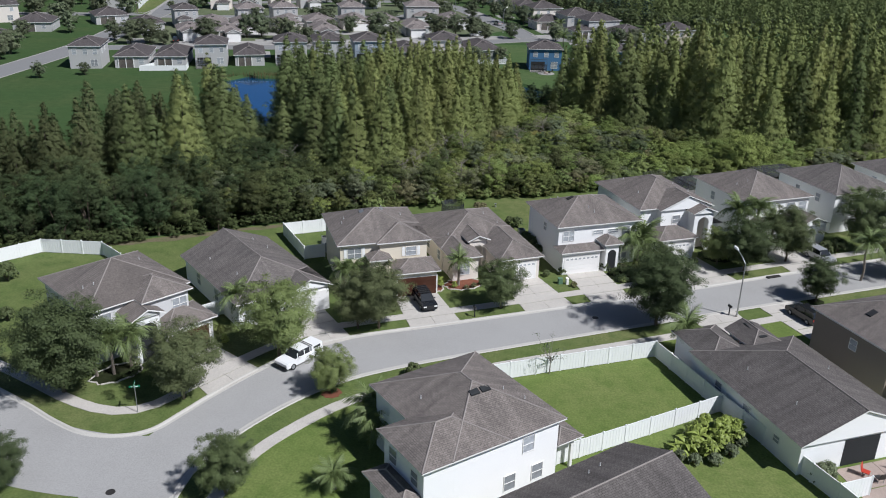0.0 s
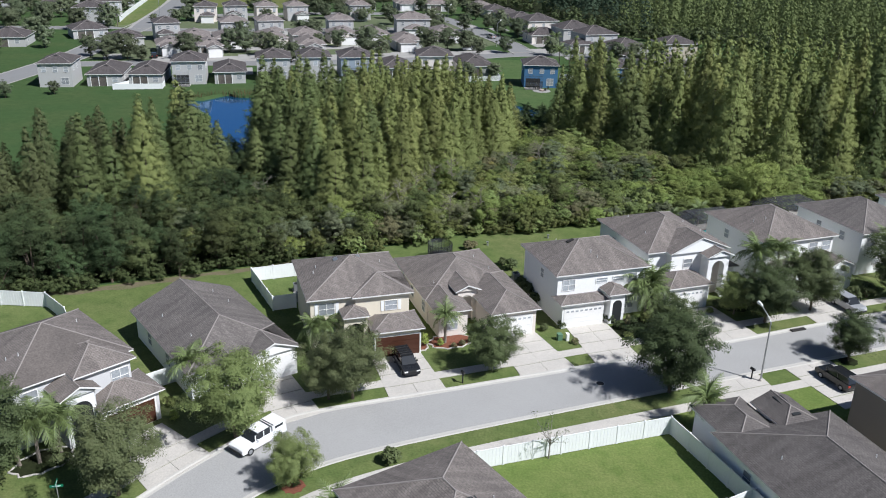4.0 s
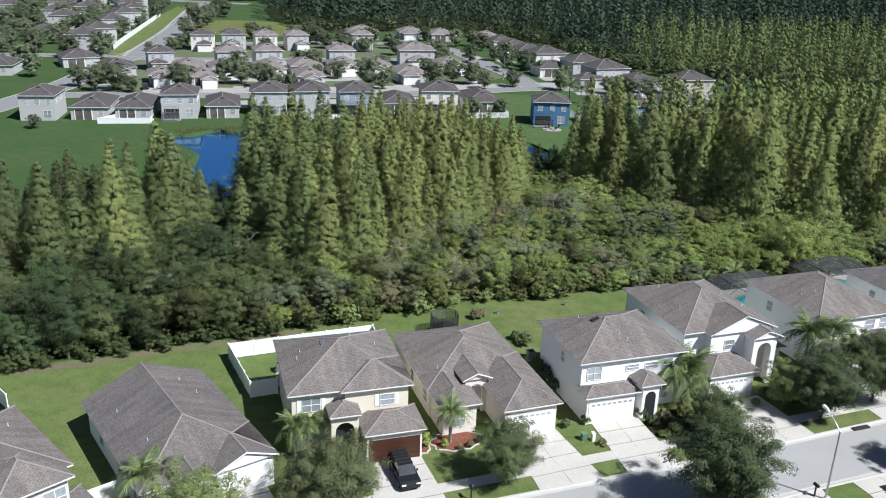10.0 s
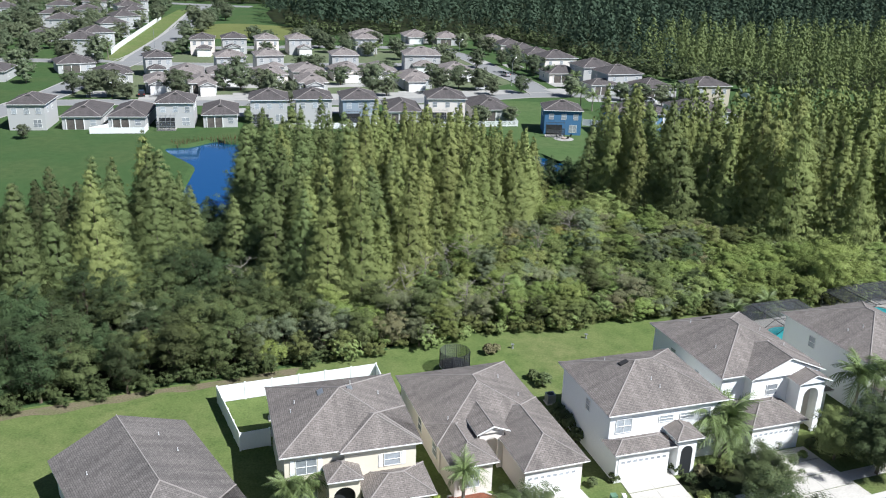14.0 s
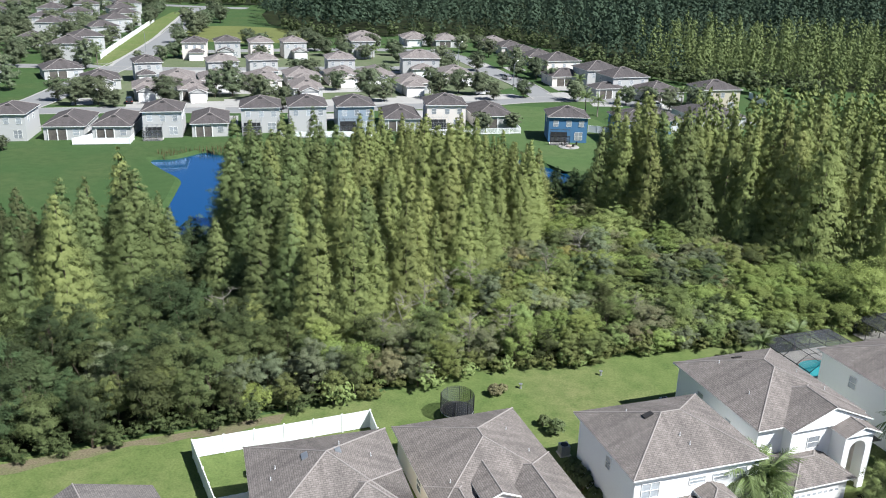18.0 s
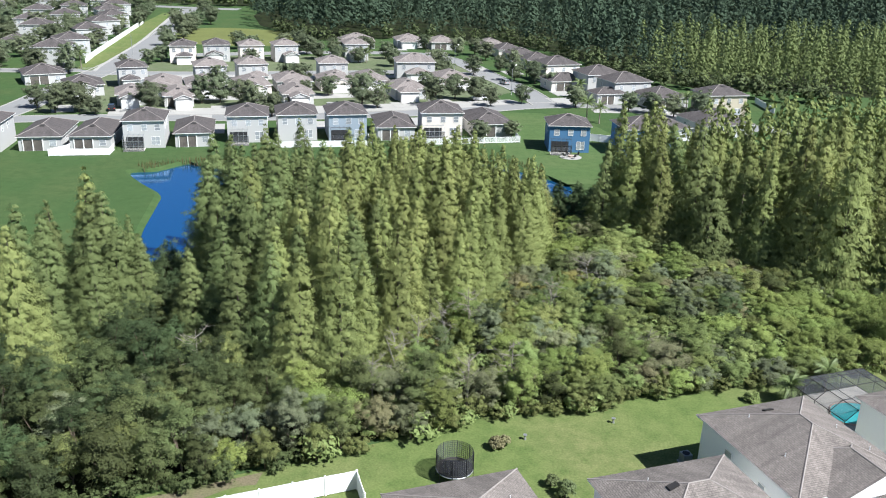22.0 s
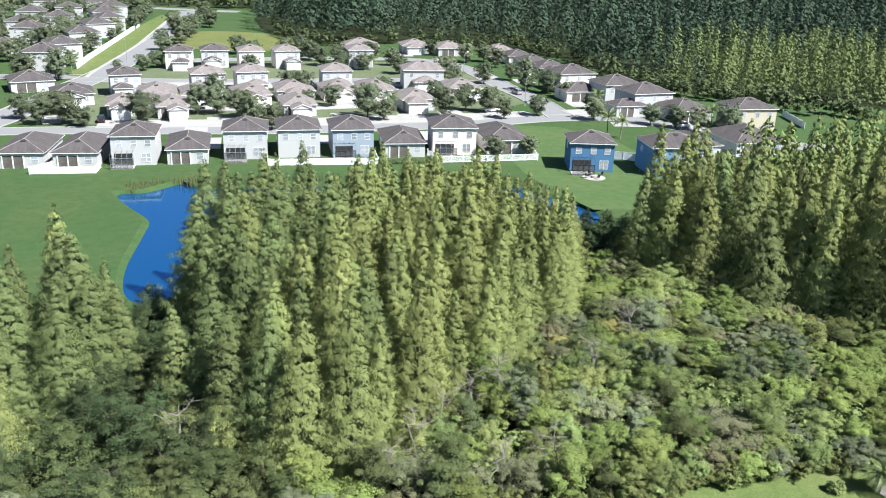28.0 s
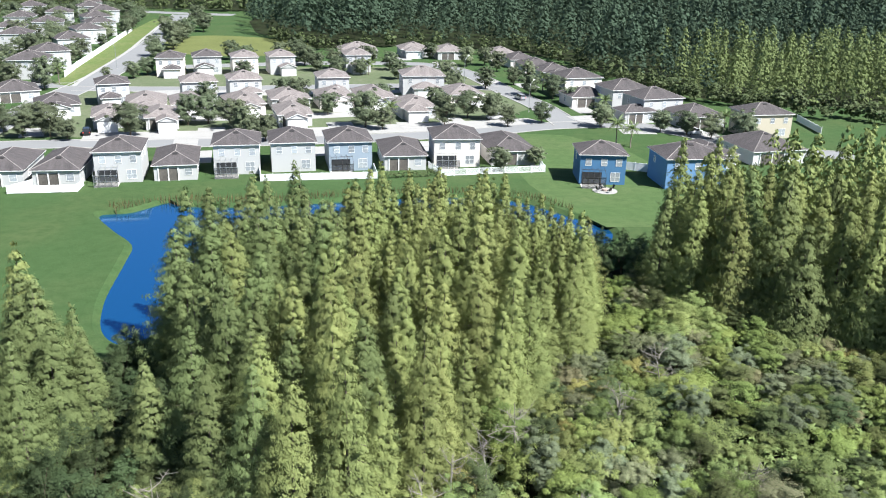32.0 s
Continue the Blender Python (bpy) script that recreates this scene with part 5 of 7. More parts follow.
FLOOR = [(-125, 45), (-85, 50)] + [(x, edge_y(x) + 3.2) for x in (-60, -47, -39, -29, -22, -9, 1, 11, 20, 30, 45, 60, 90)] + \
        [(300, 210), (300, 250), (190, 242), (110, 217), (63, 189), (48, 179), (33, 170), (24, 162), (15, 154), (11, 150), (6, 146), (-22, 147), (-33, 140), (-40, 126), (-44, 114), (-48, 106), (-56, 98), (-68, 88), (-86, 82), (-118, 72)]
S = Shape()
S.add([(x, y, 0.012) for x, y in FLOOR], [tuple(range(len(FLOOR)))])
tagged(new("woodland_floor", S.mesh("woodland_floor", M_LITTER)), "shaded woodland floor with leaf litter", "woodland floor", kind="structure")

a = np.array([(x, edge_y(x) + 0.45 + 0.3 * math.sin(x * 1.3) + 0.3 * math.sin(x * 0.41)) for x in np.arange(-62, -16, 0.8)])
b = np.array([(x, edge_y(x) + 1.9) for x in np.arange(-62, -16, 0.8)])
tagged(strip("ground_edge", a, b, 0.016, M_DIRT), "bare earth and leaf litter at the wood's edge", "ground", kind="structure")

CROWNS = ((15, 3.9, 0.03, 0.86), (16.5, 3.4, 0.06, 1.05), (14, 3.7, 0.04, 0.95), (17, 3.1, 0.08, 0.9), (15.5, 3.5, 0.06, 1.15), (13.5, 4.0, 0.03, 0.95),
          (16, 3.5, 0.05, 0.9), (14.5, 3.9, 0.04, 1.1), (15, 3.8, 0.03, 0.85), (16, 3.3, 0.05, 1.05), (15, 3.8, 0.04, 1.0), (14.5, 3.5, 0.04, 0.92), (15, 3.7, 0.04, 0.85), (14, 3.9, 0.04, 1.0))
cyp = []
for i, (hgt, spread, low, power) in enumerate(CROWNS):
    fine = 7 < i < 12
    q = conifer_quads(20 + i, hgt, spread, 58, 16, 3, 40 if fine else 19, 0.21 if fine else 0.3, low, power, 0.03, 0.3, (0.03, 0.12, 0.07)[i % 3])
    warm = i < 5 or i in (8, 9)
    cyp.append(tree_proto("cypress_tree", trunk_shape(hgt, 0.15, i).mesh("trunk", M_CYPBARK), leaf_mesh("crown", q, M_CYP if warm else M_CYPGREEN if i < 12 else M_CYPDARK),
                          "tall narrow cypress with yellow-green drooping foliage" if warm else "tall narrow cypress with green drooping foliage" if i < 12 else "tall dark green cypress in the western wood", "tree", "cypresses in the wood"))
# single trees that stand out, by prototype, height and girth
for i, x, y, high, girth in ((8, -17.1, 87.4, 13.6, 1.25), (9, -14.9, 91.0, 17.2, 0.95), (10, -33.8, 108.0, 16.2, 1.2), (11, -33.1, 114.5, 16.3, 1.05), (10, -43.3, 98.1, 15.4, 1.3), (10, -41.3, 97.6, 15.0, 1.25),
                             (11, -39.0, 95.2, 12.4, 1.2), (11, -30.0, 92.6, 11.7, 1.0), (11, -37.6, 97.4, 11.0, 1.15), (10, -26.5, 93.5, 14.0, 1.2), (11, -24.0, 90.0, 13.0, 1.2), (10, -28.4, 99.0, 15.0, 1.1), (8, -20.5, 92.0, 14.6, 1.05)):
    t = copy_thing(cyp[i], pose(0, 0, 0))
    k = high / CROWNS[i][0]
    t.matrix_basis = pose(x, y, 0, 0, 0, x * 50 % 360) @ Matrix.Diagonal((k * girth, k * girth, k, 1))
placed = [(-17.1, 87.4), (-14.9, 91.0), (-33.8, 108.0), (-33.1, 114.5), (-43.3, 98.1), (-41.3, 97.6), (-39.0, 95.2), (-30.0, 92.6), (-37.6, 97.4), (-26.5, 93.5), (-24.0, 90.0), (-28.4, 99.0), (-20.5, 92.0)]
mid = scatter(CYP_MID, 2.9, rng, taken=placed)
mid += scatter([(-33, 136), (-35, 124), (4.6, 124), (4.4, 138), (3, 142), (-22, 144)], 2.3, rng, taken=mid)
left = scatter(CYP_LEFT, 3.6, rng, taken=placed)
right = [(13.6, 139.5)]
right += scatter(CYP_RIGHT, 3.4, rng, taken=right)
near_right = sorted([p for p in right if p[0] < 75], key=lambda p: p[1])[:84]
rest = [p for p in right if p not in set(near_right)]
mid.sort(key=lambda p: p[1])
left.sort(key=lambda p: -p[0])


def cypress_height(x, y):
    """The middle stand falls off towards its eastern end."""
    if x < -37:
        return 0.96 if x > -50 else 0.88
    return 0.9 + 0.24 * min(1.0, (x - 11) / 12) if x > 11 else 1.0 - 0.15 * min(1.0, max(0.0, (x + 6) / 14)) - 0.12 * min(1.0, max(0.0, (y - 118) / 16))


spots = mid[:230] + left[:56] + near_right
warm = [p for p in spots if p[0] > -22 + rng.normal(0, 6) and not (p[0] > 11 and rng.random() < 0.25) or -48 < p[0] < -37 and rng.random() < 0.25]
dim = [p for p in spots if p[0] < -48]
cool = [p for p in spots if p not in set(warm) | set(dim)]
near = set(mid[:90] + [p for p in left if p[0] > -47 and p[1] < 100][:30])
for protos, group in ((cyp[:5], [p for p in warm if p not in near]), (cyp[5:8], [p for p in cool if p not in near]),
                      (cyp[8:10], [p for p in warm if p in near]), (cyp[10:12], [p for p in cool if p in near]), (cyp[12:], dim)):
    order = rng.permutation(len(group))
    plant(protos, [(*group[i], cypress_height(*group[i])) for i in order], rng, 0.76, 1.14)
far_cyp = [conifer_quads(40 + i, 15, 3.4, 26, 11, 1, 5, 0.7, low=0.1, power=0.9, ratio=0.45) for i in range(5)]
stuff("cypress_wood", far_cyp, [(x, y, rng.uniform(0.85, 1.15)) for x, y in rest + mid[230:]], rng, M_CYP, "dense stand of yellow-green cypresses", "woodland")

stuff("cypress_wood", far_cyp, [(x, y, rng.uniform(0.85, 1.1)) for x, y in left[56:]], rng, M_CYPDARK, "dense stand of dark green cypresses", "woodland")

thick, darks = [], []
GREEN, TALL, VINE = "dense green broad-leaved thicket tree", "tall green broad-leaved thicket tree", "bright green vine-covered thicket tree"
OLD, DUST = "dark green broad-leaved thicket tree", "dusty grey-green broad-leaved thicket tree"
for i, (mat, label, high, wide) in enumerate(((M_BROAD, GREEN, 6, 2.5), (M_BROAD, TALL, 7.5, 2.7), (M_GREYLEAF, DUST, 5, 2.6), (M_SPRING, "fresh light green broad-leaved thicket tree", 6.6, 2.4), (M_BRIGHT, VINE, 4.5, 2.4),
                                              (M_DUSTY, DUST, 6.2, 3.1), (M_YELLEAF, "yellowing low thicket shrub", 3.5, 2.2), (M_BRIGHT, VINE, 4.8, 2.6), (M_WOODOAK, OLD, 6.2, 2.7), (M_DUSTY, DUST, 4.6, 2.4),
                                              (M_BROWNLEAF, "browning olive thicket shrub", 4.0, 2.2), (M_OLIVE, "olive green thicket tree", 7.0, 2.6), (M_GREYLEAF, DUST, 7.2, 2.2))):
    S, q = broad_parts(60 + i, high, wide, 70, 120, 0.155, low=0.03, trunk_r=0.12)
    thick.append(tree_proto("thicket_tree", S.mesh("trunk", M_BARK), leaf_mesh("crown", q, mat), label, "tree", "thicket along the wood"))
for i in range(4):
    S, q = broad_parts(70 + i, (8.5, 7, 7.5, 5)[i], (3.2, 2.9, 3.0, 2.7)[i], 80, 120, 0.165, low=0.04, trunk_r=0.2)
    darks.append(tree_proto("wood_oak", S.mesh("trunk", M_BARK), leaf_mesh("crown", q, (M_WOODOAK, M_WOODOAK, M_OLIVE, M_OLIVE)[i]), ("dark green oak at the edge of the wood", "dark green oak at the edge of the wood", "olive green oak at the edge of the wood", "olive green oak at the edge of the wood")[i], "tree", "oaks in the wood"))
tspots = scatter(THICKET, 2.15, rng, tries=60000)
tspots = [p for p in tspots if math.hypot(p[0] - 42.8, p[1] - 103) > 4.4]
tspots.sort(key=lambda p: abs(p[0] + 2) + 0.5 * abs(p[1] - 90))
west_spots = [p for p in tspots if p[0] < -20 + 0.25 * (p[1] - 70)]
east_spots = [p for p in tspots if p not in set(west_spots)]


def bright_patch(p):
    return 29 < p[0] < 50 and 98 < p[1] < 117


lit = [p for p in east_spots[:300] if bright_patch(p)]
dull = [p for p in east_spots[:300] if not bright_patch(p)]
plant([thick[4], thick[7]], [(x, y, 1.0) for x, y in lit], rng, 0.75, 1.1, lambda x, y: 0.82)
plant([thick[i] for i in (1, 2, 11, 3, 9, 8, 7, 0, 5, 1, 7, 0, 3, 11, 12, 10, 0, 6, 3, 7)], [(x, y, 1.0) for x, y in dull], rng, 0.6, 1.05, lambda x, y: 0.95 - 0.27 * min(1.0, max(0.0, (x - 2) / 14)))
plant([darks[0], darks[2], thick[11], darks[1], darks[3], thick[0], thick[2], darks[2]], [(x, y, 1.0) for x, y in west_spots[:150] if x > -36], rng, 0.5, 1.05)
plant([copy_thing(d, pose(0, 0, 0)) for d in darks[:2]], [(x, y, 1.0) for x, y in west_spots[:150] if x <= -36], rng, 0.5, 1.05)
tspots = east_spots[300:] + west_spots[150:]
near_thick = [broad_parts(180 + i, 3.4, 2.7, 40, 44, 0.30, low=0.03)[1] for i in range(5)]
far_thick = [broad_parts(80 + i, 6, 2.9, 26, 14, 0.75, low=0.05)[1] for i in range(4)]
under = scatter(CYP_LEFT, 4.6, rng) + scatter(CYP_RIGHT, 5.5, rng)
gap_trees = scatter([(-46, 104), (-37, 114), (-31, 101), (-35, 88), (-41, 90)], 2.2, rng, taken=placed)
low_gap = scatter([(4.5, 143), (12, 142), (13, 155), (6, 155)], 2.6, rng)
plant([copy_thing(d, pose(0, 0, 0)) for d in darks[1:2]], [(x, y, 0.8) for x, y in gap_trees] + [(x, y, 0.75) for x, y in low_gap], rng, 0.5, 1.0)
scrub = [(x, edge_y(x) + rng.uniform(1.0, 3.4), rng.uniform(0.25, 0.5)) for x in np.arange(-62, 70, 0.9)]
scrub_leaves = [broad_parts(86 + i, 5, 3.0, 30, 40, 0.36, low=0.0)[1] for i in range(3)]
stuff("edge_scrub", scrub_leaves, [p for p in scrub if p[0] < -14], rng, M_OLIVE, "low olive scrub along the edge of the wood", "undergrowth")
stuff("edge_scrub", scrub_leaves, [p for p in scrub if p[0] >= -14], rng, M_BROAD, "low green scrub along the edge of the wood", "undergrowth")
stuff("thicket", near_thick, [(x, y, rng.uniform(0.8, 1.25)) for x, y in tspots if x < 75 or rng.random() < 0.4] + [(x, y, rng.uniform(0.7, 1.2)) for x, y in under if x < 75], rng, M_BROAD, "dense green undergrowth and small trees", "undergrowth")

low_fill = [broad_parts(190 + i, 2.4, 2.6, 26, 13, 0.42, low=0.0)[1] for i in range(4)]
stuff("undergrowth", low_fill, [(x, y, rng.uniform(0.7, 1.1)) for x, y in scatter(THICKET, 2.9, rng) if -16 < x < 55], rng, M_BROAD, "low tangled undergrowth between the thicket trees", "undergrowth")

S, q = broad_parts(140, 8.2, 4.3, 170, 100, 0.2, low=0.08, trunk_r=0.22)
tree_proto("broad_tree", S.mesh("trunk", M_BARK), leaf_mesh("crown", q, M_BRIGHT), "rounded bright yellow-green broad-leaved tree", "tree", "").matrix_basis = pose(42.8, 103.2, 0)

# bare grey trees among the thicket
def dead_tree(x, y, h, seed):
    r = np.random.default_rng(seed)
    root = tagged(new("dead_tree"), "bare grey dead tree in the thicket", "tree", "dead trees in the thicket")
    root.matrix_basis = pose(x, y, 0)
    child("trunk", Shape().tube([(0, 0, -0.1), (r.normal(0, .2), r.normal(0, .2), h * 0.5), (r.normal(0, .4), r.normal(0, .4), h)], (0.11, 0.07, 0.02), 6).mesh("trunk", M_DEAD), root)
    for i in range(14):
        z, a, l = h * r.uniform(0.3, 0.95), r.uniform(0, 6.28), r.uniform(0.9, 2.0)
        S = Shape()
        tip = (l * math.cos(a), l * math.sin(a), z + r.uniform(0.2, 0.9))
        S.tube([(0, 0, z - 0.2), (tip[0] * 0.5, tip[1] * 0.5, z + 0.1), tip], (0.045, 0.03, 0.012), 4)
        for j in range(6):
            k = r.uniform(0.35, 0.95)
            p = (tip[0] * k, tip[1] * k, z - 0.1 + (tip[2] - z) * k)
            S.tube([p, (p[0] + r.normal(0, .4), p[1] + r.normal(0, .4), p[2] + r.uniform(-0.1, 0.5))], (0.02, 0.008), 3)
        child("branch", S.mesh("branch", M_DEAD), root)


for i, (x, y, h) in enumerate(((-6.5, 92, 6.5), (-4.2, 95, 7), (-8.2, 88.5, 6), (-2, 99, 7), (-9.6, 85.2, 5.5), (2.5, 90, 5.5), (6.5, 104, 6.5), (-1.0, 86.5, 5.5), (10.5, 112, 7), (-24.5, 92.5, 7), (16, 97, 5), (-27, 86, 6))):
    dead_tree(x, y, h, 300 + i)

# far pine and cypress woods behind the far houses
FAR_WOOD = [(22, 320), (30, 304), (40, 293), (49, 284), (58, 279), (73, 287), (95, 281), (220, 292), (420, 480), (420, 900), (-90, 900), (-150, 640), (-165, 530), (-152, 462), (-132, 414), (-112, 394), (-92, 368), (-62, 386), (-32, 386), (-11, 378), (5, 358)]
far_pine = [conifer_quads(90 + i, 19, (5.0, 4.4, 5.6, 4.7)[i], 16, 9, 1, 4, 1.1, low=0.25, power=0.85, ratio=0.7) for i in range(4)]
back_pine = [conifer_quads(94 + i, 19, 5.4, 10, 8, 1, 3, 1.8, low=0.4, power=0.75, ratio=0.75) for i in range(4)]
fw = [p for p in scatter(FAR_WOOD, 5.6, rng, tries=60000) if p[1] < 345 + 0.35 * abs(p[0] - 60)]
fw += [p for p in scatter(FAR_WOOD, 9.2, rng, tries=60000, most=4200, taken=fw) if p[1] >= 345 + 0.35 * abs(p[0] - 60)]
front = [p for p in fw if p[0] > 40 + rng.normal(0, 5) and p[1] < 345 + 0.35 * (p[0] - 60)]
back = [p for p in fw if p not in set(front)]
stuff("pine_wood", far_pine, [(x, y, rng.uniform(0.6, 1.25) * (1.2 if x < -75 and y < 460 else 1.0)) for x, y in back if y < 560], rng, M_PINE, "dark green far pine wood", "woodland")
stuff("pine_wood", back_pine, [(x, y, rng.uniform(0.55, 1.3)) for x, y in back if y >= 560], rng, M_PINE, "distant dark green pine wood", "woodland")
stuff("cypress_wood", far_cyp, [(x, y, rng.uniform(0.85, 1.2)) for x, y in front], rng, M_CYPGREEN, "far cypress wood with sunlit crowns", "woodland")
S = Shape()
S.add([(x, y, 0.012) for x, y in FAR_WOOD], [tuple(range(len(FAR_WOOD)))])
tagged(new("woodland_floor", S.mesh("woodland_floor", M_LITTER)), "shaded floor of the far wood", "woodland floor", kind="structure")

# street oaks
oaks = []
for i in range(4):
    S, q = broad_parts(120 + i, (6.2, 6.6, 5.8, 6.4)[i], (3.4, 3.2, 3.2, 3.3)[i], (250, 250, 200, 220)[i], 190, 0.125, low=(0.06, 0.06, 0.08, 0.08)[i], trunk_r=0.15)
    oaks.append(tree_proto("oak_tree", S.mesh("trunk", M_BARK), leaf_mesh("crown", q, (M_DARKOAK, M_OAK, M_OAKLIGHT, M_OLIVEOAK)[i]),
                           ("dense dark green street oak with a rounded crown", "green street oak with a rounded crown", "light green street oak with an open crown", "olive green street oak with an open crown")[i], "tree", "oaks along the street"))
for i, spots in enumerate(([(24.1, 48.0, 1.28), (-29.4, 25.6, 1.45), (42.7, 57.2, 0.8), (36.2, 64.6, 1.1), (-27, 12.4, 0.8)],
                           [(7.6, 49.3, 0.92), (25.6, 58.6, 0.88), (42.0, 68.6, 1.1), (53, 74.4, 1.3), (61, 76, 1.2), (-10.4, 14.6, 0.8)],
                           [(-12.7, 34.9, 1.32), (-6.2, 29.6, 0.75), (33.2, 66.2, 0.8), (55, 66, 1.1)],
                           [(-4.5, 42.3, 1.1), (-18.7, 26.4, 1.12), (-6.6, 41.9, 0.9)])):
    plant(oaks[i:i + 1], spots, rng, 0.97, 1.03)


# ---- street furniture, fences, gardens ----
def fence(points, label, height=1.72, mat=None, boards=True, step=2.4, caps=True):
    """A vinyl fence along a line of corners, with posts, caps and boarded panels."""
    mat = mat or M_VINYL
    root = tagged(new("fence"), label, "fence")
    P = Shape().box(-0.065, -0.065, 0, 0.065, 0.065, height + 0.08)
    if caps:
        P.add([(-0.085, -0.085, height + 0.08), (0.085, -0.085, height + 0.08), (0.085, 0.085, height + 0.08), (-0.085, 0.085, height + 0.08), (0, 0, height + 0.16)],
              [(0, 1, 4), (1, 2, 4), (2, 3, 4), (3, 0, 4), (3, 2, 1, 0)])
    post = P.mesh("post", mat)
    for k in range(len(points) - 1):
        a, b = Vector((*points[k], 0)), Vector((*points[k + 1], 0))
        L = (b - a).length
        n = max(1, round(L / step))
        w = L / n
        x0, x1 = 0.06, w - 0.06
        if boards:
            m = max(2, int(w / 0.3))
            e = [x0 + (x1 - x0) * i / m for i in range(m + 1)]
            front = [(x, -0.025) for i in range(m) for x in ((e[i] + 0.008 if i else e[i]), (e[i + 1] - 0.008 if i < m - 1 else e[i + 1]))]
            groove = []
            for i in range(m):
                groove += front[2 * i:2 * i + 2]
                if i < m - 1:
                    groove += [(e[i + 1] - 0.006, -0.008), (e[i + 1] + 0.006, -0.008)]
            back = [(x, -y) for x, y in groove][::-1]
            S = Shape().prism(groove + back, 0.06, height)
        else:
            m = max(3, int(w / 0.2))
            comb = [(x0, 0.1), (x1, 0.1)]
            for i in range(m - 1, -1, -1):
                a0, a1 = x0 + (x1 - x0) * i / m + 0.05, x0 + (x1 - x0) * (i + 1) / m - 0.05
                comb += [(a1 + 0.05, 0.3), (a1, 0.3), (a1, height - 0.05), (a0, height - 0.05), (a0, 0.3)]
            comb.append((x0, 0.3))
            S = Shape().side_prism(comb, -0.015, 0.015)
        rail = Shape().box(x0, -0.035, height - 0.06, x1, 0.035, height + 0.03).mesh("rail", mat)
        panel = S.mesh("panel", mat)
        ang = math.atan2(b.y - a.y, b.x - a.x)
        for i in range(n):
            p = a.lerp(b, i / n)
            o = child("panel", panel, root)
            o.matrix_basis = Matrix.Translation(p) @ Matrix.Rotation(ang, 4, "Z")
            child("rail", rail, o)
            o = child("post", post, root)
            o.matrix_basis = Matrix.Translation(p) @ Matrix.Rotation(ang, 4, "Z")
    o = child("post", post, root)
    o.matrix_basis = Matrix.Translation((*points[-1], 0))
    return root


WF = "white vinyl privacy fence round a back garden"
fence([(-14.8, 59.6), (-17.0, 58.4), (-21.8, 65.5), (-8.35, 72.7), (-7.1, 69.9)], WF)
fence([(3.4, 31.6), (9.5, 34.6), (23.3, 41.1), (28.1, 32.1), (34.7, 20.8), (40, 11)], WF)
fence([(28.1, 32.1), (19.4, 25.9), (13.8, 22.0)], WF)
fence([(28.1, 32.1), (29.6, 32.8)], "short white vinyl fence return beside a house", step=1.5)
fence([(-60, 41), (-48.9, 54.7), (-41.3, 55.2), (-37.4, 52.2), (-34.6, 48.6)], WF)
fence([(-21.2, 42.6), (-23.4, 40.2)], "short white vinyl fence between two houses")
fence([(34.7, 20.8), (37.4, 22.1)], "short white vinyl fence return beside a patio")


def street_lamp(x, y, turn, h=6.3):
    root = tagged(new("street_lamp"), "tall grey street lamp with a short bent arm", "street lamp")
    root.matrix_basis = pose(x, y, 0, 0, 0, turn)
    child("pole", Shape().tube([(0, 0, 0), (0, 0, h)], (0.09, 0.055), 10).mesh("pole", M_METAL), root)
    child("arm", Shape().tube([(0, 0, h - 0.06), (0.6, 0, h + 0.5), (1.5, 0, h + 1.0)], (0.045, 0.04, 0.035), 8).mesh("arm", M_METAL), root)
    S = Shape().tube([(1.35, 0, h + 0.95), (1.6, 0, h + 1.08), (2.0, 0, h + 1.14), (2.15, 0, h + 1.12)], (0.05, 0.14, 0.16, 0.05), 8)
    child("lamp_head", S.mesh("lamp_head", M_TRIM), root, "pale cobra-head lamp")
    child("base", Shape().tube([(0, 0, 0), (0, 0, 0.25)], (0.16, 0.13), 10).mesh("base", M_CONC), root)


street_lamp(33.0, 51.5, 118)


def mailbox(x, y, turn):
    root = tagged(new("mailbox"), "black mailbox on a post by the kerb", "mailbox")
    root.matrix_basis = pose(x, y, 0, 0, 0, turn)
    child("post", Shape().box(-0.05, -0.05, 0, 0.05, 0.05, 1.05).mesh("post", M_BLACK), root)
    o = [(-0.11, 0), (0.11, 0), (0.11, 0.13), (0.07, 0.21), (0, 0.24), (-0.07, 0.21), (-0.11, 0.13)]
    S = Shape().side_prism([(a, b + 1.05) for a, b in o], -0.26, 0.26)
    child("box", S.mesh("box", M_BLACK), root)


for x, y in ((32.2, 51.7), (5.0, 46.6)):
    mailbox(x, y, 27)


def street_sign(x, y):
    root = tagged(new("street_sign"), "green street name sign on a slim post", "street sign")
    root.matrix_basis = pose(x, y, 0, 0, 0, 20)
    child("post", Shape().tube([(0, 0, 0), (0, 0, 2.75)], (0.035, 0.035), 8).mesh("post", M_METAL), root)
    for z, r in ((2.5, 0), (2.75, 90)):
        b = child("blade", Shape().box(-0.45, -0.012, 0, 0.45, 0.012, 0.2).mesh("blade", M_GREENSIGN), root)
        b.matrix_basis = pose(0, 0, z, 0, 0, r)
        child("lettering", Shape().box(-0.3, -0.016, 0.07, 0.3, -0.0125, 0.13).mesh("lettering", M_TRIM), b)


street_sign(-21.6, 23.6)


def manhole(x, y, z=0.031):
    S = Shape().tube([(x, y, z - 0.02), (x, y, z)], (0.36, 0.36), 18)
    m = tagged(new("manhole_cover", S.mesh("manhole_cover", M_BRONZE)), "dark round manhole cover in the asphalt", "manhole cover")
    child("ring", Shape().tube([(x, y, z - 0.02), (x, y, z - 0.006)], (0.46, 0.46), 18).mesh("ring", M_KERB), m)


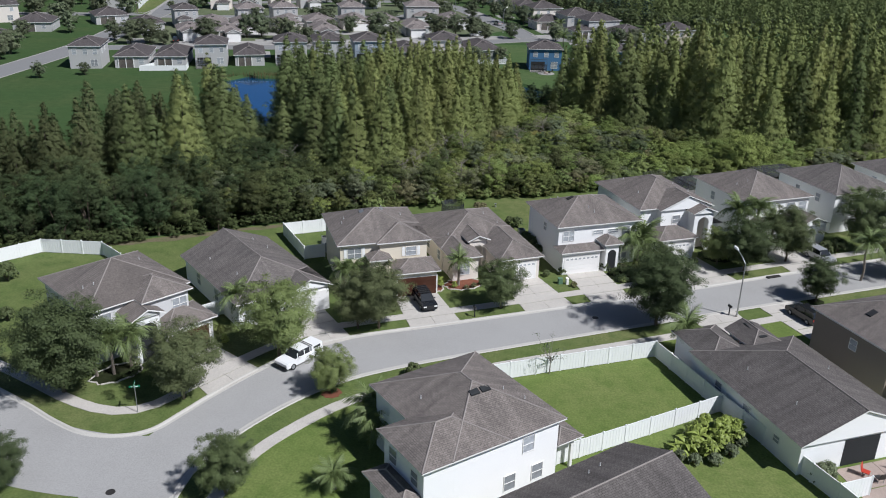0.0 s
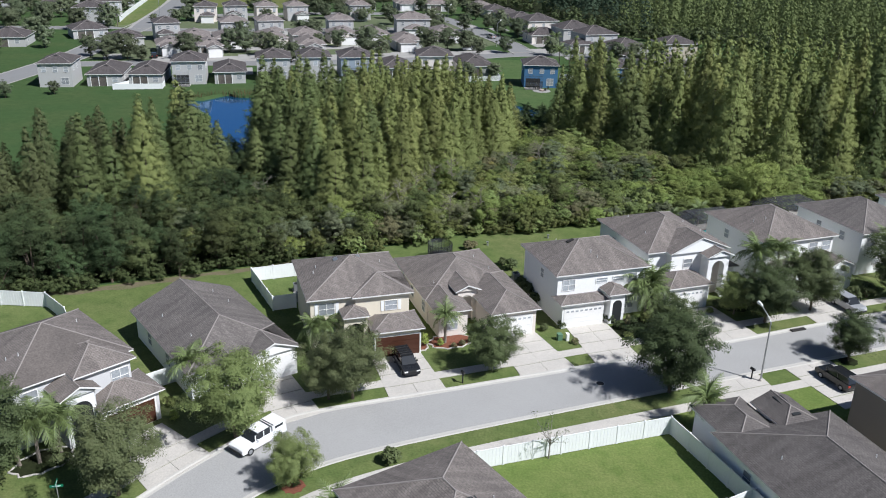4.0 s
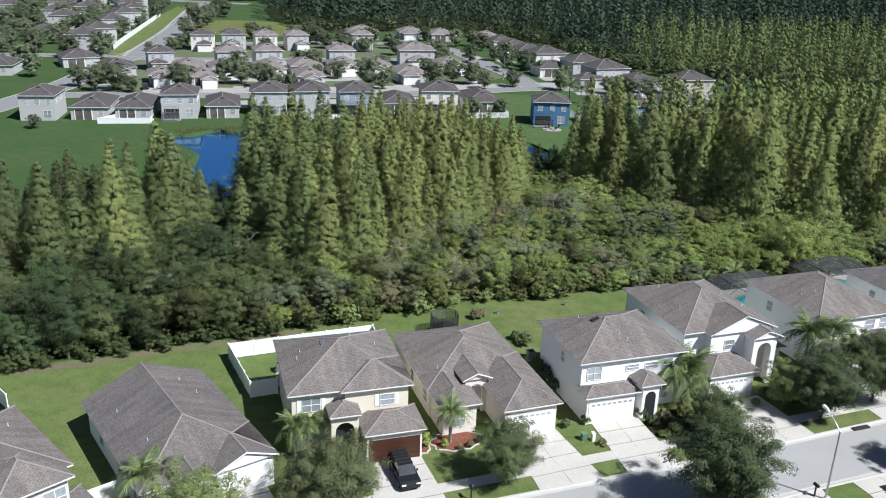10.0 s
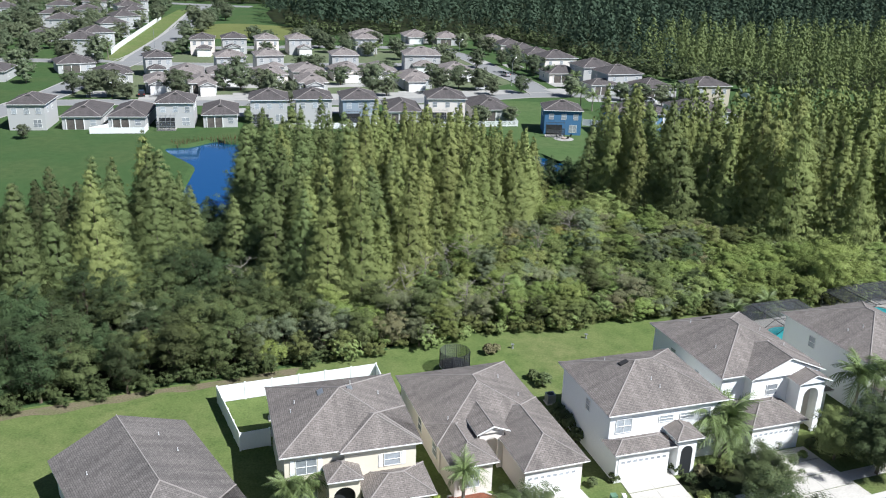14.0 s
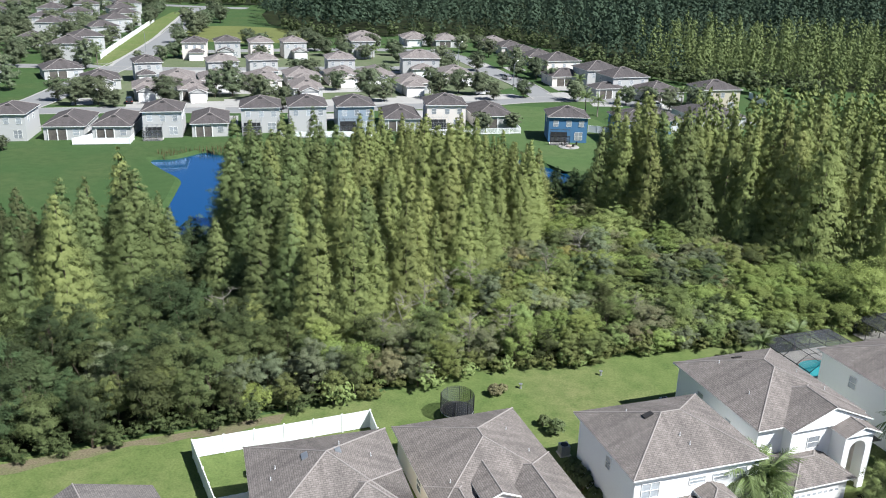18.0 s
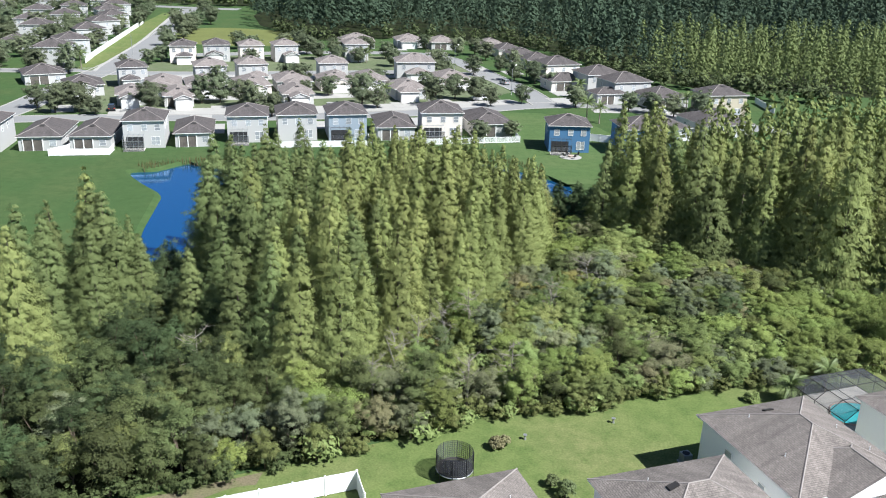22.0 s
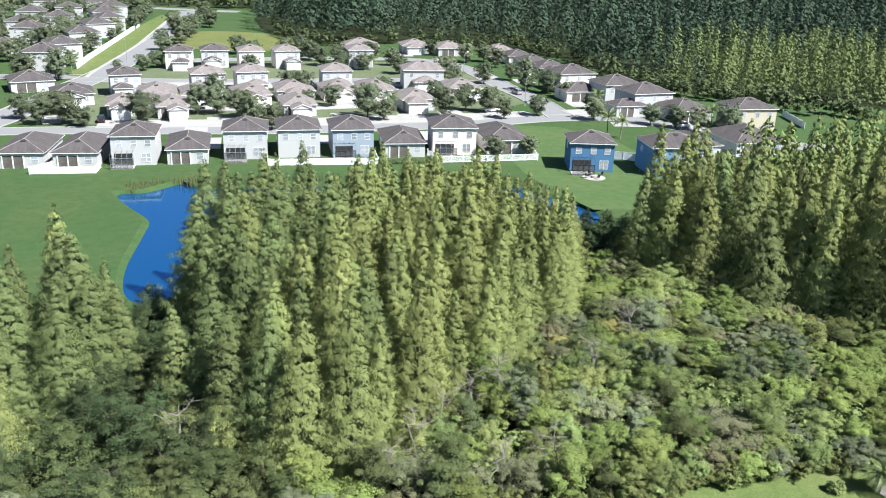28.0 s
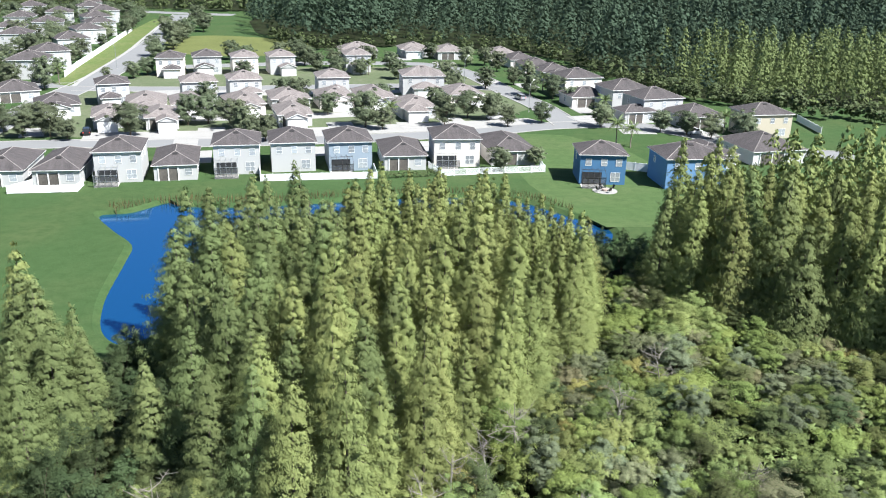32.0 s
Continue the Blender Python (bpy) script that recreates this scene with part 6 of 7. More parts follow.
manhole(17.8, 48.6), manhole(-18.8, 13.4)
S = Shape().box(-0.9, -0.25, 0.03, 0.9, 0.2, 0.16)
o = tagged(new("storm_drain", S.mesh("storm_drain", M_BRONZE)), "dark storm drain inlet in the kerb", "storm drain")
o.matrix_basis = pose(39.4, 63.3, 0, 0, 0, 27)
S = Shape()
for i in range(2):
    S.box(-1.6, i * 0.22, 0.034, 1.6, i * 0.22 + 0.1, 0.038)
o = tagged(new("road_line", S.mesh("road_line", M_YELLOW)), "double yellow centre line on asphalt", "road marking", kind="structure")
o.matrix_basis = pose(-30.6, 17.2, 0, 0, 0, -24)


def trampoline(x, y):
    root = tagged(new("trampoline"), "round black trampoline with a safety net", "trampoline")
    root.matrix_basis = pose(x, y, 0)
    n, R = 24, 1.5
    ring = [(R * math.cos(i * 6.2832 / n), R * math.sin(i * 6.2832 / n), 0.85) for i in range(n + 1)]
    child("frame", Shape().tube(ring, [0.05] * (n + 1), 6).mesh("frame", M_METAL), root)
    child("mat", Shape().prism([(p[0] * 0.8, p[1] * 0.8) for p in ring[:-1]], 0.83, 0.86).mesh("mat", M_BLACK), root)
    S = Shape()
    for i in range(n):
        a, b = ring[i], ring[i + 1]
        S.add([(a[0] * 0.8, a[1] * 0.8, 0.868), (b[0] * 0.8, b[1] * 0.8, 0.868), (b[0], b[1], 0.9), (a[0], a[1], 0.9)], [(0, 1, 2, 3)])
    child("pad", S.mesh("pad", M_BRONZE), root, "dark edge pad")
    for i in range(8):
        a = i * 6.2832 / 8
        c, s = math.cos(a), math.sin(a)
        child("pole", Shape().tube([(R * 1.02 * c, R * 1.02 * s, 0), (R * 1.02 * c, R * 1.02 * s, 2.5)], (0.03, 0.03), 6).mesh("pole", M_BLACK), root)
    S = Shape()
    for i in range(48):
        a = i * 6.2832 / 48
        S.tube([(R * math.cos(a), R * math.sin(a), 0.9), (R * math.cos(a), R * math.sin(a), 2.5)], (0.012, 0.012), 3)
    for z in np.linspace(1.0, 2.5, 9):
        S.tube([(R * math.cos(i * 6.2832 / 24), R * math.sin(i * 6.2832 / 24), z) for i in range(25)], [0.012] * 25, 3)
    child("net", S.mesh("net", M_BLACK), root)
    S = Shape()
    for i in range(n):
        a, b = ring[i], ring[i + 1]
        S.add([(a[0] * 0.99, a[1] * 0.99, 0.9), (b[0] * 0.99, b[1] * 0.99, 0.9), (b[0] * 0.99, b[1] * 0.99, 2.48), (a[0] * 0.99, a[1] * 0.99, 2.48)], [(0, 1, 2, 3)])
    child("netting", S.mesh("netting", M_SCREEN), root)


trampoline(-0.9, 75.6)


# ---- vehicles ----
def car(x, y, turn, paint, label, kind="suv", category="car"):
    """A vehicle 4.8 m long, its nose along its own +x."""
    root = tagged(new("car" if kind != "pickup" else "pickup_truck"), label, category)
    root.matrix_basis = pose(x, y, 0.05, 0, 0, turn) @ Matrix.Scale(0.88, 4)
    L, W = (5.3, 1.9) if kind == "pickup" else (4.7, 1.85)
    lo = [(-L / 2, 0.45), (-L / 2 + 0.1, 0.32), (L / 2 - 0.15, 0.32), (L / 2, 0.5), (L / 2 - 0.03, 0.85), (L / 2 - 0.25, 0.98), (0.9, 1.06), (-L / 2 + 0.02, 1.08)]
    child("body", Shape().side_prism(lo, -W / 2, W / 2).mesh("body", paint), root)
    if kind == "pickup":
        cab = [(1.3, 1.05), (0.7, 1.68), (-0.75, 1.72), (-0.95, 1.05)]
        child("canopy", Shape().box(-L / 2 + 0.05, -W / 2 + 0.06, 1.08, -1.02, W / 2 - 0.06, 1.66).mesh("canopy", paint), root, "white bed canopy")
    else:
        cab = [(1.25, 1.03), (0.55, 1.68), (-1.9, 1.7), (-2.25, 1.08)]
    k = W / 2 - 0.12
    n = len(cab)
    v = [(a, s * (k - (b - 1.05) * 0.16), b) for s in (-1, 1) for a, b in cab]
    child("cabin", Shape().add(v, [tuple(range(n)), tuple(range(2 * n - 1, n - 1, -1))] + [((i + 1) % n, i, n + i, n + (i + 1) % n) for i in range(n)]).mesh("cabin", M_CARGLASS), root, "dark glazed cabin")
    top = [(p[0], p[1]) for p in cab[1:3]]
    child("roof", Shape().box(top[1][0] + 0.02, -k + 0.1, top[0][1] - 0.02, top[0][0] - 0.05, k - 0.1, top[0][1] + 0.07).mesh("roof", paint), root)
    for a in (cab[0][0] - 0.35, (top[0][0] + top[1][0]) / 2, cab[3][0] + 0.12):
        for s in (-1, 1):
            child("pillar", Shape().box(a - 0.05, s * (k - 0.02) - 0.04, 1.05, a + 0.05, s * (k - 0.02) + 0.02, 1.6).mesh("pillar", paint), root)
    for a in (-L / 2 + 0.9, L / 2 - 0.95):
        for s in (-1, 1):
            w = child("wheel", Shape().tube([(a, s * (W / 2 - 0.2), 0.31), (a, s * (W / 2 + 0.02), 0.31)], (0.36, 0.36), 16).mesh("wheel", M_TYRE), root)
            child("rim", Shape().tube([(a, s * (W / 2 + 0.02), 0.31), (a, s * (W / 2 + 0.035), 0.31)], (0.22, 0.2), 12).mesh("rim", M_METAL), w)
    for s in (-1, 1):
        child("headlight", Shape().box(L / 2 - 0.14, s * 0.68 - 0.2, 0.66, L / 2 - 0.005, s * 0.68 + 0.2, 0.82).mesh("headlight", M_TRIM), root)
        child("tail_light", Shape().box(-L / 2 - 0.02, s * 0.72 - 0.14, 0.75, -L / 2 + 0.08, s * 0.72 + 0.14, 0.98).mesh("tail_light", M_RED), root)
        child("mirror", Shape().box(0.75, s * (W / 2 + 0.08) - 0.1, 1.05, 0.88, s * (W / 2 + 0.08) + 0.1, 1.2).mesh("mirror", paint), root)
    child("bumper", Shape().box(L / 2 - 0.1, -W / 2 + 0.1, 0.35, L / 2 + 0.05, W / 2 - 0.1, 0.55).mesh("bumper", M_BLACK), root)
    if kind == "pickup":
        S = Shape()
        S.box(-1.2, -0.85, 1.66, -1.12, 0.85, 1.72)
        child("roof_rack", S.mesh("roof_rack", M_BLACK), root, "black cross bar on the canopy")
        for s in (-1, 1):
            child("side_window", Shape().box(-2.3, s * (W / 2 - 0.06) - 0.01, 1.25, -1.3, s * (W / 2 - 0.06) + 0.01, 1.5).mesh("side_window", M_CARGLASS), root)
    if kind == "rack":
        S = Shape()
        for i in range(5):
            S.box(-1.7 + i * 0.5, -0.7, 1.76, -1.62 + i * 0.5, 0.7, 1.82)
        child("roof_rack", S.mesh("roof_rack", M_BLACK), root)


car(-10.6, 34.4, 239, M_CARWHITE, "white pickup truck with a bed canopy parked at the kerb", "pickup", "truck")
car(-0.7, 48.6, 297, M_CARBLACK, "black off-road car with a roof rack on a driveway", "rack")
car(40.2, 52.4, 118, M_CARBLACK, "black car parked on a driveway")
car(46.4, 70.0, 297, M_CARSILV, "silver car parked on a driveway")
car(64, 80, 297, M_CARWHITE, "white car parked on a driveway")


# ---- palms ----
def frond_mesh(name, length, mat, seed, sag=0.9, width=0.55):
    r = np.random.default_rng(seed)
    q = []
    n = 34
    for i in range(n):
        f = (i + 0.5) / n
        p = np.array([length * f * (1 - 0.12 * f), 0, length * (0.42 * f - sag * f * f)])
        d = np.array([1, 0, 0.42 - 2 * sag * f])
        d /= np.linalg.norm(d)
        w = width * math.sin(math.pi * min(1, 0.12 + 0.9 * f)) * r.uniform(0.85, 1.15)
        for s in (-1, 1):
            tip = p + d * 0.3 + np.array([0, s * w * r.uniform(0.75, 1.0), -w * r.uniform(0.25, 0.9)])
            q.append([p - d * 0.035, p + d * 0.035, tip + d * 0.015, tip - d * 0.015])
    for i in range(6):
        f, g = i / 6, (i + 1) / 6
        a = np.array([length * f * (1 - 0.12 * f), 0, length * (0.42 * f - sag * f * f)])
        b = np.array([length * g * (1 - 0.12 * g), 0, length * (0.42 * g - sag * g * g)])
        o = np.array([0, 0.03 * (1.1 - f), 0])
        q.append([a - o, b - o, b + o, a + o])
    return quads_mesh(name, np.array(q), mat)


FROND = [frond_mesh("frond", 2.7, M_PALM, 1, 0.75, 0.62), frond_mesh("frond", 2.5, M_PALM, 2, 1.0, 0.62), frond_mesh("frond", 2.3, M_PALM, 3, 0.55, 0.58)]
SFROND = [frond_mesh("frond", 1.5, M_SILVER, 4, 0.55, 0.5)]


def palm(x, y, h, n=16, scale=1.0, silver=False, seed=0):
    r = np.random.default_rng(seed)
    root = tagged(new("palm_tree"), "silver-blue fan palm in a garden bed" if silver else "queen palm with drooping green fronds", "palm", "palms in the front gardens")
    root.matrix_basis = pose(x, y, 0, 0, 0, r.uniform(0, 360))
    S = Shape()
    k = max(3, int(h / 0.5))
    S.tube([(0.12 * math.sin(i * 0.7), 0, h * i / k) for i in range(k + 1)], [0.15 - 0.05 * i / k + 0.012 * (i % 2) for i in range(k + 1)], 8)
    child("trunk", S.mesh("trunk", M_PALEBARK), root)
    tip = (0.12 * math.sin(k * 0.7), 0, h)
    for i in range(n):
        o = child("frond", (SFROND if silver else FROND)[i % (1 if silver else 3)], root)
        tilt = -66 + 92 * (i / n) + r.uniform(-9, 9)
        o.matrix_basis = Matrix.Translation(tip) @ pose(0, 0, 0, 0, 0, i * 137.5) @ pose(0, 0, 0, 0, tilt, 0) @ Matrix.Scale(scale * r.uniform(0.85, 1.1), 4)


for i, (x, y, h, s) in enumerate(((-10.2, 50.0, 2.9, 0.85), (-9.2, 51.0, 3.0, 0.85), (2.4, 54.2, 3.2, 0.8), (22.2, 65.0, 3.8, 1.15), (24.0, 65.6, 3.4, 1.25), (23.4, 64.8, 2.6, 1.2), (36.2, 72.0, 5.4, 1.25),
                                  (38.8, 72.6, 5.6, 1.2), (40.6, 71.4, 4.4, 1.1), (-19.0, 41.0, 3.2, 0.95), (-18.0, 42.0, 2.9, 0.9), (26.2, 42.2, 3.0, 1.1), (53.4, 79.5, 5.0, 1.1), (49.7, 64.2, 5.0, 1.1),
                                  (-26.6, 29.2, 3.9, 1.1), (-25.4, 30.4, 3.6, 1.1), (-27.9, 28.6, 3.4, 1.0), (-1.2, 23.4, 3.0, 1.2), (-0.2, 22.2, 2.6, 1.15), (-2.6, 16.4, 1.2, 0.8), (-34, 33.5, 3.0, 0.9), (29.5, 92.9, 1.9, 0.75), (33.7, 95.7, 2.2, 0.8))):
    palm(x, y, h, 20, s, seed=i)
palm(-21.8, 31.2, 0.8, 18, 1.2, True, 50)


# ---- shrubs and beds ----
def shrub_mesh(seed, h, w, mat, clumps=22, per=34, size=0.16):
    r = np.random.default_rng(seed)
    c = r.normal(0, 1, (clumps, 3))
    c /= np.linalg.norm(c, axis=1)[:, None]
    c[:, 2] = np.abs(c[:, 2])
    c = c * np.array([w * 0.32, w * 0.32, h * 0.55]) + np.array([0, 0, h * 0.2])
    return leaf_mesh("leaves", clump_leaves(c, r.uniform(0.12, 0.2, clumps) * w, per, size, r), mat)


SHRUB = [shrub_mesh(200, 1.0, 1.1, M_OAK), shrub_mesh(201, 0.9, 1.2, M_BROAD), shrub_mesh(202, 1.2, 1.0, M_BANANA), shrub_mesh(203, 0.8, 1.0, M_GREYLEAF), shrub_mesh(204, 0.9, 1.0, M_BROWNLEAF)]
STEM = Shape()
for k in range(5):
    STEM.tube([(0, 0, -0.03), (0.22 * math.cos(k * 1.26), 0.22 * math.sin(k * 1.26), 0.55)], (0.025, 0.012), 5)
STEM = STEM.mesh("stem", M_BARK)
SHRUB_LABEL = ("dark green clipped shrub", "green leafy garden shrub", "bright green garden shrub", "grey-green garden shrub", "reddish-brown garden shrub")


def shrub(x, y, kind, s=1.0):
    root = tagged(new("shrub"), SHRUB_LABEL[kind] + " in the garden", "shrub", "garden shrubs")
    root.matrix_basis = pose(x, y, 0, 0, 0, (x * 77 + y * 31) % 360) @ Matrix.Scale(s, 4)
    child("stem", STEM, root)
    child("leaves", SHRUB[kind], root)


for x, y, k, s in ((0.3, 53.5, 2, 1.4), (-7.2, 51.2, 2, 1.2), (-6.4, 50.6, 1, 1.2), (-8.2, 51.4, 1, 1.1), (12.4, 58.6, 0, 1.0), (14.2, 59.6, 0, 1.1), (19.4, 61.8, 0, 1.3), (18.8, 62.6, 0, 1.0), (15.6, 56.2, 4, 0.9),
                   (10.2, 66.4, 0, 2.4), (9.6, 68.0, 0, 2.2), (11.2, 64.8, 0, 1.8), (8.1, 74.4, 0, 1.8), (7.0, 75.6, 0, 1.3), (31.6, 67.6, 0, 1.2), (33.2, 69.2, 1, 1.5), (34.4, 69.8, 0, 1.8), (34.2, 67.6, 2, 1.7),
                   (35.6, 68.6, 1, 1.5), (21.4, 61.6, 4, 1.4), (20.4, 60.4, 0, 1.2), (22.4, 60.0, 0, 1.3), (23.4, 62.6, 1, 1.5), (24.8, 63.6, 0, 1.5), (21.2, 58.6, 1, 1.0), (23.0, 58.2, 0, 1.2), (-17.4, 39.2, 1, 1.1), (-18.8, 36.6, 2, 1.0),
                   (-12.0, 46.0, 2, 1.1), (-24.6, 29.4, 0, 1.2), (-23.4, 31.2, 0, 1.3), (-29.0, 28.4, 0, 1.4), (-35.4, 31, 0, 2.2), (-38, 38.4, 0, 2.4), (-42.4, 37.4, 0, 1.8), (-48.2, 46.4, 0, 2.6), (0.6, 33.4, 0, 1.7),
                   (34.7, 23.7, 3, 2.1), (33.9, 23.3, 0, 1.4), (4.2, 54.0, 4, 0.8), (3.4, 53.4, 4, 0.7), (2.0, 53.6, 2, 0.8), (5.0, 54.8, 0, 0.8), (2.2, 80.2, 4, 1.6), (2.9, 81.0, 4, 1.2), (29.0, 42.2, 0, 1.3), (27.6, 41.2, 4, 1.1), (30.2, 41.8, 0, 1.0),
                   (30.6, 66.0, 1, 0.9), (47.8, 72.6, 0, 2.0), (49.6, 73.4, 0, 2.2), (45.0, 74.0, 1, 1.7), (37.4, 70.2, 1, 1.5), (39.4, 69.6, 0, 1.3), (54.6, 77.6, 0, 2.2), (-6.0, 29.5, 0, 0.7), (29.4, 34.6, 3, 1.3), (-20.2, 38.6, 1, 1.2), (26, 92.4, 1, 1.4), (18.0, 78.6, 0, 1.4)):
    shrub(x, y, k, s)


def bed(x, y, rx, ry, turn, mat, label, edge=True):
    root = tagged(new("garden_bed"), label, "garden bed")
    root.matrix_basis = pose(x, y, 0, 0, 0, turn)
    n = 26
    o = [(rx * math.cos(i * 6.2832 / n) * (1 + 0.1 * math.sin(i * 1.7)), ry * math.sin(i * 6.2832 / n) * (1 + 0.1 * math.cos(i * 2.1))) for i in range(n)]
    child("mulch", Shape().prism(o, 0.0, 0.035).mesh("mulch", mat), root)
    if edge:
        ring = [(a, b, 0.04) for a, b in o + o[:1]]
        child("edging", Shape().tube(ring, [0.09] * len(ring), 6).mesh("edging", M_CONC), root, "curved concrete edging")


bed(2.9, 54.6, 2.3, 1.5, 26, M_MULCH, "red mulch bed with curved concrete edging")
bed(-0.1, 53.3, 0.8, 1.3, 24, M_MULCH, "red mulch bed with curved concrete edging")
bed(-26.4, 29.4, 2.4, 1.5, 53, M_LITTER, "dark mulch bed with curved concrete edging")
bed(-8.3, 50.6, 3.0, 1.4, 24, M_LITTER, "brown mulch bed under palms", False)
bed(22.4, 61.0, 3.2, 2.4, 30, M_LITTER, "dark mulch bed with shrubs", False)
bed(34.2, 68.8, 2.4, 1.8, 30, M_LITTER, "dark mulch bed with shrubs", False)
bed(28.6, 41.6, 2.0, 1.2, 25, M_MULCH, "red mulch bed beside a driveway", False)
bed(-6.2, 29.4, 0.9, 0.9, 0, M_MULCH, "ring of mulch round a street tree", False)
bed(42.7, 57.0, 0.9, 0.9, 0, M_LITTER, "ring of mulch round a street tree", False)

# lush mound of bright shrubs and bananas in the walled garden
for x, y, s in ((25.6, 27.6, 2.0), (26.8, 26.4, 1.9), (24.8, 25.6, 1.6), (25.0, 27.0, 1.7), (27.8, 28.2, 2.1), (28.8, 28.6, 1.7), (27.2, 27.4, 2.2), (26.2, 28.8, 1.7), (28.4, 27.4, 1.8), (26.0, 25.2, 1.6)):
    shrub(x, y, 2, s)
for x, y, s in ((23.6, 24.4, 1.3), (26.4, 24.2, 1.4), (27.8, 25.6, 1.5), (24.8, 24.0, 1.3), (28.9, 27.0, 1.4)):
    shrub(x, y, 3, s)
BANANA_LEAF = Shape()
for j in range(6):
    f, g = j / 6, (j + 1) / 6
    wa, wb = 0.26 * math.sin(math.pi * (0.08 + 0.9 * f)), 0.26 * math.sin(math.pi * min(1, 0.08 + 0.9 * g))
    za, zb = 0.95 * f - 1.1 * f * f, 0.95 * g - 1.1 * g * g
    BANANA_LEAF.add([(1.6 * f, -wa, za + 0.3 * wa), (1.6 * f, 0, za), (1.6 * g, 0, zb), (1.6 * g, -wb, zb + 0.3 * wb), (1.6 * g, wb, zb + 0.3 * wb), (1.6 * f, wa, za + 0.3 * wa)], [(0, 1, 2, 3), (1, 5, 4, 2)])
BANANA_LEAF = BANANA_LEAF.mesh("leaf", M_BANANA)
for k, (x, y, h) in enumerate(((24.2, 25.4, 1.2), (25.4, 26.4, 1.5), (23.6, 25.0, 0.8), (25.9, 25.6, 1.1), (26.6, 27.6, 1.6), (24.6, 26.2, 1.0))):
    root = tagged(new("banana_plant"), "banana plant with broad yellow-green leaves", "plant", "bananas in the walled garden")
    root.matrix_basis = pose(x, y, 0, 0, 0, k * 50) @ Matrix.Scale(0.72, 4)
    child("stem", Shape().tube([(0, 0, 0), (0.03, 0, h)], (0.13, 0.08), 8).mesh("stem", M_BANANA), root)
    for i in range(9):
        o = child("leaf", BANANA_LEAF, root)
        o.matrix_basis = pose(0, 0, h - 0.05, 0, -25 + 7 * i, i * 137)

# small bare tree, bins, boxes, ornaments
root = tagged(new("sapling"), "thin sparse sapling with few leaves", "tree")
root.matrix_basis = pose(13.1, 36.0, 0) @ Matrix.Scale(1.35, 4)
S = Shape().tube([(0, 0, 0), (0.03, 0, 1.4)], (0.05, 0.03), 6)
r = np.random.default_rng(5)
tips = []
for i in range(16):
    a, l = r.uniform(0, 6.28), r.uniform(0.6, 1.2)
    tip = (l * math.cos(a), l * math.sin(a), 1.3 + r.uniform(0.4, 1.6))
    tips.append(tip)
    S.tube([(0.02, 0, 0.9 + 0.03 * i), tip], (0.02, 0.006), 4)
child("trunk", S.mesh("trunk", M_DEAD), root)
child("crown", leaf_mesh("crown", clump_leaves(np.array(tips), np.full(16, 0.28), 12, 0.12, r), M_GREYLEAF), root)


def wheelie_bin(x, y, turn, mat, label):
    root = tagged(new("bin"), label, "bin")
    root.matrix_basis = pose(x, y, 0.06, 0, 0, turn)
    child("body", Shape().add([(-0.24, -0.28, 0.05), (0.24, -0.28, 0.05), (0.24, 0.28, 0.05), (-0.24, 0.28, 0.05), (-0.3, -0.36, 1.0), (0.3, -0.36, 1.0), (0.3, 0.36, 1.0), (-0.3, 0.36, 1.0)],
                              [(3, 2, 1, 0), (4, 5, 6, 7), (0, 1, 5, 4), (1, 2, 6, 5), (2, 3, 7, 6), (3, 0, 4, 7)]).mesh("body", mat), root)
    child("lid", Shape().box(-0.32, -0.4, 1.0, 0.32, 0.38, 1.08).mesh("lid", mat), root)
    for s in (-1, 1):
        child("wheel", Shape().tube([(s * 0.26, 0.3, 0.1), (s * 0.32, 0.3, 0.1)], (0.12, 0.12), 10).mesh("wheel", M_TYRE), root)


M_BIN = material("blue_plastic", (0.03, 0.16, 0.5), 0.5, 0.05, 2.0, 9.0)
wheelie_bin(-3.9, 50.4, 24, M_BIN, "blue wheeled bin beside a garage door")
wheelie_bin(28.6, 45.0, 25, M_RED, "dark red wheeled bin beside a driveway")


def small_box(name, x, y, w, d, h, mat, label, category, turn=26):
    S = Shape().box(-w / 2, -d / 2, 0, w / 2, d / 2, h * 0.85)
    S.add([(-w / 2 - .02, -d / 2 - .02, h * .85), (w / 2 + .02, -d / 2 - .02, h * .85), (w / 2 + .02, d / 2 + .02, h * .9), (-w / 2 - .02, d / 2 + .02, h), (0, 0, h * .85)], [(0, 1, 2, 3)])
    o = tagged(new(name, S.mesh(name, mat)), label, category)
    o.matrix_basis = pose(x, y, 0, 0, 0, turn)


small_box("utility_box", 14.0, 56.8, 0.5, 0.4, 0.8, M_GREENBOX, "pale green utility box on a lawn", "utility box")
small_box("utility_box", 14.8, 56.8, 0.3, 0.3, 0.9, M_TRIM, "white utility pedestal on a lawn", "utility box")
for x, y in ((-15.9, 63.9), (-14.9, 61.6), (8.8, 71.4), (18.2, 80.8)):
    root = tagged(new("air_conditioner"), "grey air conditioning unit beside a house wall", "air conditioner")
    root.matrix_basis = pose(x, y, 0, 0, 0, 24)
    child("casing", Shape().box(-0.4, -0.4, 0.08, 0.4, 0.4, 0.95).mesh("casing", M_METAL), root)
    child("fan_grille", Shape().tube([(0, 0, 0.95), (0, 0, 0.98)], (0.33, 0.33), 14).mesh("fan_grille", M_BLACK), root)
    child("pad", Shape().box(-0.5, -0.5, 0, 0.5, 0.5, 0.08).mesh("pad", M_CONC), root)
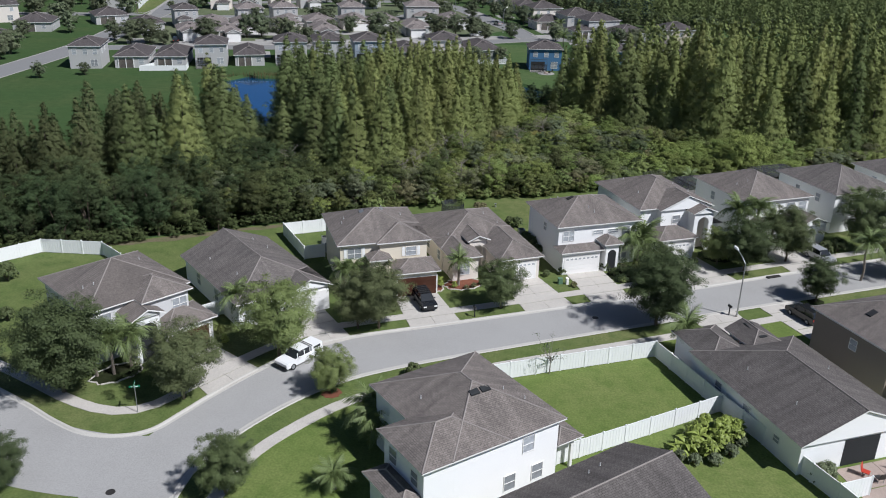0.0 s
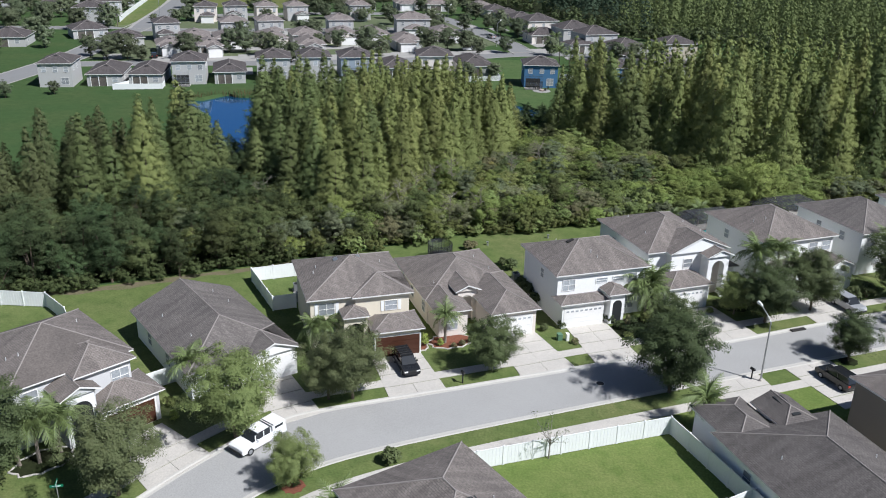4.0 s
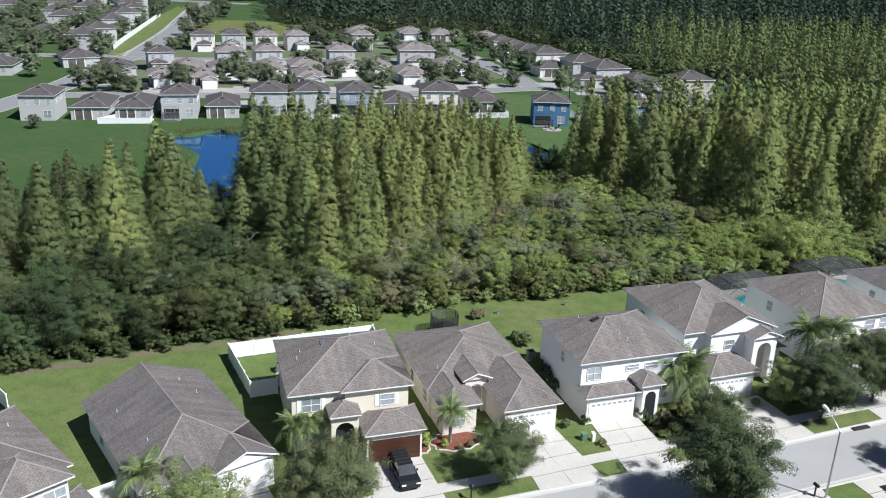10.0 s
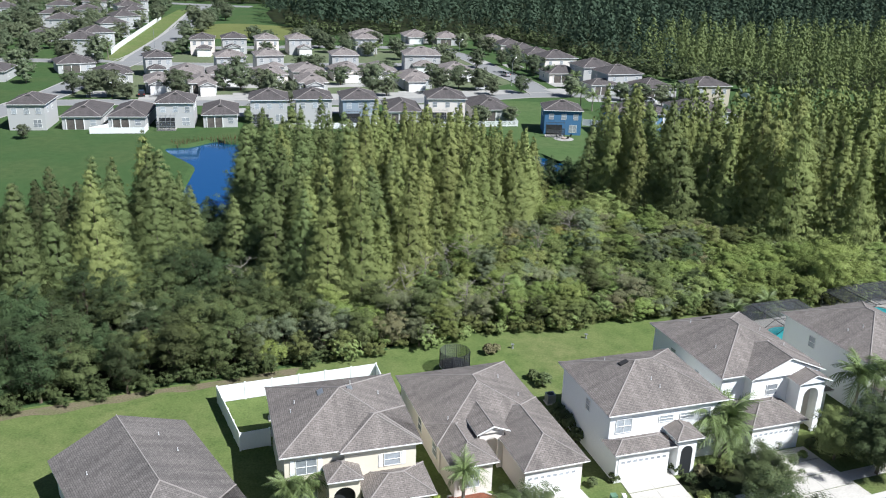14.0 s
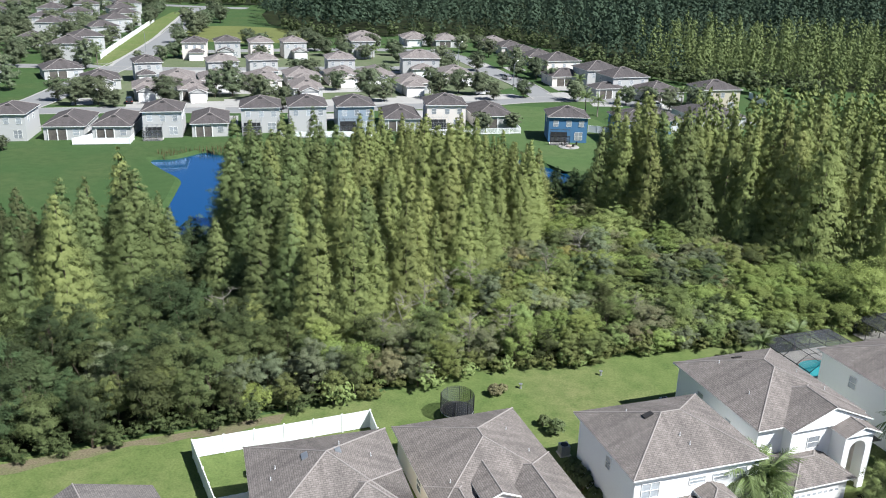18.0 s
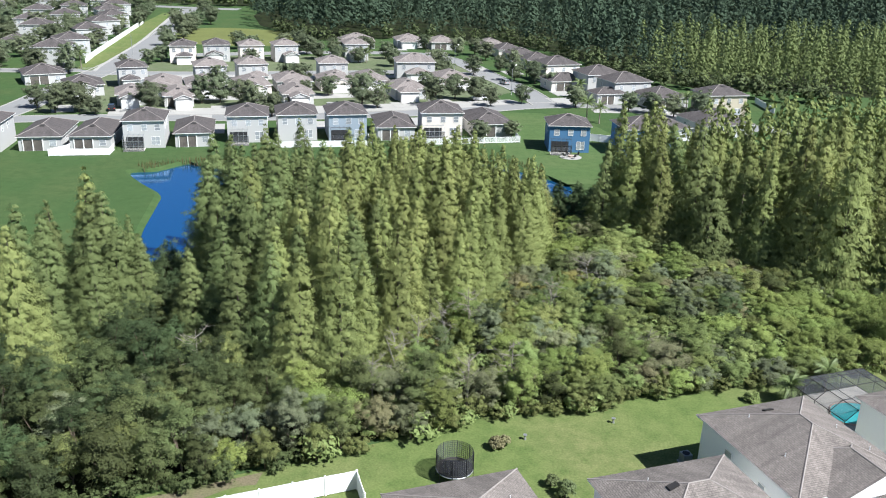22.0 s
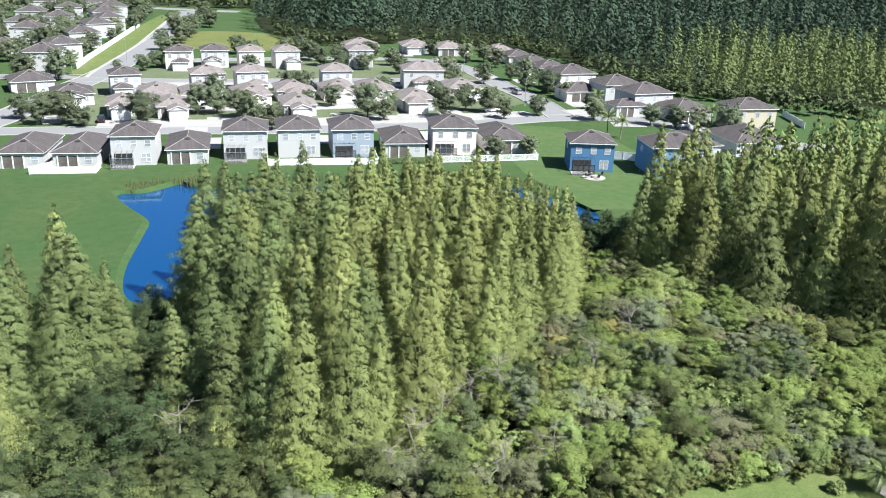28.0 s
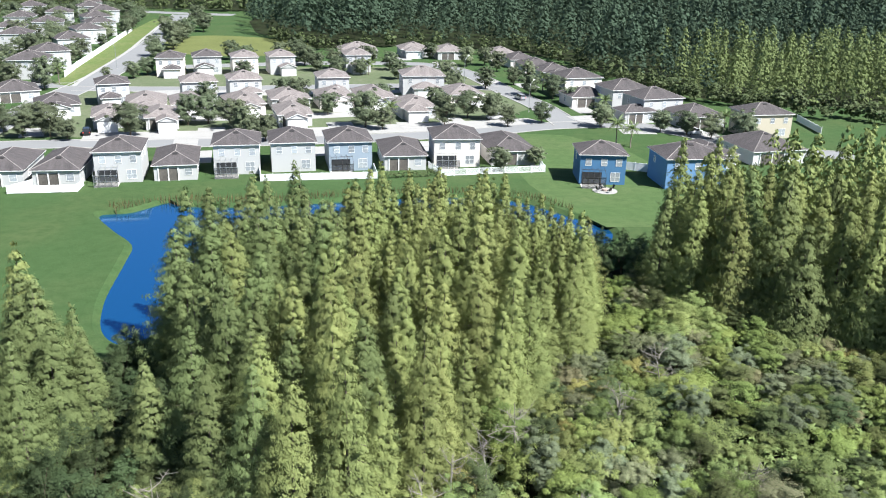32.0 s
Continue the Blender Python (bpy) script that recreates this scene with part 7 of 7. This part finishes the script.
for x, y in ((4.6, 82.1), (12.5, 86.2)):
    S = Shape().tube([(x, y, 0), (x, y, 0.35), (x, y, 0.5)], (0.14, 0.08, 0.2), 10)
    tagged(new("garden_ornament", S.mesh("garden_ornament", M_METAL)), "small grey garden ornament on the lawn", "ornament")
root = tagged(new("satellite_dish"), "pale satellite dish beside a house wall", "satellite dish")
root.matrix_basis = pose(12.3, 64.2, 0, 0, 0, 25)
child("mast", Shape().tube([(0, 0, 0), (0, 0, 1.9)], (0.03, 0.03), 6).mesh("mast", M_METAL), root)
n = 14
S = Shape()
S.add([(0, -0.1, 2.0)] + [(0.38 * math.cos(i * 6.2832 / n), -0.22 - 0.05, 2.05 + 0.42 * math.sin(i * 6.2832 / n)) for i in range(n)], [(0, i + 1, (i + 1) % n + 1) for i in range(n)])
child("dish", S.mesh("dish", M_TRIM), root)


# ---- pool cages and patios ----
def pool_cage(x, y, turn, w, d, h, label, pool=True):
    root = tagged(new("pool_enclosure"), label, "pool enclosure")
    root.matrix_basis = pose(x, y, 0, 0, 0, turn)
    child("deck", Shape().box(0, 0, 0, w, d, 0.05).mesh("deck", M_CONC), root)
    lo, k, t = h - 0.9, 1.3, 0.035
    n, m = max(3, round(w / 2.0)), max(3, round(d / 2.0))
    for i in range(n + 1):
        u = w * i / n
        uu = min(max(u, k), w - k)
        line = [(u, d, 0.05), (u, d, lo), (uu, d - k, h), (uu, 0, h)]
        child("rib", Shape().tube(line, [t] * 4, 4).mesh("rib", M_BRONZE), root)
    for j in range(m + 1):
        v = d * j / m
        vv = min(v, d - k)
        child("rib", Shape().tube([(0, v, 0.05), (0, v, lo), (k, vv, h), (w - k, vv, h), (w, v, lo), (w, v, 0.05)], [t] * 6, 4).mesh("rib", M_BRONZE), root)
    child("eave_beam", Shape().tube([(0, 0, lo), (0, d, lo), (w, d, lo), (w, 0, lo)], [0.05] * 4, 5).mesh("eave_beam", M_BRONZE), root)
    q = [(0, 0, lo), (0, d, lo), (w, d, lo), (w, 0, lo), (k, 0, h), (k, d - k, h), (w - k, d - k, h), (w - k, 0, h)]
    child("roof_screen", Shape().add(q, [(0, 1, 5, 4), (1, 2, 6, 5), (2, 3, 7, 6), (4, 5, 6, 7)]).mesh("roof_screen", M_SCREEN), root, "dark roof screen mesh")
    g = [(0, 0, 0.06), (0, d, 0.06), (w, d, 0.06), (w, 0, 0.06)]
    child("wall_screen", Shape().add(g + q[:4], [(0, 1, 5, 4), (1, 2, 6, 5), (2, 3, 7, 6)]).mesh("wall_screen", M_SCREEN), root, "dark wall screen mesh")
    if pool:
        n = 22
        o = [(w * 0.5 + w * 0.27 * math.cos(i * 6.2832 / n) * (1 + 0.12 * math.sin(2 * i * 6.2832 / n)), d * 0.45 + d * 0.26 * math.sin(i * 6.2832 / n)) for i in range(n)]
        child("pool", Shape().prism(o, 0.02, 0.062).mesh("pool", M_POOL), root, "turquoise pool water")
        rim = [(a, b, 0.06) for a, b in o + o[:1]]
        child("coping", Shape().tube(rim, [0.12] * len(rim), 5).mesh("coping", M_PAVER), root)


pool_cage(32.6, 86.6, 26, 9.0, 7.6, 2.9, "dark screened pool cage behind a house")
pool_cage(44.6, 95.0, 27, 9.5, 7.0, 2.9, "dark screened pool cage behind a house")
pool_cage(56.4, 97.0, 27, 7.5, 5.0, 2.6, "dark screened patio cage behind a house", False)
slab("patio", ((38.4, 17.0), (45.6, 20.3), (42.3, 28.0), (35.8, 24.95)), 0.05, M_PAVER, "pink paver patio behind a house", "patio", 3)


def patio_chair(x, y, turn, mat, label):
    root = tagged(new("patio_chair"), label, "chair")
    root.matrix_basis = pose(x, y, 0.05, 0, 0, turn)
    child("seat", Shape().box(-0.28, -0.28, 0.38, 0.28, 0.28, 0.43).mesh("seat", mat), root)
    child("backrest", Shape().add([(-0.28, 0.28, 0.43), (0.28, 0.28, 0.43), (0.28, 0.42, 1.0), (-0.28, 0.42, 1.0), (-0.28, 0.32, 0.43), (0.28, 0.32, 0.43), (0.28, 0.46, 1.0), (-0.28, 0.46, 1.0)],
                                  [(3, 2, 1, 0), (4, 5, 6, 7), (0, 1, 5, 4), (1, 2, 6, 5), (2, 3, 7, 6), (3, 0, 4, 7)]).mesh("backrest", mat), root)
    for a in (-0.25, 0.25):
        for b in (-0.25, 0.25):
            child("leg", Shape().box(a - 0.02, b - 0.02, 0, a + 0.02, b + 0.02, 0.38).mesh("leg", M_METAL), root)


patio_chair(37.9, 24.5, 60, M_RED, "red patio chair on pavers")
patio_chair(38.7, 23.9, 200, M_BRONZE, "dark patio chair on pavers")
patio_chair(40.7, 26.0, 150, M_TRIM, "white patio chair on pavers")
patio_chair(41.5, 26.2, 130, M_TRIM, "white patio chair on pavers")


# ---- far streets ----
def far_road(points, width, label, z=0.02, kerbs=True):
    line = catmull(points, 8)
    tagged(strip("road", offset(line, width / 2), offset(line, -width / 2), z, M_FARROAD), label, "road", kind="structure")
    if kerbs:
        for s in (1, -1):
            tagged(strip("kerb_far", offset(line, s * (width / 2 + 0.35)), offset(line, s * width / 2), z + 0.09, M_FARCONC, 0.1), "low concrete kerb of a far street", "kerb", kind="structure")


far_road([(-121, 60), (-121, 120), (-121, 150), (-121.3, 180), (-122.3, 204), (-125.5, 224), (-130, 250), (-134, 275), (-141.8, 309), (-159, 370), (-187.5, 455), (-198, 487)], 8.6, "pale asphalt street towards the far crossing")
far_road([(-135, 268), (-150, 262), (-190, 252), (-260, 240)], 7.0, "pale asphalt side street", 0.026)
far_road([(-600, 470), (-330, 500), (-200, 494), (-172, 495)], 10.0, "wide far crossing road", 0.026)
far_road([(-120, 193), (-100, 200.5), (-60, 211.5), (-22, 228), (2, 243), (22, 246), (46, 229), (64, 225)], 7.0, "pale asphalt street behind the far houses", 0.026)
far_road([(4, 244), (-3, 266), (-13, 287), (-27, 318), (-44, 336), (-75, 331), (-96, 322), (-128, 305)], 7.0, "pale asphalt street between the far houses", 0.032)
far_road([(-132, 262), (-100, 270), (-70, 281), (-40, 291), (-16, 292)], 6.5, "pale asphalt street between the far houses", 0.038)
line = catmull([(-134.6, 266), (-138.6, 278.5), (-147.9, 313.5), (-156, 342.2), (-169.5, 384), (-193.6, 458.7)], 8)
tagged(strip("pavement", offset(line, 0.6), offset(line, -0.6), 0.05, M_FARCONC, 0.05), "far concrete footpath along a street", "pavement", kind="structure")
verge = [(-136, 266), (-138.2, 278.5), (-147.4, 313.5), (-155.6, 342.2), (-169, 384), (-193, 458.7), (-200, 458), (-186, 405), (-172, 360), (-158.5, 317), (-152.4, 298), (-145.6, 279.7), (-142, 268)]
tagged(new("lawn", Shape().prism(verge, -0.02, 0.03).mesh("lawn", M_LAWN)), "bright mown verge beside a far street", "lawn", kind="structure")
back = [(-19, 230.5), (3, 232.5), (16.5, 219), (20.5, 209), (20, 194), (19.5, 169), (9, 167), (1.5, 178), (-3.5, 188.5), (-6, 197), (-2.2, 204.5)]
tagged(new("lawn", Shape().prism(back, -0.03, 0.014).mesh("lawn", M_YARD)), "bright mown lawn round a blue house", "lawn", kind="structure")
yards = [(-118, 203), (-100, 207), (-60, 219), (-20, 236), (-6, 262), (-18, 292), (-30, 318), (-50, 330), (-122, 306), (-129, 262)]
tagged(new("lawn", Shape().prism(yards, -0.03, 0.012).mesh("lawn", M_DRYYARD)), "mown gardens between the far houses", "lawn", kind="structure")
# concrete aprons and drives in front of the far garages
for x, y, rot in ((-100, 208.5, 27), (-88.5, 211, 26), (-61, 220.5, 24), (-36, 235, 23), (-57, 349, 18)):
    c, s = math.cos(radians(rot)), math.sin(radians(rot))
    p = [(x + a * c - b * s, y + a * s + b * c) for a, b in ((0, -5), (5.2, -5), (5.2, 2.5), (0, 2.5))]
    slab("driveway", p, 0.07, M_FARCONC, "pale concrete driveway of a far house", joints=2)
for x, y, rot, w, d in ((-112, 209, 28, 5, 9), (-76, 206, 20, 5, 9), (-69, 196, 20, 5, 10), (-54, 203, 20, 5, 8), (-46, 206, 20, 5, 8), (-27, 214, 20, 5, 10), (-16, 219, 20, 5, 9), (-75, 218, 22, 6, 9),
                        (-48, 229, 22, 6, 12), (-23, 240, 23, 6, 12), (9, 252, 25, 8, 9), (20, 240, 10, 8, 5), (35, 240, 10, 7, 6), (-20, 305, 20, 6, 9), (-8, 300, 20, 6, 8), (8, 264, 20, 5, 8), (-49, 270, 20, 14, 4),
                        (-85, 266, 20, 8, 4), (-62, 276, 20, 8, 4), (-106, 258, 24, 8, 6), (-38, 340, 18, 8, 8), (-12, 244, 20, 9, 5)):
    c, s = math.cos(radians(rot)), math.sin(radians(rot))
    p = [(x + a * c - b * s, y + a * s + b * c) for a, b in ((-w / 2, -d / 2), (w / 2, -d / 2), (w / 2, d / 2), (-w / 2, d / 2))]
    slab("driveway", p, 0.066, M_FARCONC, "pale concrete driveway of a far house", joints=2)

# ---- far fences, hedges, reeds ----
fence([(-88.2, 170.4), (-89.8, 165.6), (-79.2, 168.9), (-80.2, 172.6)], "white vinyl fence behind a far house", 1.3)
fence([(-53.6, 187.2), (-51.4, 181.4), (-41.0, 184.6), (-31.4, 187.4), (-33.2, 193.0)], "low white vinyl fence behind far houses", 1.3)
fence([(-23.2, 196.8), (-20.0, 191.4), (-11.0, 194.8), (-1.0, 198.4), (-2.2, 203.4)], "white picket fence behind far houses", 1.3, boards=False)
fence([(-145.1, 279.7), (-151.4, 298), (-157.5, 317.3), (-171, 360), (-185.1, 404.5)], "long white vinyl fence beside a far street", 1.9, step=4.0)
fence([(61.5, 262.4), (63.1, 247)], "white vinyl fence behind a far house", 1.6)
fence([(14.2, 203.6), (20.4, 202)], "white vinyl fence between far houses", 1.6)
r6 = np.random.default_rng(31)


def hedge(x0, y0, x1, y1, h, w, label, mat=None):
    n = int(math.hypot(x1 - x0, y1 - y0) / 0.45)
    t = np.linspace(0, 1, n)
    c = np.stack([x0 + (x1 - x0) * t, y0 + (y1 - y0) * t, r6.uniform(0.18, 0.62, n) * h], 1)
    tagged(new("hedge", leaf_mesh("hedge", clump_leaves(c, np.full(n, w * 0.6) * r6.uniform(0.85, 1.15, n), 40, 0.3, r6, squash=h / w), mat or M_OAK)), label, "hedge")


hedge(-30.6, 187.6, -21.0, 191.6, 1.4, 1.2, "dark clipped hedge behind a far house")
hedge(-330, 512, -215, 503, 2.5, 2.0, "dark hedge along the far crossing road")
hedge(-155, 506, -110, 512, 2.5, 2.0, "dark hedge along the far crossing road")
spots = [p for p in scatter([(-71, 163), (-60, 170), (-50, 171), (-36, 177), (-23, 182.5), (-12, 184), (-4, 183), (4, 177), (4, 175), (-4, 180), (-12, 181), (-23, 179), (-36, 174), (-51, 167), (-61, 165.5), (-64, 167), (-68, 160)], 0.5, r6, tries=22000)]
q = []
for x, y in spots:
    for k in range(5):
        a, l = r6.uniform(0, 6.28), r6.uniform(0.7, 1.7)
        dx, dy = 0.25 * math.cos(a), 0.25 * math.sin(a)
        q.append([(x - dy * 0.2, y + dx * 0.2, -0.6), (x + dy * 0.2, y - dx * 0.2, -0.6), (x + dx, y + dy, -0.4 + l)])
tagged(new("reeds", leaf_mesh("reeds", np.array(q), M_REED)), "brown and green reeds along the pond bank", "reeds", kind="stuff")
S = Shape()
S.add([(x, y, 0.014) for x, y in catmull([(-150, 345), (-118, 338), (-96, 352), (-100, 384), (-118, 396), (-148, 398), (-160, 375)], 6, True)], [tuple(range(42))])
tagged(new("meadow", S.mesh("meadow", material("yellow_green_meadow", (0.13, 0.145, 0.05), 0.95, 0.2, 0.1, 1.2, 0.05, spec=0.1))), "yellow-green far meadow", "meadow", kind="structure")

# pale paved courts between the far rows
for pts in (((-98, 203.5), (-60, 215.5), (-22, 232.5), (-2, 246), (-6, 250), (-26, 240.5), (-62, 224), (-101, 211)), ((-116, 262), (-96, 258), (-70, 268), (-42, 279), (-42, 284), (-72, 275.5), (-104, 267)),
            ((-104, 223), (-94, 226), (-66, 233), (-40, 246), (-42, 251), (-68, 240), (-98, 231))):
    tagged(new("pavement", Shape().prism(list(pts), -0.02, 0.045).mesh("pavement", M_FARCONC)), "pale concrete drives between the far houses", "pavement", kind="structure")

# ---- far trees ----
mids = []
for i in range(3):
    S, q = broad_parts(150 + i, (5.6, 6.0, 5.2)[i], (3.1, 2.9, 3.0)[i], 110, 130, 0.2, low=0.05, trunk_r=0.16)
    mids.append(tree_proto("oak_tree", S.mesh("trunk", M_BARK), leaf_mesh("crown", q, M_FAROAK), "dark green garden oak among far houses", "tree", "trees among the far houses"))
FT = [(-79, 226, 1.1), (-83, 224, 1.0), (-90, 210, 1.15), (-106, 206, 1.1), (-111, 204, 1.0), (-101, 204, .8), (-60.7, 212, 1.0), (-66, 214, 1.1), (-71, 222, 1.1), (-43, 231, 1.2), (-38.5, 229, 0.9), (-20.7, 247, 1.1), (-15, 246, 1.0), (-10.4, 239, 0.8),
      (-2.5, 245, 0.85), (11.7, 243, 0.9), (-25, 236, 1.0), (-66.5, 300, 1.0), (-61, 307, 0.9), (-45, 351, 0.8), (-124, 290, 0.9), (-125, 283, 0.8), (-100, 304, 0.9), (-93, 290, 0.9), (-76.5, 312, 1.0), (-72, 318, 1.0), (25.3, 241, 0.9), (31, 239, 0.9),
      (42.2, 231, 1.0), (0, 279, 1.0), (-6.4, 283, 1.0), (-19.8, 291, 1.0), (-19, 327, 1.0), (-83.7, 323, 1.1), (-86, 242, 0.9), (-66, 255, 1.0), (-72, 262, 0.9), (-139, 259, 1.2), (-132.6, 281, 0.5), (-148.5, 257, 1.1), (-169, 304, 1.2),
      (-184, 342, 1.2), (-176, 340, 1.0), (-202, 346, 1.3), (-203, 412, 1.2), (-234, 440, 1.3), (-142, 350, 1.4), (-146, 360, 1.3), (-152, 386, 1.3), (-148, 372, 1.2), (-155, 411, 1.3), (-160, 424, 1.2), (-172, 287, 1.1), (-180, 320, 1.2), (-190, 290, 1.3),
      (-205, 300, 1.3), (-215, 325, 1.3), (-225, 360, 1.4), (-240, 380, 1.4), (-210, 390, 1.2), (-250, 420, 1.4), (-160, 255, 1.2), (-175, 262, 1.2), (-195, 268, 1.2), (-150, 285, .8), (-112, 330, 1.0), (-104, 322, 1.0), (-88, 330, 1.1), (-96, 336, 1.0), (-62, 325, 1.0),
      (-54, 320, 0.9), (-48, 302, 0.9), (-33, 300, 1.0), (-28, 285, 0.9), (-24, 340, 1.0), (-30, 336, 1.0), (-8, 310, 0.8), (-12, 300, .9), (5, 272, 0.7), (36, 236, 0.8), (-3, 203, 0.6), (-9.5, 197, 0.75), (-108, 152, 0.5), (-100, 158, 0.45),
      (-115, 214, 1.0), (-118, 208, 0.9), (-60, 238, 0.8), (-55, 243, 0.8), (-84, 262, .9), (-45, 262, .8), (-30, 256, .9), (-140, 330, 1.1), (-136, 322, 1.0), (-165, 395, 1.2), (-170, 440, 1.2), (-215, 460, 1.3), (-260, 460, 1.4), (-280, 430, 1.4), (-270, 395, 1.4), (-245, 345, 1.3), (-230, 310, 1.3)]
more = [(x, y, r6.uniform(0.9, 1.4)) for x, y in scatter([(-150, 262), (-165, 252), (-260, 236), (-275, 330), (-300, 470), (-215, 478), (-196, 440), (-178, 380), (-160, 320)], 9.5, r6, taken=[(x, y) for x, y, _ in FT])]
more += [(-138, 218.8, 1.2), (-141, 242, 1.2), (-133, 180, 1.3), (-131, 172, 1.2), (-160, 205, 1.3), (-165, 190, 1.3), (-152, 236, 1.2), (-170, 215, 1.3), (-145, 205, 1.0)]
HOMES = [o.matrix_basis.translation.copy() for o in scene.objects if o.name.split(".")[0] == "house"]
more = [p for p in more if all((p[0] - h.x - 3) ** 2 + (p[1] - h.y - 6) ** 2 > 55 for h in HOMES)]
plant(mids, [(x, y, s * 1.2) for x, y, s in FT] + more, r6, 0.92, 1.1)
for i, (x, y, h) in enumerate(((-58.5, 308, 3.5), (-38, 236, 4), (14, 225, 4.5), (17, 223, 4), (40, 243, 4), (-44, 352, 4), (13, 257, 4), (-3, 292, 4), (-140, 268, 4.5))):
    palm(x, y, h, 12, 1.1, seed=100 + i)
edge_trees = [(x + r6.uniform(-3, 3), y + r6.uniform(-3, 3), r6.uniform(0.6, 1.2)) for x, y in catmull([(84, 264), (70, 268), (58, 274), (48, 281), (38, 289), (28, 301), (18, 318), (4, 356), (-11, 380), (-32, 382), (-60, 382), (-92, 366), (-106, 380), (-118, 396)], 8)]
stuff("wood_edge", far_thick, edge_trees, r6, M_OAK, "dark broad-leaved trees at the edge of the far wood", "woodland")
west = scatter([(-600, 250), (-260, 230), (-215, 260), (-245, 330), (-275, 480), (-620, 470)], 11, r6, tries=9000, most=450)
stuff("west_trees", far_thick, [(x, y, r6.uniform(0.9, 1.5)) for x, y in west], r6, M_OAK, "far dark green garden trees", "woodland")
north = scatter([(-700, 515), (-330, 520), (-120, 520), (-105, 600), (-40, 850), (-40, 1000), (-900, 1000)], 10, r6, tries=14000, most=1200)
front_row = [(x + r6.uniform(-6, 6), y + r6.uniform(-2, 8), r6.uniform(0.9, 1.7)) for x, y in catmull([(-700, 512), (-500, 512), (-330, 517), (-215, 512), (-140, 516), (-108, 528), (-90, 560)], 34)]
stuff("crossing_trees", far_thick, front_row, r6, M_OAK, "dark green trees along the far crossing road", "woodland")
stuff("north_wood", back_pine, [(x, y, r6.uniform(0.8, 1.2)) for x, y in north], r6, M_PINE, "distant pine wood beyond the crossing", "woodland")
S = Shape()
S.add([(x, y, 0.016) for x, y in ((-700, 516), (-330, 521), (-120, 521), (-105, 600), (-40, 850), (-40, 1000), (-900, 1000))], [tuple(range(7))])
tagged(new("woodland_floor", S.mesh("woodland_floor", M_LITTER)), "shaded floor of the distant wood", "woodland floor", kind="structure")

# ---- far small things ----
for x, y, a, m, l in ((-57, 222, 114, M_CARSILV, "silver car on a far driveway"), (-9, 276, 120, M_CARSILV, "grey car parked in a far street"), (33, 240, 20, M_CARWHITE, "white van parked in a far street"), (-100, 210, 117, M_CARBLACK, "dark car on a far driveway"),
                      (-34, 240, 113, M_CARWHITE, "white car on a far driveway"), (-14, 247, 200, M_CARWHITE, "white car parked in a far street"), (-146, 268, 15, M_CARBLACK, "black van on a far driveway")):
    car(x, y, a, m, l)
for x, y, a in ((-139, 300, 160), (-6, 258, 60), (-27, 300, 60)):
    street_lamp(x, y, a, 7.0)
root = tagged(new("fire_pit_patio"), "round pale patio with a fire pit behind a blue house", "patio")
root.matrix_basis = pose(9.8, 187.6, 0)
child("paving", Shape().tube([(0, 0, 0), (0, 0, 0.06)], (2.2, 2.2), 22).mesh("paving", M_FARCONC), root)
child("fire_pit", Shape().tube([(0, 0, 0.06), (0, 0, 0.4)], (0.6, 0.55), 12).mesh("fire_pit", M_PAVER), root)
for i in range(4):
    a = i * 1.57 + 0.5
    patio_chair(9.8 + 1.4 * math.cos(a), 187.6 + 1.4 * math.sin(a), math.degrees(a) - 90, M_BRONZE, "dark patio chair by a fire pit")


# the plan's units become metres
for ob in scene.objects:
    if ob.parent is None and ob.type in {"MESH", "EMPTY"}:
        ob.matrix_basis = Matrix.Scale(SCALE, 4) @ ob.matrix_basis
